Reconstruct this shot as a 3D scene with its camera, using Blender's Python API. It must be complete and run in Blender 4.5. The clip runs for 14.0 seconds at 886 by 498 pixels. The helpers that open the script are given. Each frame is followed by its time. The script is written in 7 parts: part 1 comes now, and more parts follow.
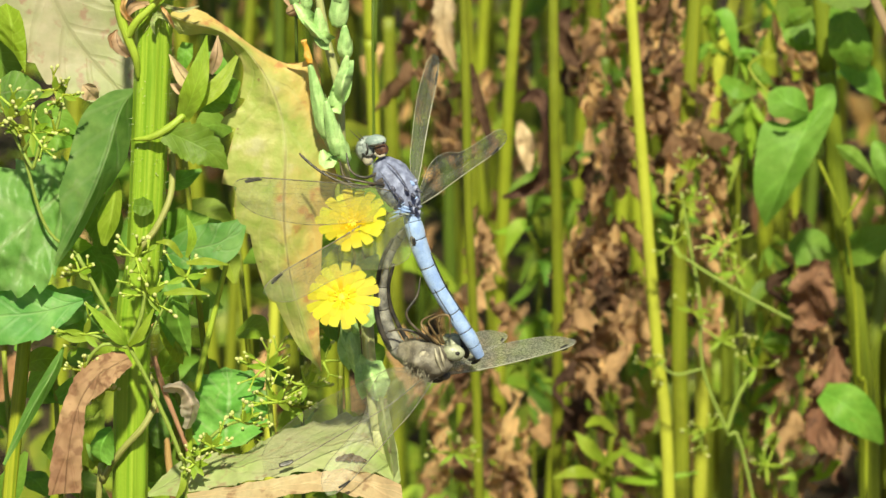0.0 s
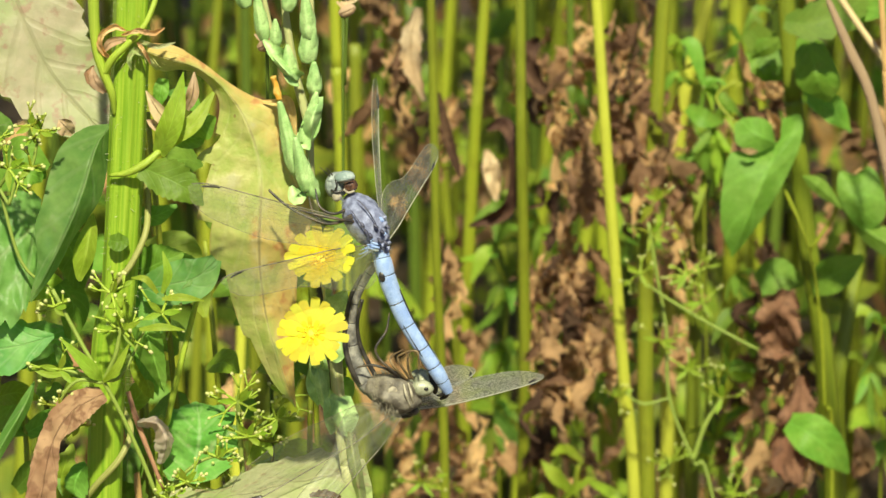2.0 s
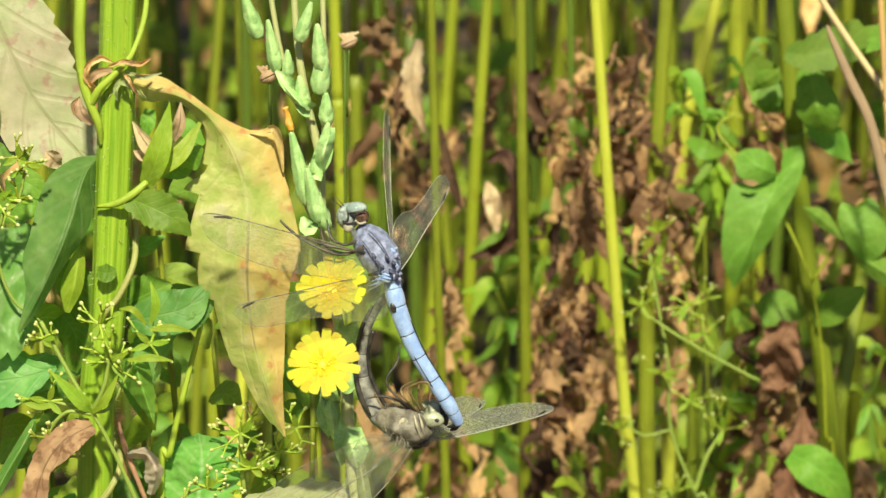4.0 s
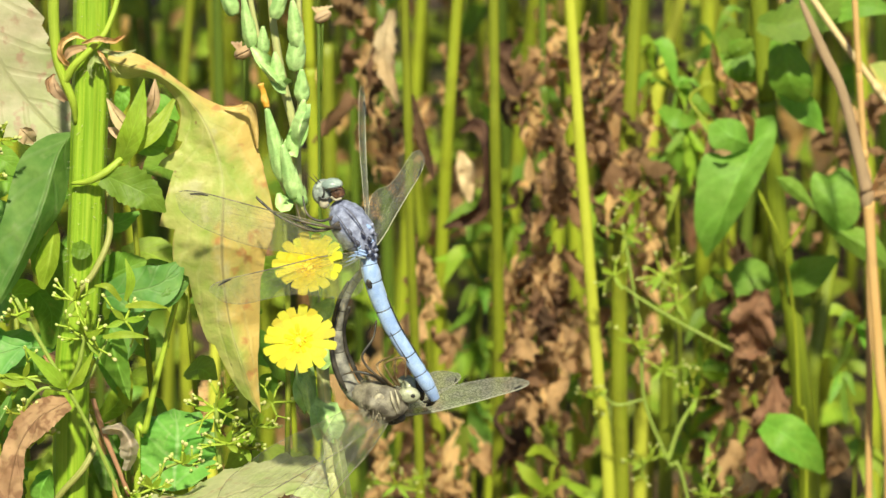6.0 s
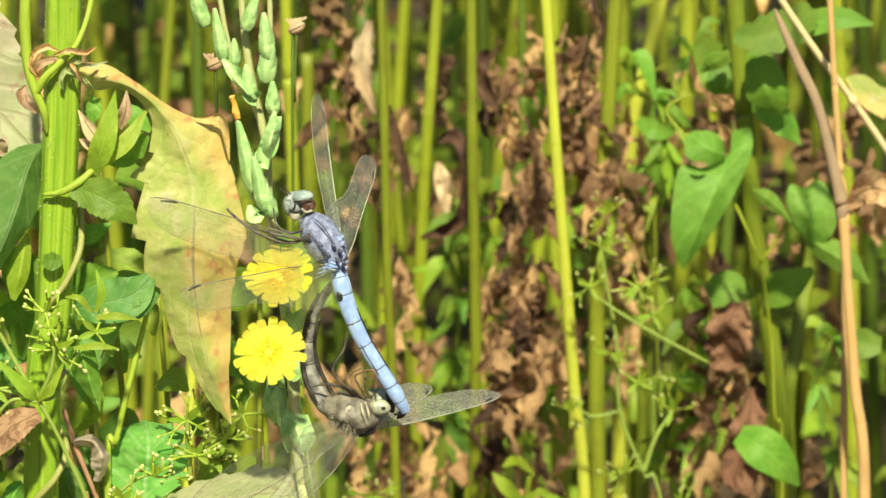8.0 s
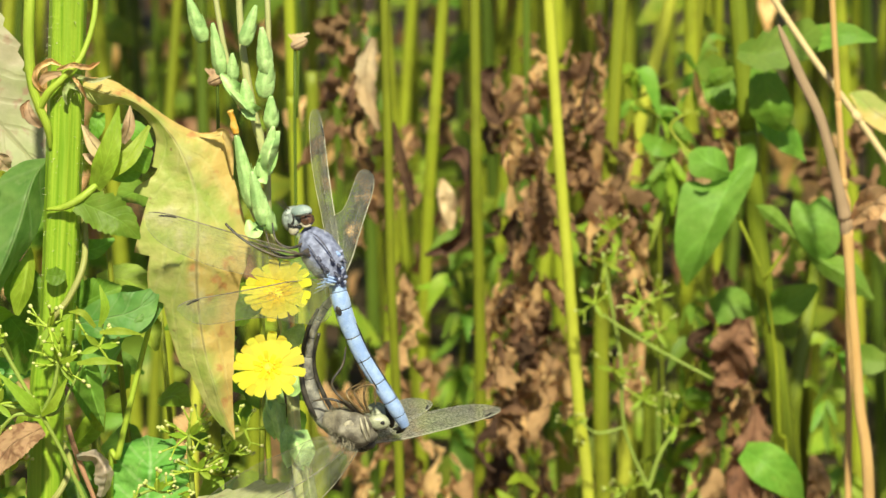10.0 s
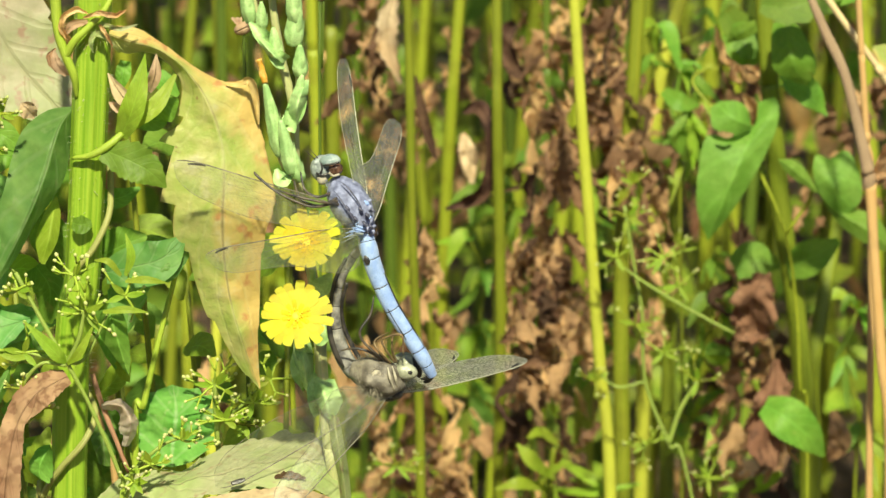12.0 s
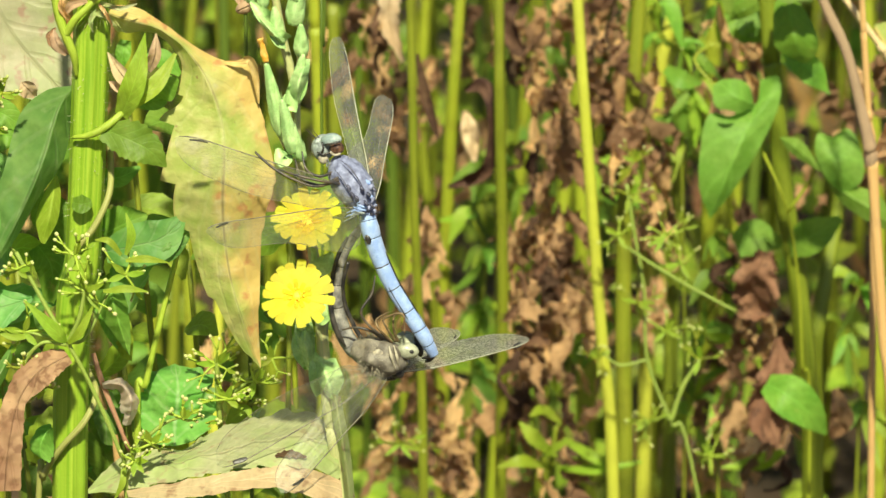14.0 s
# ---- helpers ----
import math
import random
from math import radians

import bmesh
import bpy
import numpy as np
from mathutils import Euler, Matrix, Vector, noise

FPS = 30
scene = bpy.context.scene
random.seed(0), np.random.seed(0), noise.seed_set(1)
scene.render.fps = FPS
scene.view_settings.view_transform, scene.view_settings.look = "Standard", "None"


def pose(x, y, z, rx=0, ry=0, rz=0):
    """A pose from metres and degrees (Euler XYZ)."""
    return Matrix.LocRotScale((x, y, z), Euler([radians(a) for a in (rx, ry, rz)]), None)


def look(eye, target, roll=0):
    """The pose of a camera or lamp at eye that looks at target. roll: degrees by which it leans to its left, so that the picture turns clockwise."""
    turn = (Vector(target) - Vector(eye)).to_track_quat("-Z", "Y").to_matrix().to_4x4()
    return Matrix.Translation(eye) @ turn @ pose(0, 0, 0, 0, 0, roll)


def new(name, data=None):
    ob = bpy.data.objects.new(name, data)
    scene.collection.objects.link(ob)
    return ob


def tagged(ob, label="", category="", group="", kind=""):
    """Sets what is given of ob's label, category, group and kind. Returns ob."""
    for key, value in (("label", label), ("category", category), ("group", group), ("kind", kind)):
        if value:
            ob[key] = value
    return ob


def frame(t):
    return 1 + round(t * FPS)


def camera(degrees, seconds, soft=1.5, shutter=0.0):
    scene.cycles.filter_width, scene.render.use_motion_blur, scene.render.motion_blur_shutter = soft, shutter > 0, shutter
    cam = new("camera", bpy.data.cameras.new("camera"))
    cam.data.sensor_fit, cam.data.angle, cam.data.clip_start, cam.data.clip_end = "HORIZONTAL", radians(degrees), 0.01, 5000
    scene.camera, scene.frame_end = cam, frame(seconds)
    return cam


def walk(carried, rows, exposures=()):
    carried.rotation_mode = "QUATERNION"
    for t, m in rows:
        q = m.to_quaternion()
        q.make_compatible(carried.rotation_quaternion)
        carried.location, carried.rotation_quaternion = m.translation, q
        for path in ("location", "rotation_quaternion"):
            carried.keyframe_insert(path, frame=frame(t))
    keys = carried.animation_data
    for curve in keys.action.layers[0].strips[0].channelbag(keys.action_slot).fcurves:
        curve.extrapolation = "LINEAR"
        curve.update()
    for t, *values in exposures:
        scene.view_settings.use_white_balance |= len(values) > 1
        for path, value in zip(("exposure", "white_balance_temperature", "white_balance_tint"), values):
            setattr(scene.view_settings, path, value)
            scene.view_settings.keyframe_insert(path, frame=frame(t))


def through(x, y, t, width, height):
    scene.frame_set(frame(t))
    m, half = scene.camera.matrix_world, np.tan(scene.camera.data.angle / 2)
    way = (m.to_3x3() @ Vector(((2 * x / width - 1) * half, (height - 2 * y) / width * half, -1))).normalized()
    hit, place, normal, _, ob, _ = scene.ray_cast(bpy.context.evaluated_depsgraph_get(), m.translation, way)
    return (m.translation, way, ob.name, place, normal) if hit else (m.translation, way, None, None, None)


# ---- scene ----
# camera: a hand-held phone on long zoom, an arm's length from the insects
cam = camera(14, 14.0)
cam.data.dof.use_dof = True
cam.data.dof.focus_distance = 0.75
cam.data.dof.aperture_fstop = 45
walk(cam, [
    (0.0, pose(0.0024, -0.7244, 0.5880, 75.148, 0, 1.373) @ pose(0, 0, 0, 0, 0, -0.300)),
    (0.5, pose(-0.0010, -0.7244, 0.5894, 74.857, 0, 1.007) @ pose(0, 0, 0, 0, 0, -0.229)),
    (1.0, pose(0.0001, -0.7244, 0.5931, 75.021, 0, 1.095) @ pose(0, 0, 0, 0, 0, -0.144)),
    (1.5, pose(-0.0026, -0.7244, 0.5931, 75.157, 0, 0.821) @ pose(0, 0, 0, 0, 0, -0.101)),
    (2.0, pose(-0.0002, -0.7244, 0.5931, 75.337, 0, 0.685) @ pose(0, 0, 0, 0, 0, -0.020)),
    (2.5, pose(0.0000, -0.7244, 0.5941, 75.675, 0, 0.579) @ pose(0, 0, 0, 0, 0, 0.074)),
    (2.7, pose(-0.0015, -0.7244, 0.5934, 75.806, 0, 0.519) @ pose(0, 0, 0, 0, 0, 0.220)),
    (4.8, pose(-0.0003, -0.7244, 0.5928, 75.859, 0, 0.707) @ pose(0, 0, 0, 0, 0, -0.216)),
    (5.0, pose(0.0002, -0.7244, 0.5928, 75.733, 0, 0.704) @ pose(0, 0, 0, 0, 0, -0.206)),
    (5.5, pose(0.0001, -0.7244, 0.5962, 75.457, 0, 0.508) @ pose(0, 0, 0, 0, 0, -0.132)),
    (6.0, pose(-0.0026, -0.7244, 0.5971, 75.153, 0, 0.128) @ pose(0, 0, 0, 0, 0, -0.087)),
    (6.5, pose(-0.0008, -0.7244, 0.5984, 74.885, 0, -0.046) @ pose(0, 0, 0, 0, 0, 0.036)),
    (7.0, pose(0.0018, -0.7244, 0.5974, 74.693, 0, 0.032) @ pose(0, 0, 0, 0, 0, 0.035)),
    (7.5, pose(0.0019, -0.7244, 0.5970, 75.000, 0, 0.000) @ pose(0, 0, 0, 0, 0, 0.086)),
    (8.0, pose(0.0017, -0.7244, 0.5983, 75.263, 0, -0.012) @ pose(0, 0, 0, 0, 0, 0.139)),
    (10.5, pose(0.0035, -0.7244, 0.5949, 75.633, 0, 0.177) @ pose(0, 0, 0, 0, 0, 0.027)),
    (11.0, pose(0.0014, -0.7244, 0.5929, 75.385, 0, 0.196) @ pose(0, 0, 0, 0, 0, 0.070)),
    (11.5, pose(-0.0004, -0.7244, 0.5920, 75.140, 0, 0.232) @ pose(0, 0, 0, 0, 0, 0.103)),
    (12.0, pose(-0.0007, -0.7244, 0.5936, 75.042, 0, 0.263) @ pose(0, 0, 0, 0, 0, 0.163)),
    (12.5, pose(0.0000, -0.7244, 0.5945, 74.954, 0, 0.283) @ pose(0, 0, 0, 0, 0, 0.121)),
    (13.0, pose(-0.0011, -0.7244, 0.5944, 74.938, 0, 0.331) @ pose(0, 0, 0, 0, 0, 0.129)),
    (13.5, pose(-0.0017, -0.7244, 0.5938, 74.843, 0, 0.350) @ pose(0, 0, 0, 0, 0, 0.144)),
    (14.0, pose(-0.0004, -0.7244, 0.5943, 74.659, 0, 0.315) @ pose(0, 0, 0, 0, 0, 0.109)),
], exposures=((0.0, 0.41), (2.7, 0.39), (5.0, 0.47), (7.5, 0.54), (8.2, 0.55), (10.3, 0.45), (12.0, 0.46), (14.0, 0.51)))

# daylight: a high summer sun from behind the camera's shoulder
SUN_FROM = Vector((0.04, -0.95, 1.0)).normalized()
world = bpy.data.worlds.new("sky")
scene.world = world
world.use_nodes = True
sky = world.node_tree.nodes.new("ShaderNodeTexSky")
sky.sky_type, sky.sun_disc = "NISHITA", False
sky.sun_elevation = math.asin(SUN_FROM.z)
sky.sun_rotation = math.atan2(SUN_FROM.x, SUN_FROM.y)
world.node_tree.links.new(sky.outputs[0], world.node_tree.nodes["Background"].inputs[0])
world.node_tree.nodes["Background"].inputs[1].default_value = 0.05
sun = new("sun", bpy.data.lights.new("sun", "SUN"))
sun.data.energy, sun.data.angle, sun.data.color = 5.0, radians(2.6), (0.965, 0.935, 0.67)
sun.matrix_world = look(SUN_FROM * 3, (0, 0, 0))


# ---- materials ----
def nodes_of(name):
    m = bpy.data.materials.new(name)
    m.use_nodes = True
    t = m.node_tree
    b = t.nodes["Principled BSDF"]

    def add(kind, **kw):
        n = t.nodes.new("ShaderNode" + kind)
        for k, v in kw.items():
            n.inputs[k.replace("_", " ")].default_value = v
        return n

    return m, t, b, add


def mix_colour(t, fac, a, b):
    n = t.nodes.new("ShaderNodeMix")
    n.data_type = "RGBA"
    for sock, v in ((n.inputs[0], fac), (n.inputs[6], a), (n.inputs[7], b)):
        if hasattr(v, "is_linked"):
            t.links.new(v, sock)
        elif isinstance(v, tuple):
            sock.default_value = (*v, 1)
        else:
            sock.default_value = v
    return n.outputs[2]


def ramp(t, src, lo, hi):
    n = t.nodes.new("ShaderNodeMapRange")
    n.inputs[1].default_value, n.inputs[2].default_value = lo, hi
    t.links.new(src, n.inputs[0])
    return n.outputs[0]


def calc(t, op, a, b=0.0, c=0.0):
    n = t.nodes.new("ShaderNodeMath")
    n.operation = op
    for sock, v in zip(n.inputs, (a, b, c)):
        if hasattr(v, "is_linked"):
            t.links.new(v, sock)
        else:
            sock.default_value = v
    return n.outputs[0]


def noise_of(t, add, coords, scale, detail=3.0):
    n = add("TexNoise", Scale=scale, Detail=detail)
    t.links.new(coords, n.inputs["Vector"])
    return n.outputs[0]


def leaf_material(name, main, second, spot, spots=0.62, veins=7.0, vein_colour=None, through=0.35, rough=0.5, vary=0.25, island=False, bump=0.4, fine=900.0, big=130.0, grit=0.35):
    """A leaf: two tones, blemishes, a midrib and side veins along its UV, light passing through it."""
    m, t, b, add = nodes_of(name)
    tc = add("TexCoord")
    obj = tc.outputs["Object"]
    col = mix_colour(t, ramp(t, noise_of(t, add, obj, big), 0.38, 0.62), main, second)
    col = mix_colour(t, calc(t, "MULTIPLY", ramp(t, noise_of(t, add, obj, 330, 5), spots, spots + 0.1), 0.85), col, spot)
    grain = noise_of(t, add, obj, fine, 4)
    col = mix_colour(t, calc(t, "MULTIPLY", ramp(t, grain, 0.35, 0.75), grit), col, tuple(c * 0.6 for c in main))
    sep = add("SeparateXYZ")
    t.links.new(tc.outputs["UV"], sep.inputs[0])
    side = calc(t, "ABSOLUTE", calc(t, "SUBTRACT", sep.outputs[0], 0.5))
    mid = ramp(t, side, 0.035, 0.0)
    wave = calc(t, "SINE", calc(t, "MULTIPLY", calc(t, "SUBTRACT", sep.outputs[1], calc(t, "MULTIPLY", side, 0.55)), veins * 6.2832))
    vein = calc(t, "MAXIMUM", mid, calc(t, "MULTIPLY", ramp(t, wave, 0.72, 1.0), 0.45))
    col = mix_colour(t, calc(t, "MULTIPLY", vein, 0.55), col, vein_colour or tuple(min(1, c * 1.5 + 0.03) for c in main))
    if island:
        rnd = t.nodes.new("ShaderNodeNewGeometry").outputs["Random Per Island"]
    else:
        rnd = t.nodes.new("ShaderNodeObjectInfo").outputs["Random"]
    hsv = add("HueSaturation")
    t.links.new(col, hsv.inputs["Color"])
    t.links.new(calc(t, "ADD", calc(t, "MULTIPLY", rnd, 2 * vary), 1 - vary), hsv.inputs["Value"])
    t.links.new(calc(t, "ADD", calc(t, "MULTIPLY", rnd, 0.03), 0.485), hsv.inputs["Hue"])
    col = hsv.outputs[0]
    t.links.new(col, b.inputs["Base Color"])
    b.inputs["Roughness"].default_value = rough
    b.inputs["Specular IOR Level"].default_value = 0.35
    height = calc(t, "ADD", calc(t, "MULTIPLY", grain, 0.5), calc(t, "MULTIPLY", vein, -0.5))
    bn = add("Bump", Strength=bump, Distance=0.0006)
    t.links.new(height, bn.inputs["Height"])
    t.links.new(bn.outputs[0], b.inputs["Normal"])
    tr = add("BsdfTranslucent")
    t.links.new(col, tr.inputs[0])
    mx = add("MixShader", Fac=through)
    t.links.new(b.outputs[0], mx.inputs[1])
    t.links.new(tr.outputs[0], mx.inputs[2])
    t.links.new(mx.outputs[0], t.nodes["Material Output"].inputs[0])
    return m


def faded_leaf_material():
    """A leaf on the turn: green-yellow along the midrib and one half, tan and orange on the other half and at the margins, with cream patches and rusty specks."""
    m, t, b, add = nodes_of("yellowing_leaf")
    tc = add("TexCoord")
    obj = tc.outputs["Object"]
    sep = add("SeparateXYZ")
    t.links.new(tc.outputs["UV"], sep.inputs[0])
    u, v = sep.outputs[0], sep.outputs[1]
    side = calc(t, "ABSOLUTE", calc(t, "SUBTRACT", u, 0.5))
    blot = noise_of(t, add, obj, 85, 5)
    patch = noise_of(t, add, obj, 190, 5)
    col = mix_colour(t, ramp(t, patch, 0.36, 0.64), (0.43, 0.53, 0.11), (0.63, 0.60, 0.21))
    turn = calc(t, "ADD", calc(t, "MULTIPLY", calc(t, "SUBTRACT", 0.5, u), 1.5), calc(t, "ADD", calc(t, "MULTIPLY", blot, 2.3), calc(t, "MULTIPLY", calc(t, "ABSOLUTE", calc(t, "SUBTRACT", v, 0.55)), 0.6)))
    col = mix_colour(t, calc(t, "MULTIPLY", ramp(t, turn, 1.16, 1.72), 0.88), col, (0.84, 0.57, 0.19))
    col = mix_colour(t, calc(t, "MULTIPLY", ramp(t, calc(t, "ADD", patch, calc(t, "MULTIPLY", blot, 0.6)), 0.90, 1.05), 0.75), col, (0.70, 0.66, 0.38))
    rust = calc(t, "MULTIPLY", ramp(t, noise_of(t, add, obj, 260, 5), 0.56, 0.66), ramp(t, turn, 1.25, 1.5))
    col = mix_colour(t, calc(t, "MULTIPLY", rust, 0.8), col, (0.66, 0.30, 0.12))
    speck = ramp(t, noise_of(t, add, obj, 620, 3), 0.70, 0.75)
    col = mix_colour(t, calc(t, "MULTIPLY", speck, 0.6), col, (0.30, 0.17, 0.08))
    mid = ramp(t, side, 0.03, 0.0)
    wob = calc(t, "ADD", calc(t, "MULTIPLY", blot, 0.12), calc(t, "MULTIPLY", side, -0.5))
    wave = calc(t, "SINE", calc(t, "MULTIPLY", calc(t, "ADD", v, wob), 8.0 * 6.2832))
    vein = calc(t, "MAXIMUM", mid, calc(t, "MULTIPLY", ramp(t, wave, 0.75, 1.0), 0.3))
    col = mix_colour(t, calc(t, "MULTIPLY", vein, 0.5), col, (0.72, 0.70, 0.34))
    col = mix_colour(t, calc(t, "MULTIPLY", ramp(t, side, 0.022, 0.004), calc(t, "MULTIPLY", ramp(t, blot, 0.40, 0.55), 0.75)), col, (0.36, 0.27, 0.11))
    rim = ramp(t, side, 0.475, 0.5)
    col = mix_colour(t, calc(t, "MULTIPLY", rim, calc(t, "MULTIPLY", ramp(t, patch, 0.4, 0.6), 0.8)), col, (0.50, 0.30, 0.12))
    t.links.new(col, b.inputs["Base Color"])
    b.inputs["Roughness"].default_value = 0.5
    bn = add("Bump", Strength=0.7, Distance=0.0009)
    t.links.new(calc(t, "ADD", calc(t, "MULTIPLY", patch, 0.9), calc(t, "ADD", calc(t, "MULTIPLY", noise_of(t, add, obj, 700, 4), 0.35), calc(t, "MULTIPLY", vein, -0.35))), bn.inputs["Height"])
    t.links.new(bn.outputs[0], b.inputs["Normal"])
    tr = add("BsdfTranslucent")
    t.links.new(col, tr.inputs[0])
    mx = add("MixShader", Fac=0.35)
    t.links.new(b.outputs[0], mx.inputs[1])
    t.links.new(tr.outputs[0], mx.inputs[2])
    t.links.new(mx.outputs[0], t.nodes["Material Output"].inputs[0])
    return m


def stem_material(name, main, second, ridge=0.0, rough=0.5, vary=0.2, island=False, blotch=0.45):
    """A stem: streaks along its length (UV v), blotches and fine relief."""
    m, t, b, add = nodes_of(name)
    tc = add("TexCoord")
    mp = add("Mapping", Scale=(5.0, 1.2, 1.0))
    t.links.new(tc.outputs["UV"], mp.inputs[0])
    streak = noise_of(t, add, mp.outputs[0], 6.0, 4)
    col = mix_colour(t, ramp(t, streak, 0.35, 0.65), main, second)
    blot = noise_of(t, add, tc.outputs["Object"], 90, 4)
    col = mix_colour(t, calc(t, "MULTIPLY", ramp(t, blot, 0.5, 0.75), blotch), col, tuple(c * 0.5 for c in second))
    rnd = t.nodes.new("ShaderNodeNewGeometry").outputs["Random Per Island"] if island else t.nodes.new("ShaderNodeObjectInfo").outputs["Random"]
    hsv = add("HueSaturation")
    t.links.new(col, hsv.inputs["Color"])
    t.links.new(calc(t, "ADD", calc(t, "MULTIPLY", rnd, 2 * vary), 1 - vary), hsv.inputs["Value"])
    t.links.new(hsv.outputs[0], b.inputs["Base Color"])
    b.inputs["Roughness"].default_value = rough
    bn = add("Bump", Strength=0.35, Distance=0.0005)
    t.links.new(calc(t, "ADD", streak, calc(t, "MULTIPLY", noise_of(t, add, tc.outputs["Object"], 1500, 2), 0.5)), bn.inputs["Height"])
    t.links.new(bn.outputs[0], b.inputs["Normal"])
    return m


def body_material(name, main, second, scale, rough=0.5, lo=0.4, hi=0.62, metal=0.0, sheen=0.0):
    """An insect's skin or a bud: blotches at two scales and fine pits."""
    m, t, b, add = nodes_of(name)
    obj = add("TexCoord").outputs["Object"]
    col = mix_colour(t, ramp(t, noise_of(t, add, obj, scale, 4), lo, hi), main, second)
    fine = noise_of(t, add, obj, scale * 7, 3)
    col = mix_colour(t, calc(t, "MULTIPLY", ramp(t, fine, 0.5, 0.7), 0.35), col, tuple(c * 0.5 for c in main))
    t.links.new(col, b.inputs["Base Color"])
    b.inputs["Roughness"].default_value, b.inputs["Metallic"].default_value = rough, metal
    b.inputs["Sheen Weight"].default_value = sheen
    bn = add("Bump", Strength=0.3, Distance=0.0003)
    t.links.new(fine, bn.inputs["Height"])
    t.links.new(bn.outputs[0], b.inputs["Normal"])
    return m


def wing_material(name, tint, density, veins):
    """A clear wing skin with a net of veins."""
    m, t, b, add = nodes_of(name)
    tc = add("TexCoord")
    mp = add("Mapping", Scale=(950, 1500, 1))
    t.links.new(tc.outputs["Object"], mp.inputs[0])
    v = t.nodes.new("ShaderNodeTexVoronoi")
    v.feature = "DISTANCE_TO_EDGE"
    v.inputs["Scale"].default_value = 1.0
    t.links.new(mp.outputs[0], v.inputs["Vector"])
    net = ramp(t, v.outputs["Distance"], 0.14, 0.04)
    wear = noise_of(t, add, tc.outputs["Object"], 140, 3)
    col = mix_colour(t, net, tint, tuple(c * 0.4 for c in tint))
    t.links.new(col, b.inputs["Base Color"])
    b.inputs["Roughness"].default_value = 0.3
    fac = calc(t, "ADD", calc(t, "MULTIPLY", net, veins), calc(t, "MULTIPLY", ramp(t, wear, -0.6, 0.5), density))
    glow = add("BsdfTranslucent")
    t.links.new(col, glow.inputs[0])
    skin = add("MixShader", Fac=0.5)
    t.links.new(b.outputs[0], skin.inputs[1])
    t.links.new(glow.outputs[0], skin.inputs[2])
    tr = add("BsdfTransparent")
    mx = t.nodes.new("ShaderNodeMixShader")
    t.links.new(fac, mx.inputs[0])
    t.links.new(tr.outputs[0], mx.inputs[1])
    t.links.new(skin.outputs[0], mx.inputs[2])
    t.links.new(mx.outputs[0], t.nodes["Material Output"].inputs[0])
    return m


LEAF_GREEN = leaf_material("fresh_green_leaf", (0.185, 0.37, 0.038), (0.265, 0.45, 0.055), (0.38, 0.40, 0.08), spots=0.66, bump=0.3, through=0.47)
LEAF_DEEP = leaf_material("deep_green_leaf", (0.15, 0.36, 0.075), (0.26, 0.48, 0.12), (0.30, 0.46, 0.16), spots=0.60, rough=0.5, vein_colour=(0.36, 0.52, 0.22), through=0.47, veins=4.5, bump=0.6, big=190.0, fine=420.0)
LEAF_PUCKERED = leaf_material("puckered_green_leaf", (0.19, 0.43, 0.085), (0.29, 0.54, 0.14), (0.34, 0.52, 0.20), spots=0.60, rough=0.42, vein_colour=(0.50, 0.62, 0.32), through=0.47, veins=3.0, bump=0.8, big=220.0, fine=380.0)
LEAF_SAGE = leaf_material("sage_green_leaf", (0.19, 0.43, 0.07), (0.28, 0.52, 0.11), (0.42, 0.50, 0.22), spots=0.64, rough=0.5, vein_colour=(0.46, 0.58, 0.28), through=0.47, veins=4.0, bump=0.4, big=150.0)
LEAF_VINE = leaf_material("vine_leaf_green", (0.21, 0.41, 0.05), (0.28, 0.48, 0.08), (0.36, 0.46, 0.12), spots=0.68, bump=0.3, rough=0.55, through=0.47, veins=3.5, vary=0.12)
LEAF_BRIGHT = leaf_material("young_yellow_green_leaf", (0.32, 0.48, 0.03), (0.42, 0.55, 0.06), (0.46, 0.48, 0.10), spots=0.7, through=0.47, vary=0.12)
LEAF_YELLOW = faded_leaf_material()
LEAF_PALE = leaf_material("fading_pinkish_leaf", (0.42, 0.48, 0.22), (0.56, 0.50, 0.32), (0.48, 0.30, 0.21), spots=0.57, veins=5, vein_colour=(0.42, 0.40, 0.22), vary=0.05, big=75.0, fine=380.0, bump=0.9)
LEAF_LOW = leaf_material("fading_green_leaf", (0.48, 0.60, 0.22), (0.64, 0.64, 0.36), (0.50, 0.38, 0.22), spots=0.58, veins=5, vein_colour=(0.52, 0.48, 0.27), vary=0.05, big=80.0, bump=0.8, fine=420.0)
LEAF_PINK = leaf_material("pink_tan_leaf_margin", (0.62, 0.42, 0.24), (0.70, 0.54, 0.32), (0.40, 0.22, 0.13), spots=0.58, veins=4, vary=0.05, big=90.0)
LEAF_CURL = leaf_material("orange_leaf_corner", (0.78, 0.50, 0.18), (0.82, 0.60, 0.28), (0.55, 0.28, 0.10), spots=0.58, veins=0, vary=0.05, big=120.0)
LEAF_BROWN = leaf_material("withered_brown_leaf", (0.67, 0.36, 0.16), (0.86, 0.56, 0.31), (0.15, 0.075, 0.04), spots=0.585, veins=5, vein_colour=(0.30, 0.15, 0.07), through=0.3, rough=0.75, vary=0.55, bump=1.0, fine=500)
# darker copy of the withered leaf, with shade put into its colour
LEAF_UMBER = leaf_material("umber_leaf_painted_shade", (0.27, 0.14, 0.07), (0.40, 0.23, 0.12), (0.09, 0.05, 0.03), spots=0.58, veins=5, vein_colour=(0.18, 0.10, 0.06), through=0.2, rough=0.8, vary=0.15, bump=1.0, fine=500)
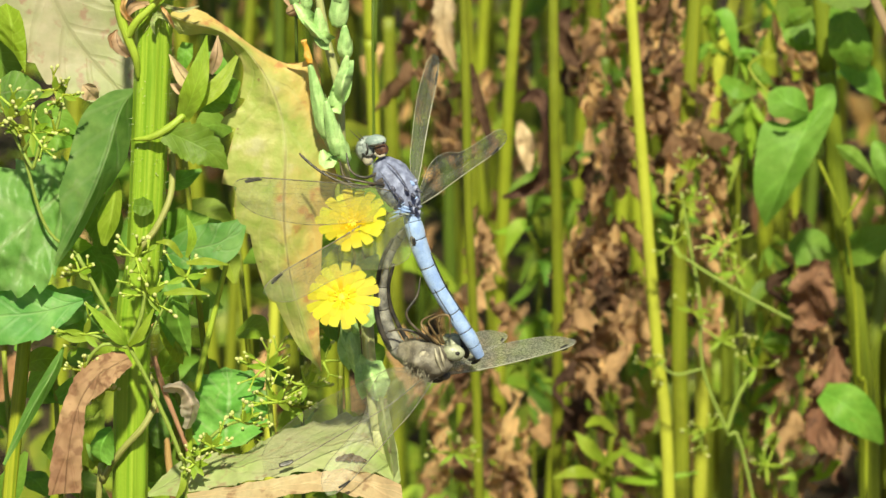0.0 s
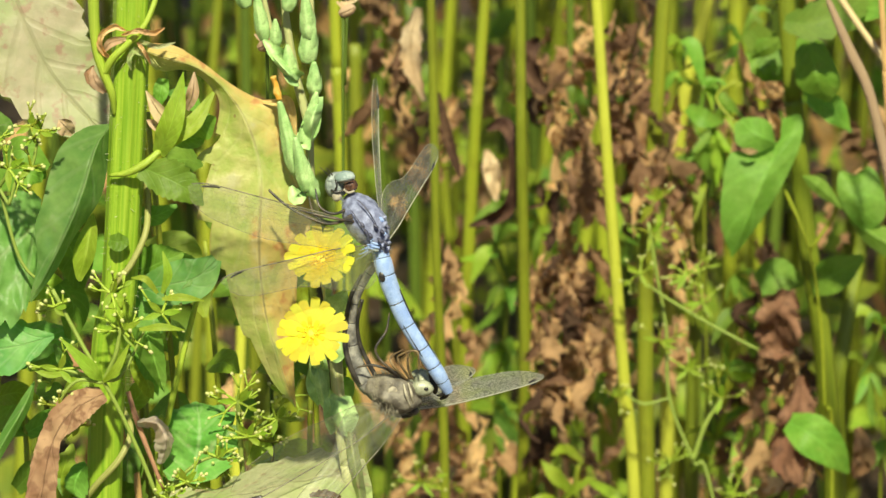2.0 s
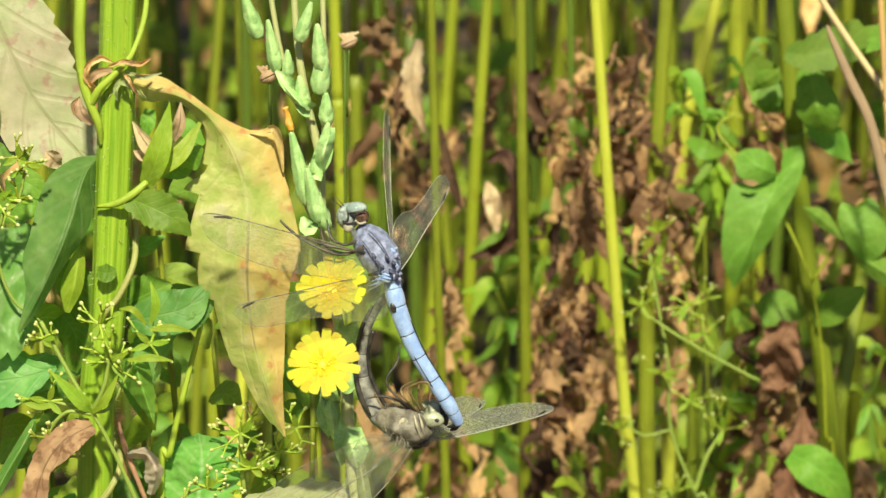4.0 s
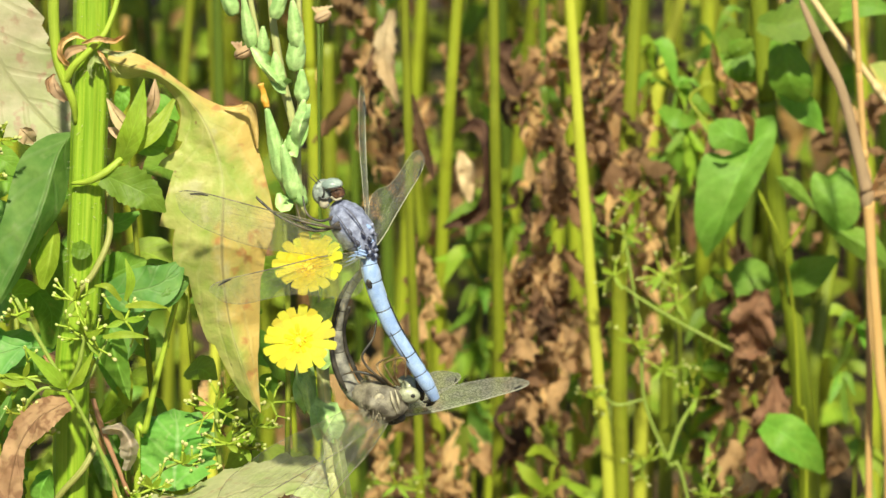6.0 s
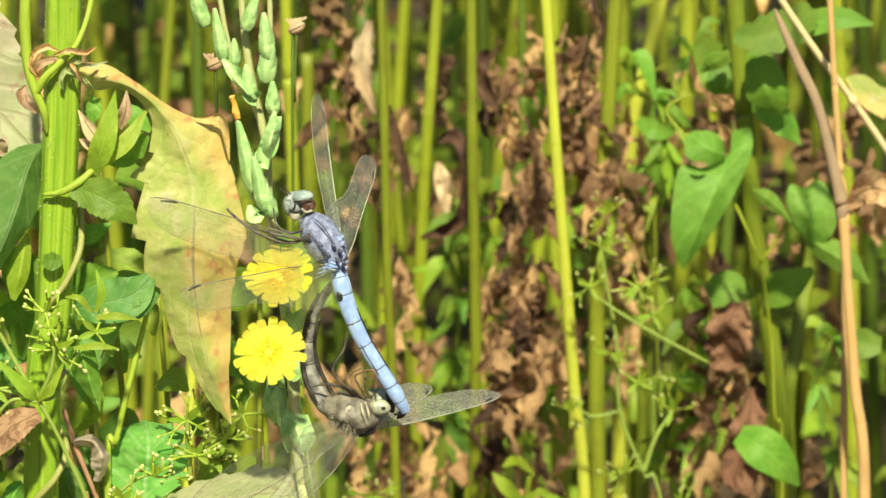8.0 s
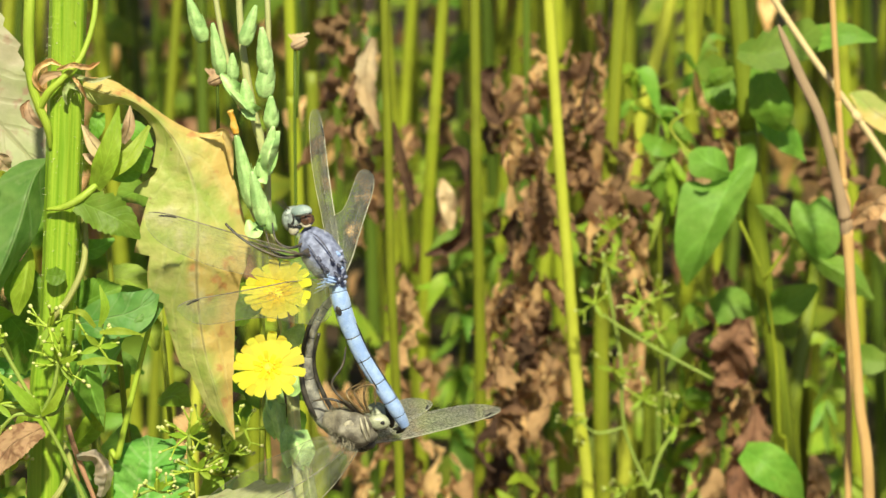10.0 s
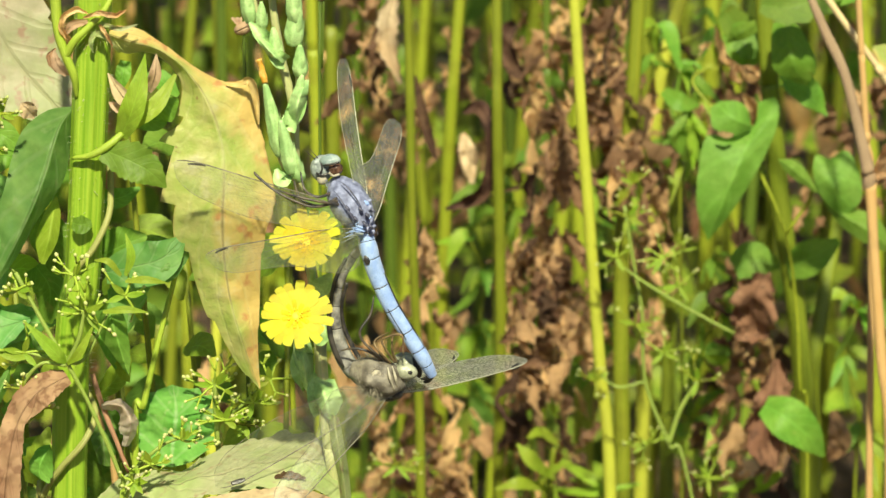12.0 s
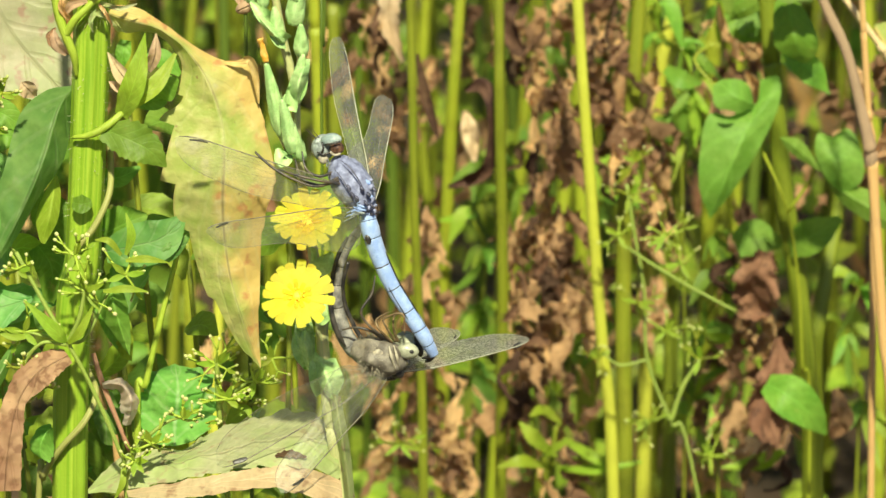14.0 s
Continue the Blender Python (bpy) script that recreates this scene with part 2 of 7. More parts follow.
LEAF_DARK = leaf_material("blackened_leaf", (0.09, 0.045, 0.025), (0.18, 0.10, 0.05), (0.04, 0.02, 0.012), spots=0.55, veins=5, through=0.1, rough=0.8, vary=0.3, bump=1.0, fine=500)
LEAF_DRY = leaf_material("dry_brown_leaf", (0.54, 0.36, 0.18), (0.33, 0.19, 0.09), (0.24, 0.13, 0.06), spots=0.50, veins=4, vein_colour=(0.40, 0.24, 0.12), through=0.25, rough=0.75, vary=0.05, bump=1.0, fine=420)
LEAF_PAPER = leaf_material("papery_pale_leaf", (0.86, 0.74, 0.60), (0.76, 0.60, 0.45), (0.60, 0.42, 0.28), spots=0.66, veins=5, vein_colour=(0.66, 0.50, 0.36), through=0.35, rough=0.75, vary=0.05, bump=0.8, fine=420)
LEAF_TAN = leaf_material("dry_tan_leaf", (0.74, 0.54, 0.35), (0.60, 0.39, 0.23), (0.36, 0.21, 0.12), spots=0.6, veins=0, vein_colour=(0.55, 0.36, 0.21), through=0.3, rough=0.75, vary=0.15, bump=1.0, fine=500)
FILL_GREEN = leaf_material("undergrowth_green", (0.22, 0.33, 0.025), (0.36, 0.42, 0.04), (0.40, 0.38, 0.09), vary=0.5, island=True)
FILL_BROWN = leaf_material("thicket_brown", (0.50, 0.27, 0.10), (0.68, 0.43, 0.20), (0.12, 0.06, 0.025), through=0.3, rough=0.8, vary=0.6, island=True, bump=0.8, fine=500)
STEM_GREEN = stem_material("green_stem", (0.17, 0.235, 0.010), (0.34, 0.36, 0.024), blotch=0.8, vary=0.28)
STEM_THICK = stem_material("ribbed_green_stem", (0.185, 0.34, 0.014), (0.345, 0.49, 0.038), vary=0.03, blotch=0.25)
STEM_LIME = stem_material("lime_vine_stem", (0.29, 0.42, 0.025), (0.42, 0.53, 0.06), vary=0.06, blotch=0.25)
STEM_SPRAY = stem_material("bedstraw_stem", (0.20, 0.30, 0.03), (0.34, 0.42, 0.09), vary=0.06, blotch=0.3)
STEM_STRAP = stem_material("withering_vine_stem", (0.24, 0.27, 0.05), (0.40, 0.38, 0.13), vary=0.03, blotch=0.3)
# two darker copies of the stem green, shade mixed into the base colour
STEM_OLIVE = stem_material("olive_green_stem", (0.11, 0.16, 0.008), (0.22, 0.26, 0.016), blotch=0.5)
STEM_SHADED = stem_material("green_stem_painted_shade", (0.05, 0.095, 0.008), (0.13, 0.19, 0.015))
STEM_YELLOW = stem_material("yellow_green_stem", (0.46, 0.50, 0.03), (0.60, 0.61, 0.08), vary=0.05, blotch=0.3)
STEM_PINK = stem_material("pink_dry_stem", (0.52, 0.22, 0.14), (0.58, 0.33, 0.20), rough=0.7, vary=0.05)
STEM_DRY = stem_material("dry_orange_stem", (0.55, 0.30, 0.09), (0.64, 0.42, 0.18), rough=0.7, vary=0.12)
STEM_STRAW = stem_material("straw_stem", (0.70, 0.50, 0.22), (0.80, 0.64, 0.36), rough=0.7, vary=0.05, blotch=0.2)
STEM_GREY = stem_material("weathered_stem", (0.30, 0.20, 0.12), (0.42, 0.29, 0.17), rough=0.8, vary=0.1)
STEM_PALE = stem_material("pale_lettuce_stem", (0.44, 0.50, 0.20), (0.56, 0.52, 0.24), vary=0.05, blotch=0.2)
BUD_GREEN = body_material("waxy_bud_green", (0.30, 0.50, 0.17), (0.50, 0.70, 0.28), 380, 0.42, lo=0.36, hi=0.62)
BUD_TIP = body_material("orange_bud_tip", (0.72, 0.34, 0.03), (0.85, 0.55, 0.14), 700, 0.6)
PETAL = leaf_material("yellow_petal", (0.90, 0.79, 0.045), (0.93, 0.84, 0.09), (0.90, 0.77, 0.04), spots=0.7, veins=0.0, vein_colour=(0.93, 0.80, 0.05), through=0.55, rough=0.65, vary=0.03, bump=0.08, grit=0.08)
PETAL_DEEP = leaf_material("golden_petal", (0.95, 0.72, 0.015), (0.97, 0.79, 0.03), (0.95, 0.72, 0.02), spots=0.7, veins=0.0, vein_colour=(0.94, 0.76, 0.03), through=0.55, rough=0.65, vary=0.03, bump=0.08, grit=0.12)
FLORET = body_material("golden_floret", (0.93, 0.73, 0.03), (0.96, 0.80, 0.05), 600, 0.6)
SEED_BUD = body_material("cream_bud", (0.50, 0.57, 0.16), (0.60, 0.57, 0.24), 600, 0.5)
HAIR = body_material("pale_hair", (0.60, 0.62, 0.40), (0.52, 0.52, 0.32), 600, 0.5)
BLUE = body_material("powder_blue_abdomen", (0.28, 0.41, 0.76), (0.38, 0.52, 0.83), 600, 0.6, sheen=0.25)
MAUVE = body_material("blue_grey_thorax", (0.12, 0.13, 0.22), (0.34, 0.37, 0.55), 650, 0.6, sheen=0.1, lo=0.36, hi=0.62)
SEAM = body_material("slate_seam", (0.05, 0.05, 0.08), (0.13, 0.13, 0.19), 700, 0.5)
DARK = body_material("dark_chitin", (0.02, 0.019, 0.02), (0.07, 0.06, 0.05), 500, 0.35)
LEG = body_material("dark_leg", (0.04, 0.036, 0.035), (0.12, 0.09, 0.06), 500, 0.4)
FACE = body_material("pale_face", (0.19, 0.22, 0.21), (0.40, 0.45, 0.42), 900, 0.4)
EYE_TEAL = body_material("teal_eye", (0.24, 0.31, 0.29), (0.44, 0.51, 0.47), 600, 0.2)
EYE_BROWN = body_material("brown_eye", (0.05, 0.025, 0.015), (0.20, 0.10, 0.06), 800, 0.15)
OLIVE = body_material("olive_brown_thorax", (0.09, 0.075, 0.056), (0.27, 0.24, 0.185), 420, 0.6, sheen=0.05, lo=0.38, hi=0.64)
LEG_BROWN = body_material("brown_leg", (0.13, 0.085, 0.04), (0.28, 0.19, 0.09), 500, 0.45)
CREAM = body_material("cream_abdomen", (0.50, 0.45, 0.33), (0.22, 0.19, 0.14), 700, 0.5, lo=0.45, hi=0.7)
DUSKY = body_material("dusky_abdomen", (0.12, 0.115, 0.11), (0.43, 0.41, 0.36), 480, 0.45, lo=0.36, hi=0.66)
EYE_OLIVE = body_material("olive_eye", (0.30, 0.31, 0.21), (0.46, 0.47, 0.34), 600, 0.2)
WING = wing_material("clear_wing", (0.50, 0.53, 0.38), 0.20, 0.10)
# female's far wings: sunlit haze painted as a dense grey-white skin
WING_SHEEN_DENSE = wing_material("wing_painted_sheen_dense", (0.60, 0.59, 0.50), 0.66, 0.10)
# male's far wings: reflected sky and sun painted as a pale tint
WING_SHEEN = wing_material("wing_painted_sheen", (0.82, 0.82, 0.74), 0.25, 0.32)
WING_DROOP = wing_material("drooping_clear_wing", (0.62, 0.63, 0.48), 0.11, 0.10)
VEIN = body_material("wing_vein", (0.11, 0.095, 0.065), (0.27, 0.24, 0.17), 900, 0.5)
# lit copy of the vein: its bright sunny edge is base colour
VEIN_PALE = body_material("wing_vein_painted_sunlit", (0.55, 0.53, 0.42), (0.40, 0.38, 0.28), 900, 0.3)


def soil_material():
    m, t, b, add = nodes_of("damp_soil_and_litter")
    obj = add("TexCoord").outputs["Object"]
    col = mix_colour(t, ramp(t, noise_of(t, add, obj, 18, 6), 0.4, 0.62), (0.05, 0.03, 0.016), (0.12, 0.07, 0.035))
    col = mix_colour(t, ramp(t, noise_of(t, add, obj, 2.2, 4), 0.45, 0.6), col, (0.07, 0.06, 0.02))
    t.links.new(col, b.inputs["Base Color"])
    b.inputs["Roughness"].default_value = 0.95
    bn = add("Bump", Strength=0.8, Distance=0.02)
    t.links.new(noise_of(t, add, obj, 60, 6), bn.inputs["Height"])
    t.links.new(bn.outputs[0], b.inputs["Normal"])
    return m


# ---- builders: every shape is (vertices, faces, uvs) in world metres ----
def spline(pts, n):
    """n + 1 points on a smooth curve through pts (tuples of any length)."""
    p = [np.array(q, float) for q in pts]
    p = [2 * p[0] - p[1]] + p + [2 * p[-1] - p[-2]]
    out = []
    for i in range(n + 1):
        s = i / n * (len(p) - 3)
        k = min(int(s), len(p) - 4)
        u = s - k
        a, b, c, d = p[k:k + 4]
        out.append(0.5 * (2 * b + (c - a) * u + (2 * a - 5 * b + 4 * c - d) * u * u + (3 * b - a - 3 * c + d) * u ** 3))
    return out


def join(*shapes):
    V, F, U = [], [], []
    for v, f, u in shapes:
        k = len(V)
        V += v
        U += u
        F += [tuple(i + k for i in q) for q in f]
    return V, F, U


def tube(pts, radii, sides=8, n=None, ribs=0, rib_depth=0.0, flat=1.0, lump=0.0):
    """A round or ribbed rod along a smooth curve, closed at both ends."""
    n = n or max(4, 4 * (len(pts) - 1))
    line = spline([(*p, r) for p, r in zip(pts, radii)], n)
    V, F, U = [], [], []
    t0 = Vector(line[1][:3] - line[0][:3]).normalized()
    ref = t0.orthogonal().normalized()
    for i, q in enumerate(line):
        a, b = line[max(0, i - 1)], line[min(n, i + 1)]
        t = Vector(b[:3] - a[:3]).normalized()
        ref = (ref - t * ref.dot(t)).normalized()
        bi = t.cross(ref)
        for j in range(sides):
            w = 2 * math.pi * j / sides
            r = max(q[3], 1e-5) * (1 + rib_depth * math.cos(ribs * w) + (lump * noise.noise((q[0] * 700 + 3 * math.cos(w), q[1] * 700 + 3 * math.sin(w), q[2] * 700)) if lump else 0))
            V.append(tuple(Vector(q[:3]) + ref * (math.cos(w) * r) + bi * (math.sin(w) * r * flat)))
            U.append((j / sides, i / n))
    for i in range(n):
        for j in range(sides):
            k = (j + 1) % sides
            F.append((i * sides + j, i * sides + k, (i + 1) * sides + k, (i + 1) * sides + j))
    F.append(tuple(range(sides))[::-1])
    F.append(tuple(n * sides + j for j in range(sides)))
    return V, F, U


def blade(pts, halves, face=(0, -1, 0.25), n=18, m=4, fold=0.15, roll=0.0, teeth=0, bite=0.0, ripple=0.0, back=0.0, seed=0, other=None):
    """A leaf along a smooth midrib: halves are the half-widths at the midrib's points (other: those of its second half), face the way its upper side looks,
    fold the lift of both halves, roll the curl of its margins, teeth and bite its toothed margin, back its lobes behind the stalk."""
    rnd = random.Random(seed)
    line = spline([(*p, h, g) for p, h, g in zip(pts, halves, other or halves)], n)
    jag = [rnd.uniform(0.45, 1.3) for _ in range(60)]
    ph = [rnd.uniform(0, 6.28) for _ in range(4)]
    size = sum((Vector(line[i + 1][:3]) - Vector(line[i][:3])).length for i in range(n))
    face = Vector(face).normalized()
    V, F, U = [], [], []
    for i, q in enumerate(line):
        v = i / n
        a, b = line[max(0, i - 1)], line[min(n, i + 1)]
        t = Vector(b[:3] - a[:3]).normalized()
        s = t.cross(face)
        s = s.normalized() if s.length > 1e-4 else t.orthogonal().normalized()
        nn = s.cross(t)
        for j in range(-m, m + 1):
            u = j / m
            h = max(q[3] if j >= 0 else q[4], 1e-5)
            if teeth:
                c = v * teeth + (0.3 if u > 0 else 0)
                h *= 1 + bite * jag[int(c) + (25 if u > 0 else 0)] * abs(u) ** 3 * (2 * (c % 1.0) - 1.0)
            if roll:
                x, z = math.sin(roll * u) / roll, (1 - math.cos(roll * u)) / roll
            else:
                x, z = u, 0.0
            z += fold * abs(u)
            z += ripple * (math.sin(9 * v + ph[0] + 2 * u) * 0.5 + math.sin(17 * v + ph[1] - 3 * u) * 0.3 + math.sin(29 * v + ph[2] + 5 * u) * 0.2) * (0.25 + abs(u))
            c = Vector(q[:3]) + s * (x * h) + nn * (z * h) - t * (back * size * abs(u) ** 1.5 * max(0, 1 - 2.2 * v) ** 2)
            V.append(tuple(c))
            U.append((u * 0.5 + 0.5, v))
    w = 2 * m + 1
    for i in range(n):
        for j in range(2 * m):
            F.append((i * w + j, i * w + j + 1, (i + 1) * w + j + 1, (i + 1) * w + j))
    return V, F, U


def sheet(left, mid, right, n=40, m=8, dome=0.0, ripple=0.0, pucker=0.0, rough=260.0, teeth=0, bite=0.0, other_bite=None, seed=0):
    """A leaf spread between two margins and a midrib, each a smooth curve from its stalk to its tip. dome: how far its margins bend back,
    ripple: its waves, pucker: the height in metres of its blisters, teeth, bite and other_bite: the teeth of its margins."""
    rnd = random.Random(seed)
    jag = [rnd.uniform(0.4, 1.3) for _ in range(2 * teeth + 6)]
    ph = [rnd.uniform(0, 6.28) for _ in range(3)]
    rows = [spline(c, n) for c in (right, mid, left)]
    V, F, U = [], [], []
    for i in range(n + 1):
        r, c, l = (Vector(q[i]) for q in rows)
        v = i / n
        for j in range(-m, m + 1):
            u = j / m
            e = (l if j >= 0 else r) - c
            k = abs(u)
            if teeth:
                s = v * teeth + (0.35 if j > 0 else 0)
                k *= 1 + (bite if j > 0 or other_bite is None else other_bite) * jag[int(s) + (teeth + 2 if j > 0 else 0)] * abs(u) ** 4 * (2 * (s % 1.0) - 1.0)
            p = c + e * k
            w = e.length
            p.y += dome * w * u * u + ripple * w * (0.6 * math.sin(7 * v + ph[0] + 2 * u) + 0.4 * math.sin(15 * v + ph[1] - 3 * u)) * (0.2 + abs(u))
            if pucker:
                q = (p.x * rough, v * 9 + seed, p.z * rough)
                p.y += pucker * (noise.noise(q) + 0.5 * noise.noise((q[0] * 2.3, q[1] * 2, q[2] * 2.3))) * min(1.0, 6 * v + 0.2)
            V.append(tuple(p))
            U.append((u * 0.5 + 0.5, v))
    w = 2 * m + 1
    for i in range(n):
        for j in range(2 * m):
            F.append((i * w + j, (i + 1) * w + j, (i + 1) * w + j + 1, i * w + j + 1))
    a, b, c = (Vector(V[k]) for k in (F[len(F) // 2][0], F[len(F) // 2][1], F[len(F) // 2][3]))
    if (b - a).cross(c - a).y > 0:
        F = [q[::-1] for q in F]
    return V, F, U


def ball(c, axes, seg=12, rings=8, aim=None):
    """An egg with half-axes along x, y, z, turned so that its x axis points along aim."""
    turn = Vector(aim).to_track_quat("X", "Z").to_matrix() if aim is not None else Matrix.Identity(3)
    V, F, U = [], [], []
    for i in range(rings + 1):
        a = math.pi * i / rings
        for j in range(seg):
            w = 2 * math.pi * j / seg
            p = Vector((math.cos(a) * axes[0], math.sin(a) * math.cos(w) * axes[1], math.sin(a) * math.sin(w) * axes[2]))
            V.append(tuple(Vector(c) + turn @ p))
            U.append((j / seg, i / rings))
    for i in range(rings):
        for j in range(seg):
            k = (j + 1) % seg
            F.append((i * seg + j, (i + 1) * seg + j, (i + 1) * seg + k, i * seg + k))
    return V, F, U


def mesh_of(name, shape, material, origin=(0, 0, 0)):
    V, F, U = shape
    me = bpy.data.meshes.new(name)
    o = Vector(origin)
    me.from_pydata([tuple(Vector(v) - o) for v in V] if o.length else V, [], F)
    uv = me.uv_layers.new(name="UVMap")
    loops = np.empty(len(me.loops), dtype=np.int32)
    me.loops.foreach_get("vertex_index", loops)
    uv.data.foreach_set("uv", np.array(U, dtype=np.float32)[loops].ravel())
    me.polygons.foreach_set("use_smooth", np.ones(len(me.polygons), dtype=bool))
    me.materials.append(material)
    me.validate()
    me.update()
    return me


def thing(name, at, label, category, group="", kind=""):
    ob = new(name)
    ob.empty_display_size = 0.01
    ob.location = at
    return tagged(ob, label, category, group, kind)


def part(name, shape, material, parent, label=""):
    """One mesh under a thing or a part; the shape is given in world metres."""
    root = parent
    while root.parent:
        root = root.parent
    ob = new(name, mesh_of(name, shape, material, root.location))
    ob.parent = parent
    return tagged(ob, label)


def mixed(a, b, s):
    return tuple(x + (y - x) * s for x, y in zip(a, b))


# ---- ground ----
def make_ground():
    n, half = 40, 40.0
    V, F, U = [], [], []
    for i in range(n + 1):
        for j in range(n + 1):
            x, y = (2 * i / n - 1), (2 * j / n - 1)
            x, y = half * x * abs(x) ** 1.6, half * y * abs(y) ** 1.6
            V.append((x, y, 0.012 * noise.noise((x * 3, y * 3, 0)) - 0.012))
            U.append((i / n, j / n))
    for i in range(n):
        for j in range(n):
            k = i * (n + 1) + j
            F.append((k, k + n + 1, k + n + 2, k + 1))
    ob = new("ground", mesh_of("ground", (V, F, U), soil_material()))
    return tagged(ob, "dark damp soil under the weeds", "ground", kind="structure")


make_ground()

# ---- the stand of stems behind the insects ----
STAND = []


def weed(pts, r, material, label, sides=8, name="weed_plant"):
    """An upright weed: a stem through pts (top to bottom), carried on down into the soil and up out of sight."""
    p = [Vector(q) for q in pts]
    d = (p[0] - p[1]).normalized()
    top = p[0] + d * 0.24 if p[0].z > 0.36 else p[0]
    d = p[-1] - p[-2]
    foot = p[-1] + d * (p[-1].z / max(1e-3, -d.z)) * 0.5
    foot.z = -0.012
    foot.x = 0.6 * foot.x + 0.4 * p[-1].x
    ob = thing(name, (foot.x, foot.y, 0), label, "weed", "stand of tall weeds")
    line = ([top] if top != p[0] else []) + p + [mixed(p[-1], foot, 0.5), foot]
    rr = [r * (0.85 + 0.3 * i / (len(line) - 1)) for i in range(len(line))]
    part("stem", tube(line, rr, sides, n=5 * len(line), ribs=4, rib_depth=0.07), material, ob)
    STAND.append((ob, [tuple(q) for q in line]))
    return ob


G = "upright ribbed green weed stem with withered leaves"
weed([(0.01006, 0.32, 0.3931), (0.01052, 0.32, 0.35558), (0.01155, 0.325, 0.31585), (0.01209, 0.33, 0.2772), (0.01182, 0.34, 0.23155)], 0.00186, STEM_GREEN, G)
weed([(0.03104, 0.27, 0.4029), (0.03382, 0.272, 0.36671), (0.03702, 0.275, 0.32929), (0.04037, 0.28, 0.29069), (0.04415, 0.285, 0.25049)], 0.00185, STEM_YELLOW, "bright yellow-green bare weed stem, leaning")
weed([(0.05405, 0.36, 0.38536), (0.05227, 0.36, 0.34997), (0.05029, 0.36, 0.31399), (0.05014, 0.36, 0.27001), (0.05142, 0.36, 0.22475)], 0.00264, STEM_GREEN, G)
weed([(0.07111, 0.42, 0.37552), (0.06686, 0.42, 0.35693), (0.06379, 0.42, 0.34195), (0.06193, 0.425, 0.31046), (0.06133, 0.43, 0.26462)], 0.00241, STEM_YELLOW, "pale yellow-green forked weed stem")
weed([(0.08242, 0.45, 0.37163), (0.08266, 0.45, 0.33915), (0.08309, 0.455, 0.29318), (0.08317, 0.46, 0.24394)], 0.00286, STEM_GREEN, G)
weed([(0.08572, 0.29, 0.39908), (0.08867, 0.29, 0.36931), (0.09331, 0.292, 0.33181), (0.09772, 0.294, 0.3073), (0.1017, 0.296, 0.27541), (0.10452, 0.3, 0.24544)], 0.00312, STEM_OLIVE, "thick dark green weed stem wound with vine")
weed([(0.11354, 0.315, 0.33797), (0.11084, 0.313, 0.3194), (0.10607, 0.305, 0.2937), (0.10471, 0.304, 0.27819), (0.10655, 0.31, 0.24201)], 0.00251, STEM_OLIVE, "dark green side stem, leaning")
weed([(0.06996, 0.4, 0.32231), (0.06876, 0.4, 0.29585), (0.06773, 0.4, 0.25797), (0.06773, 0.4, 0.21104)], 0.00255, STEM_OLIVE, "dark green weed stem, shade put into its colour")
weed([(-0.04799, 0.4, 0.38103), (-0.04733, 0.4, 0.35729), (-0.04645, 0.4, 0.33514), (-0.04561, 0.4, 0.2883)], 0.00219, STEM_GREEN, G)
weed([(-0.04535, 0.5, 0.34595), (-0.04504, 0.5, 0.31186), (-0.04427, 0.5, 0.26085)], 0.00258, STEM_GREEN, G)
weed([(-0.01533, 0.26, 0.40637), (-0.01452, 0.262, 0.36895), (-0.01387, 0.265, 0.33189), (-0.01257, 0.27, 0.29706), (-0.01157, 0.275, 0.25384)], 0.00144, STEM_GREEN, "slender green weed stem with a bright edge")
weed([(-0.00049, 0.44, 0.36965), (-0.00326, 0.44, 0.33357), (-0.00535, 0.445, 0.29171), (-0.00654, 0.45, 0.24678)], 0.00226, STEM_GREEN, G)
weed([(0.02856, 0.48, 0.36384), (0.02917, 0.48, 0.33247), (0.03073, 0.48, 0.27859)], 0.00156, STEM_SHADED, "thin dark green weed stem")
weed([(-0.02748, 0.55, 0.35225), (-0.02648, 0.55, 0.29815), (-0.02552, 0.55, 0.22992)], 0.00248, STEM_SHADED, "dark green weed stem, shade put into its colour")
weed([(0.13727, 0.5, 0.36211), (0.14312, 0.5, 0.29798), (0.14712, 0.5, 0.23211)], 0.00278, STEM_GREEN, G)
weed([(0.08468, 0.46, 0.36358), (0.08363, 0.46, 0.33865), (0.0862, 0.46, 0.30172)], 0.0025, STEM_GREEN, G)
weed([(-0.04566, 0.52, 0.33619), (-0.04512, 0.52, 0.3077), (-0.0443, 0.52, 0.26228)], 0.00242, STEM_GREEN, G)
weed([(-0.07979, 0.45, 0.36129), (-0.07972, 0.45, 0.32679), (-0.08158, 0.45, 0.276)], 0.00209, STEM_SHADED, "dark green weed stem, shade put into its colour")
weed([(-0.09056, 0.4, 0.33072), (-0.08945, 0.4, 0.28951), (-0.08869, 0.4, 0.24752)], 0.00219, STEM_GREEN, G)
weed([(-0.07448, 0.34, 0.29504), (-0.07595, 0.34, 0.26605), (-0.07697, 0.34, 0.24404)], 0.0019, STEM_YELLOW, "pale yellow-green weed stem")
# dry stalks
dry = thing("dry_stalk", (0.11587, 0.2, 0.27979)[:2] + (0,), "grey-brown dead stalk with a swollen joint, orange below", "stalk")
part("upper_stem", tube([(0.0882, 0.2, 0.41994), (0.08992, 0.2, 0.41591), (0.09477, 0.2, 0.40526), (0.10011, 0.2, 0.3941), (0.10509, 0.2, 0.37584), (0.10712, 0.2, 0.36787)], [0.0003, 0.0009, 0.00135, 0.00135, 0.0015, 0.00195], 10, 30, 3, 0.1), STEM_GREY, dry, "grey weathered stem")
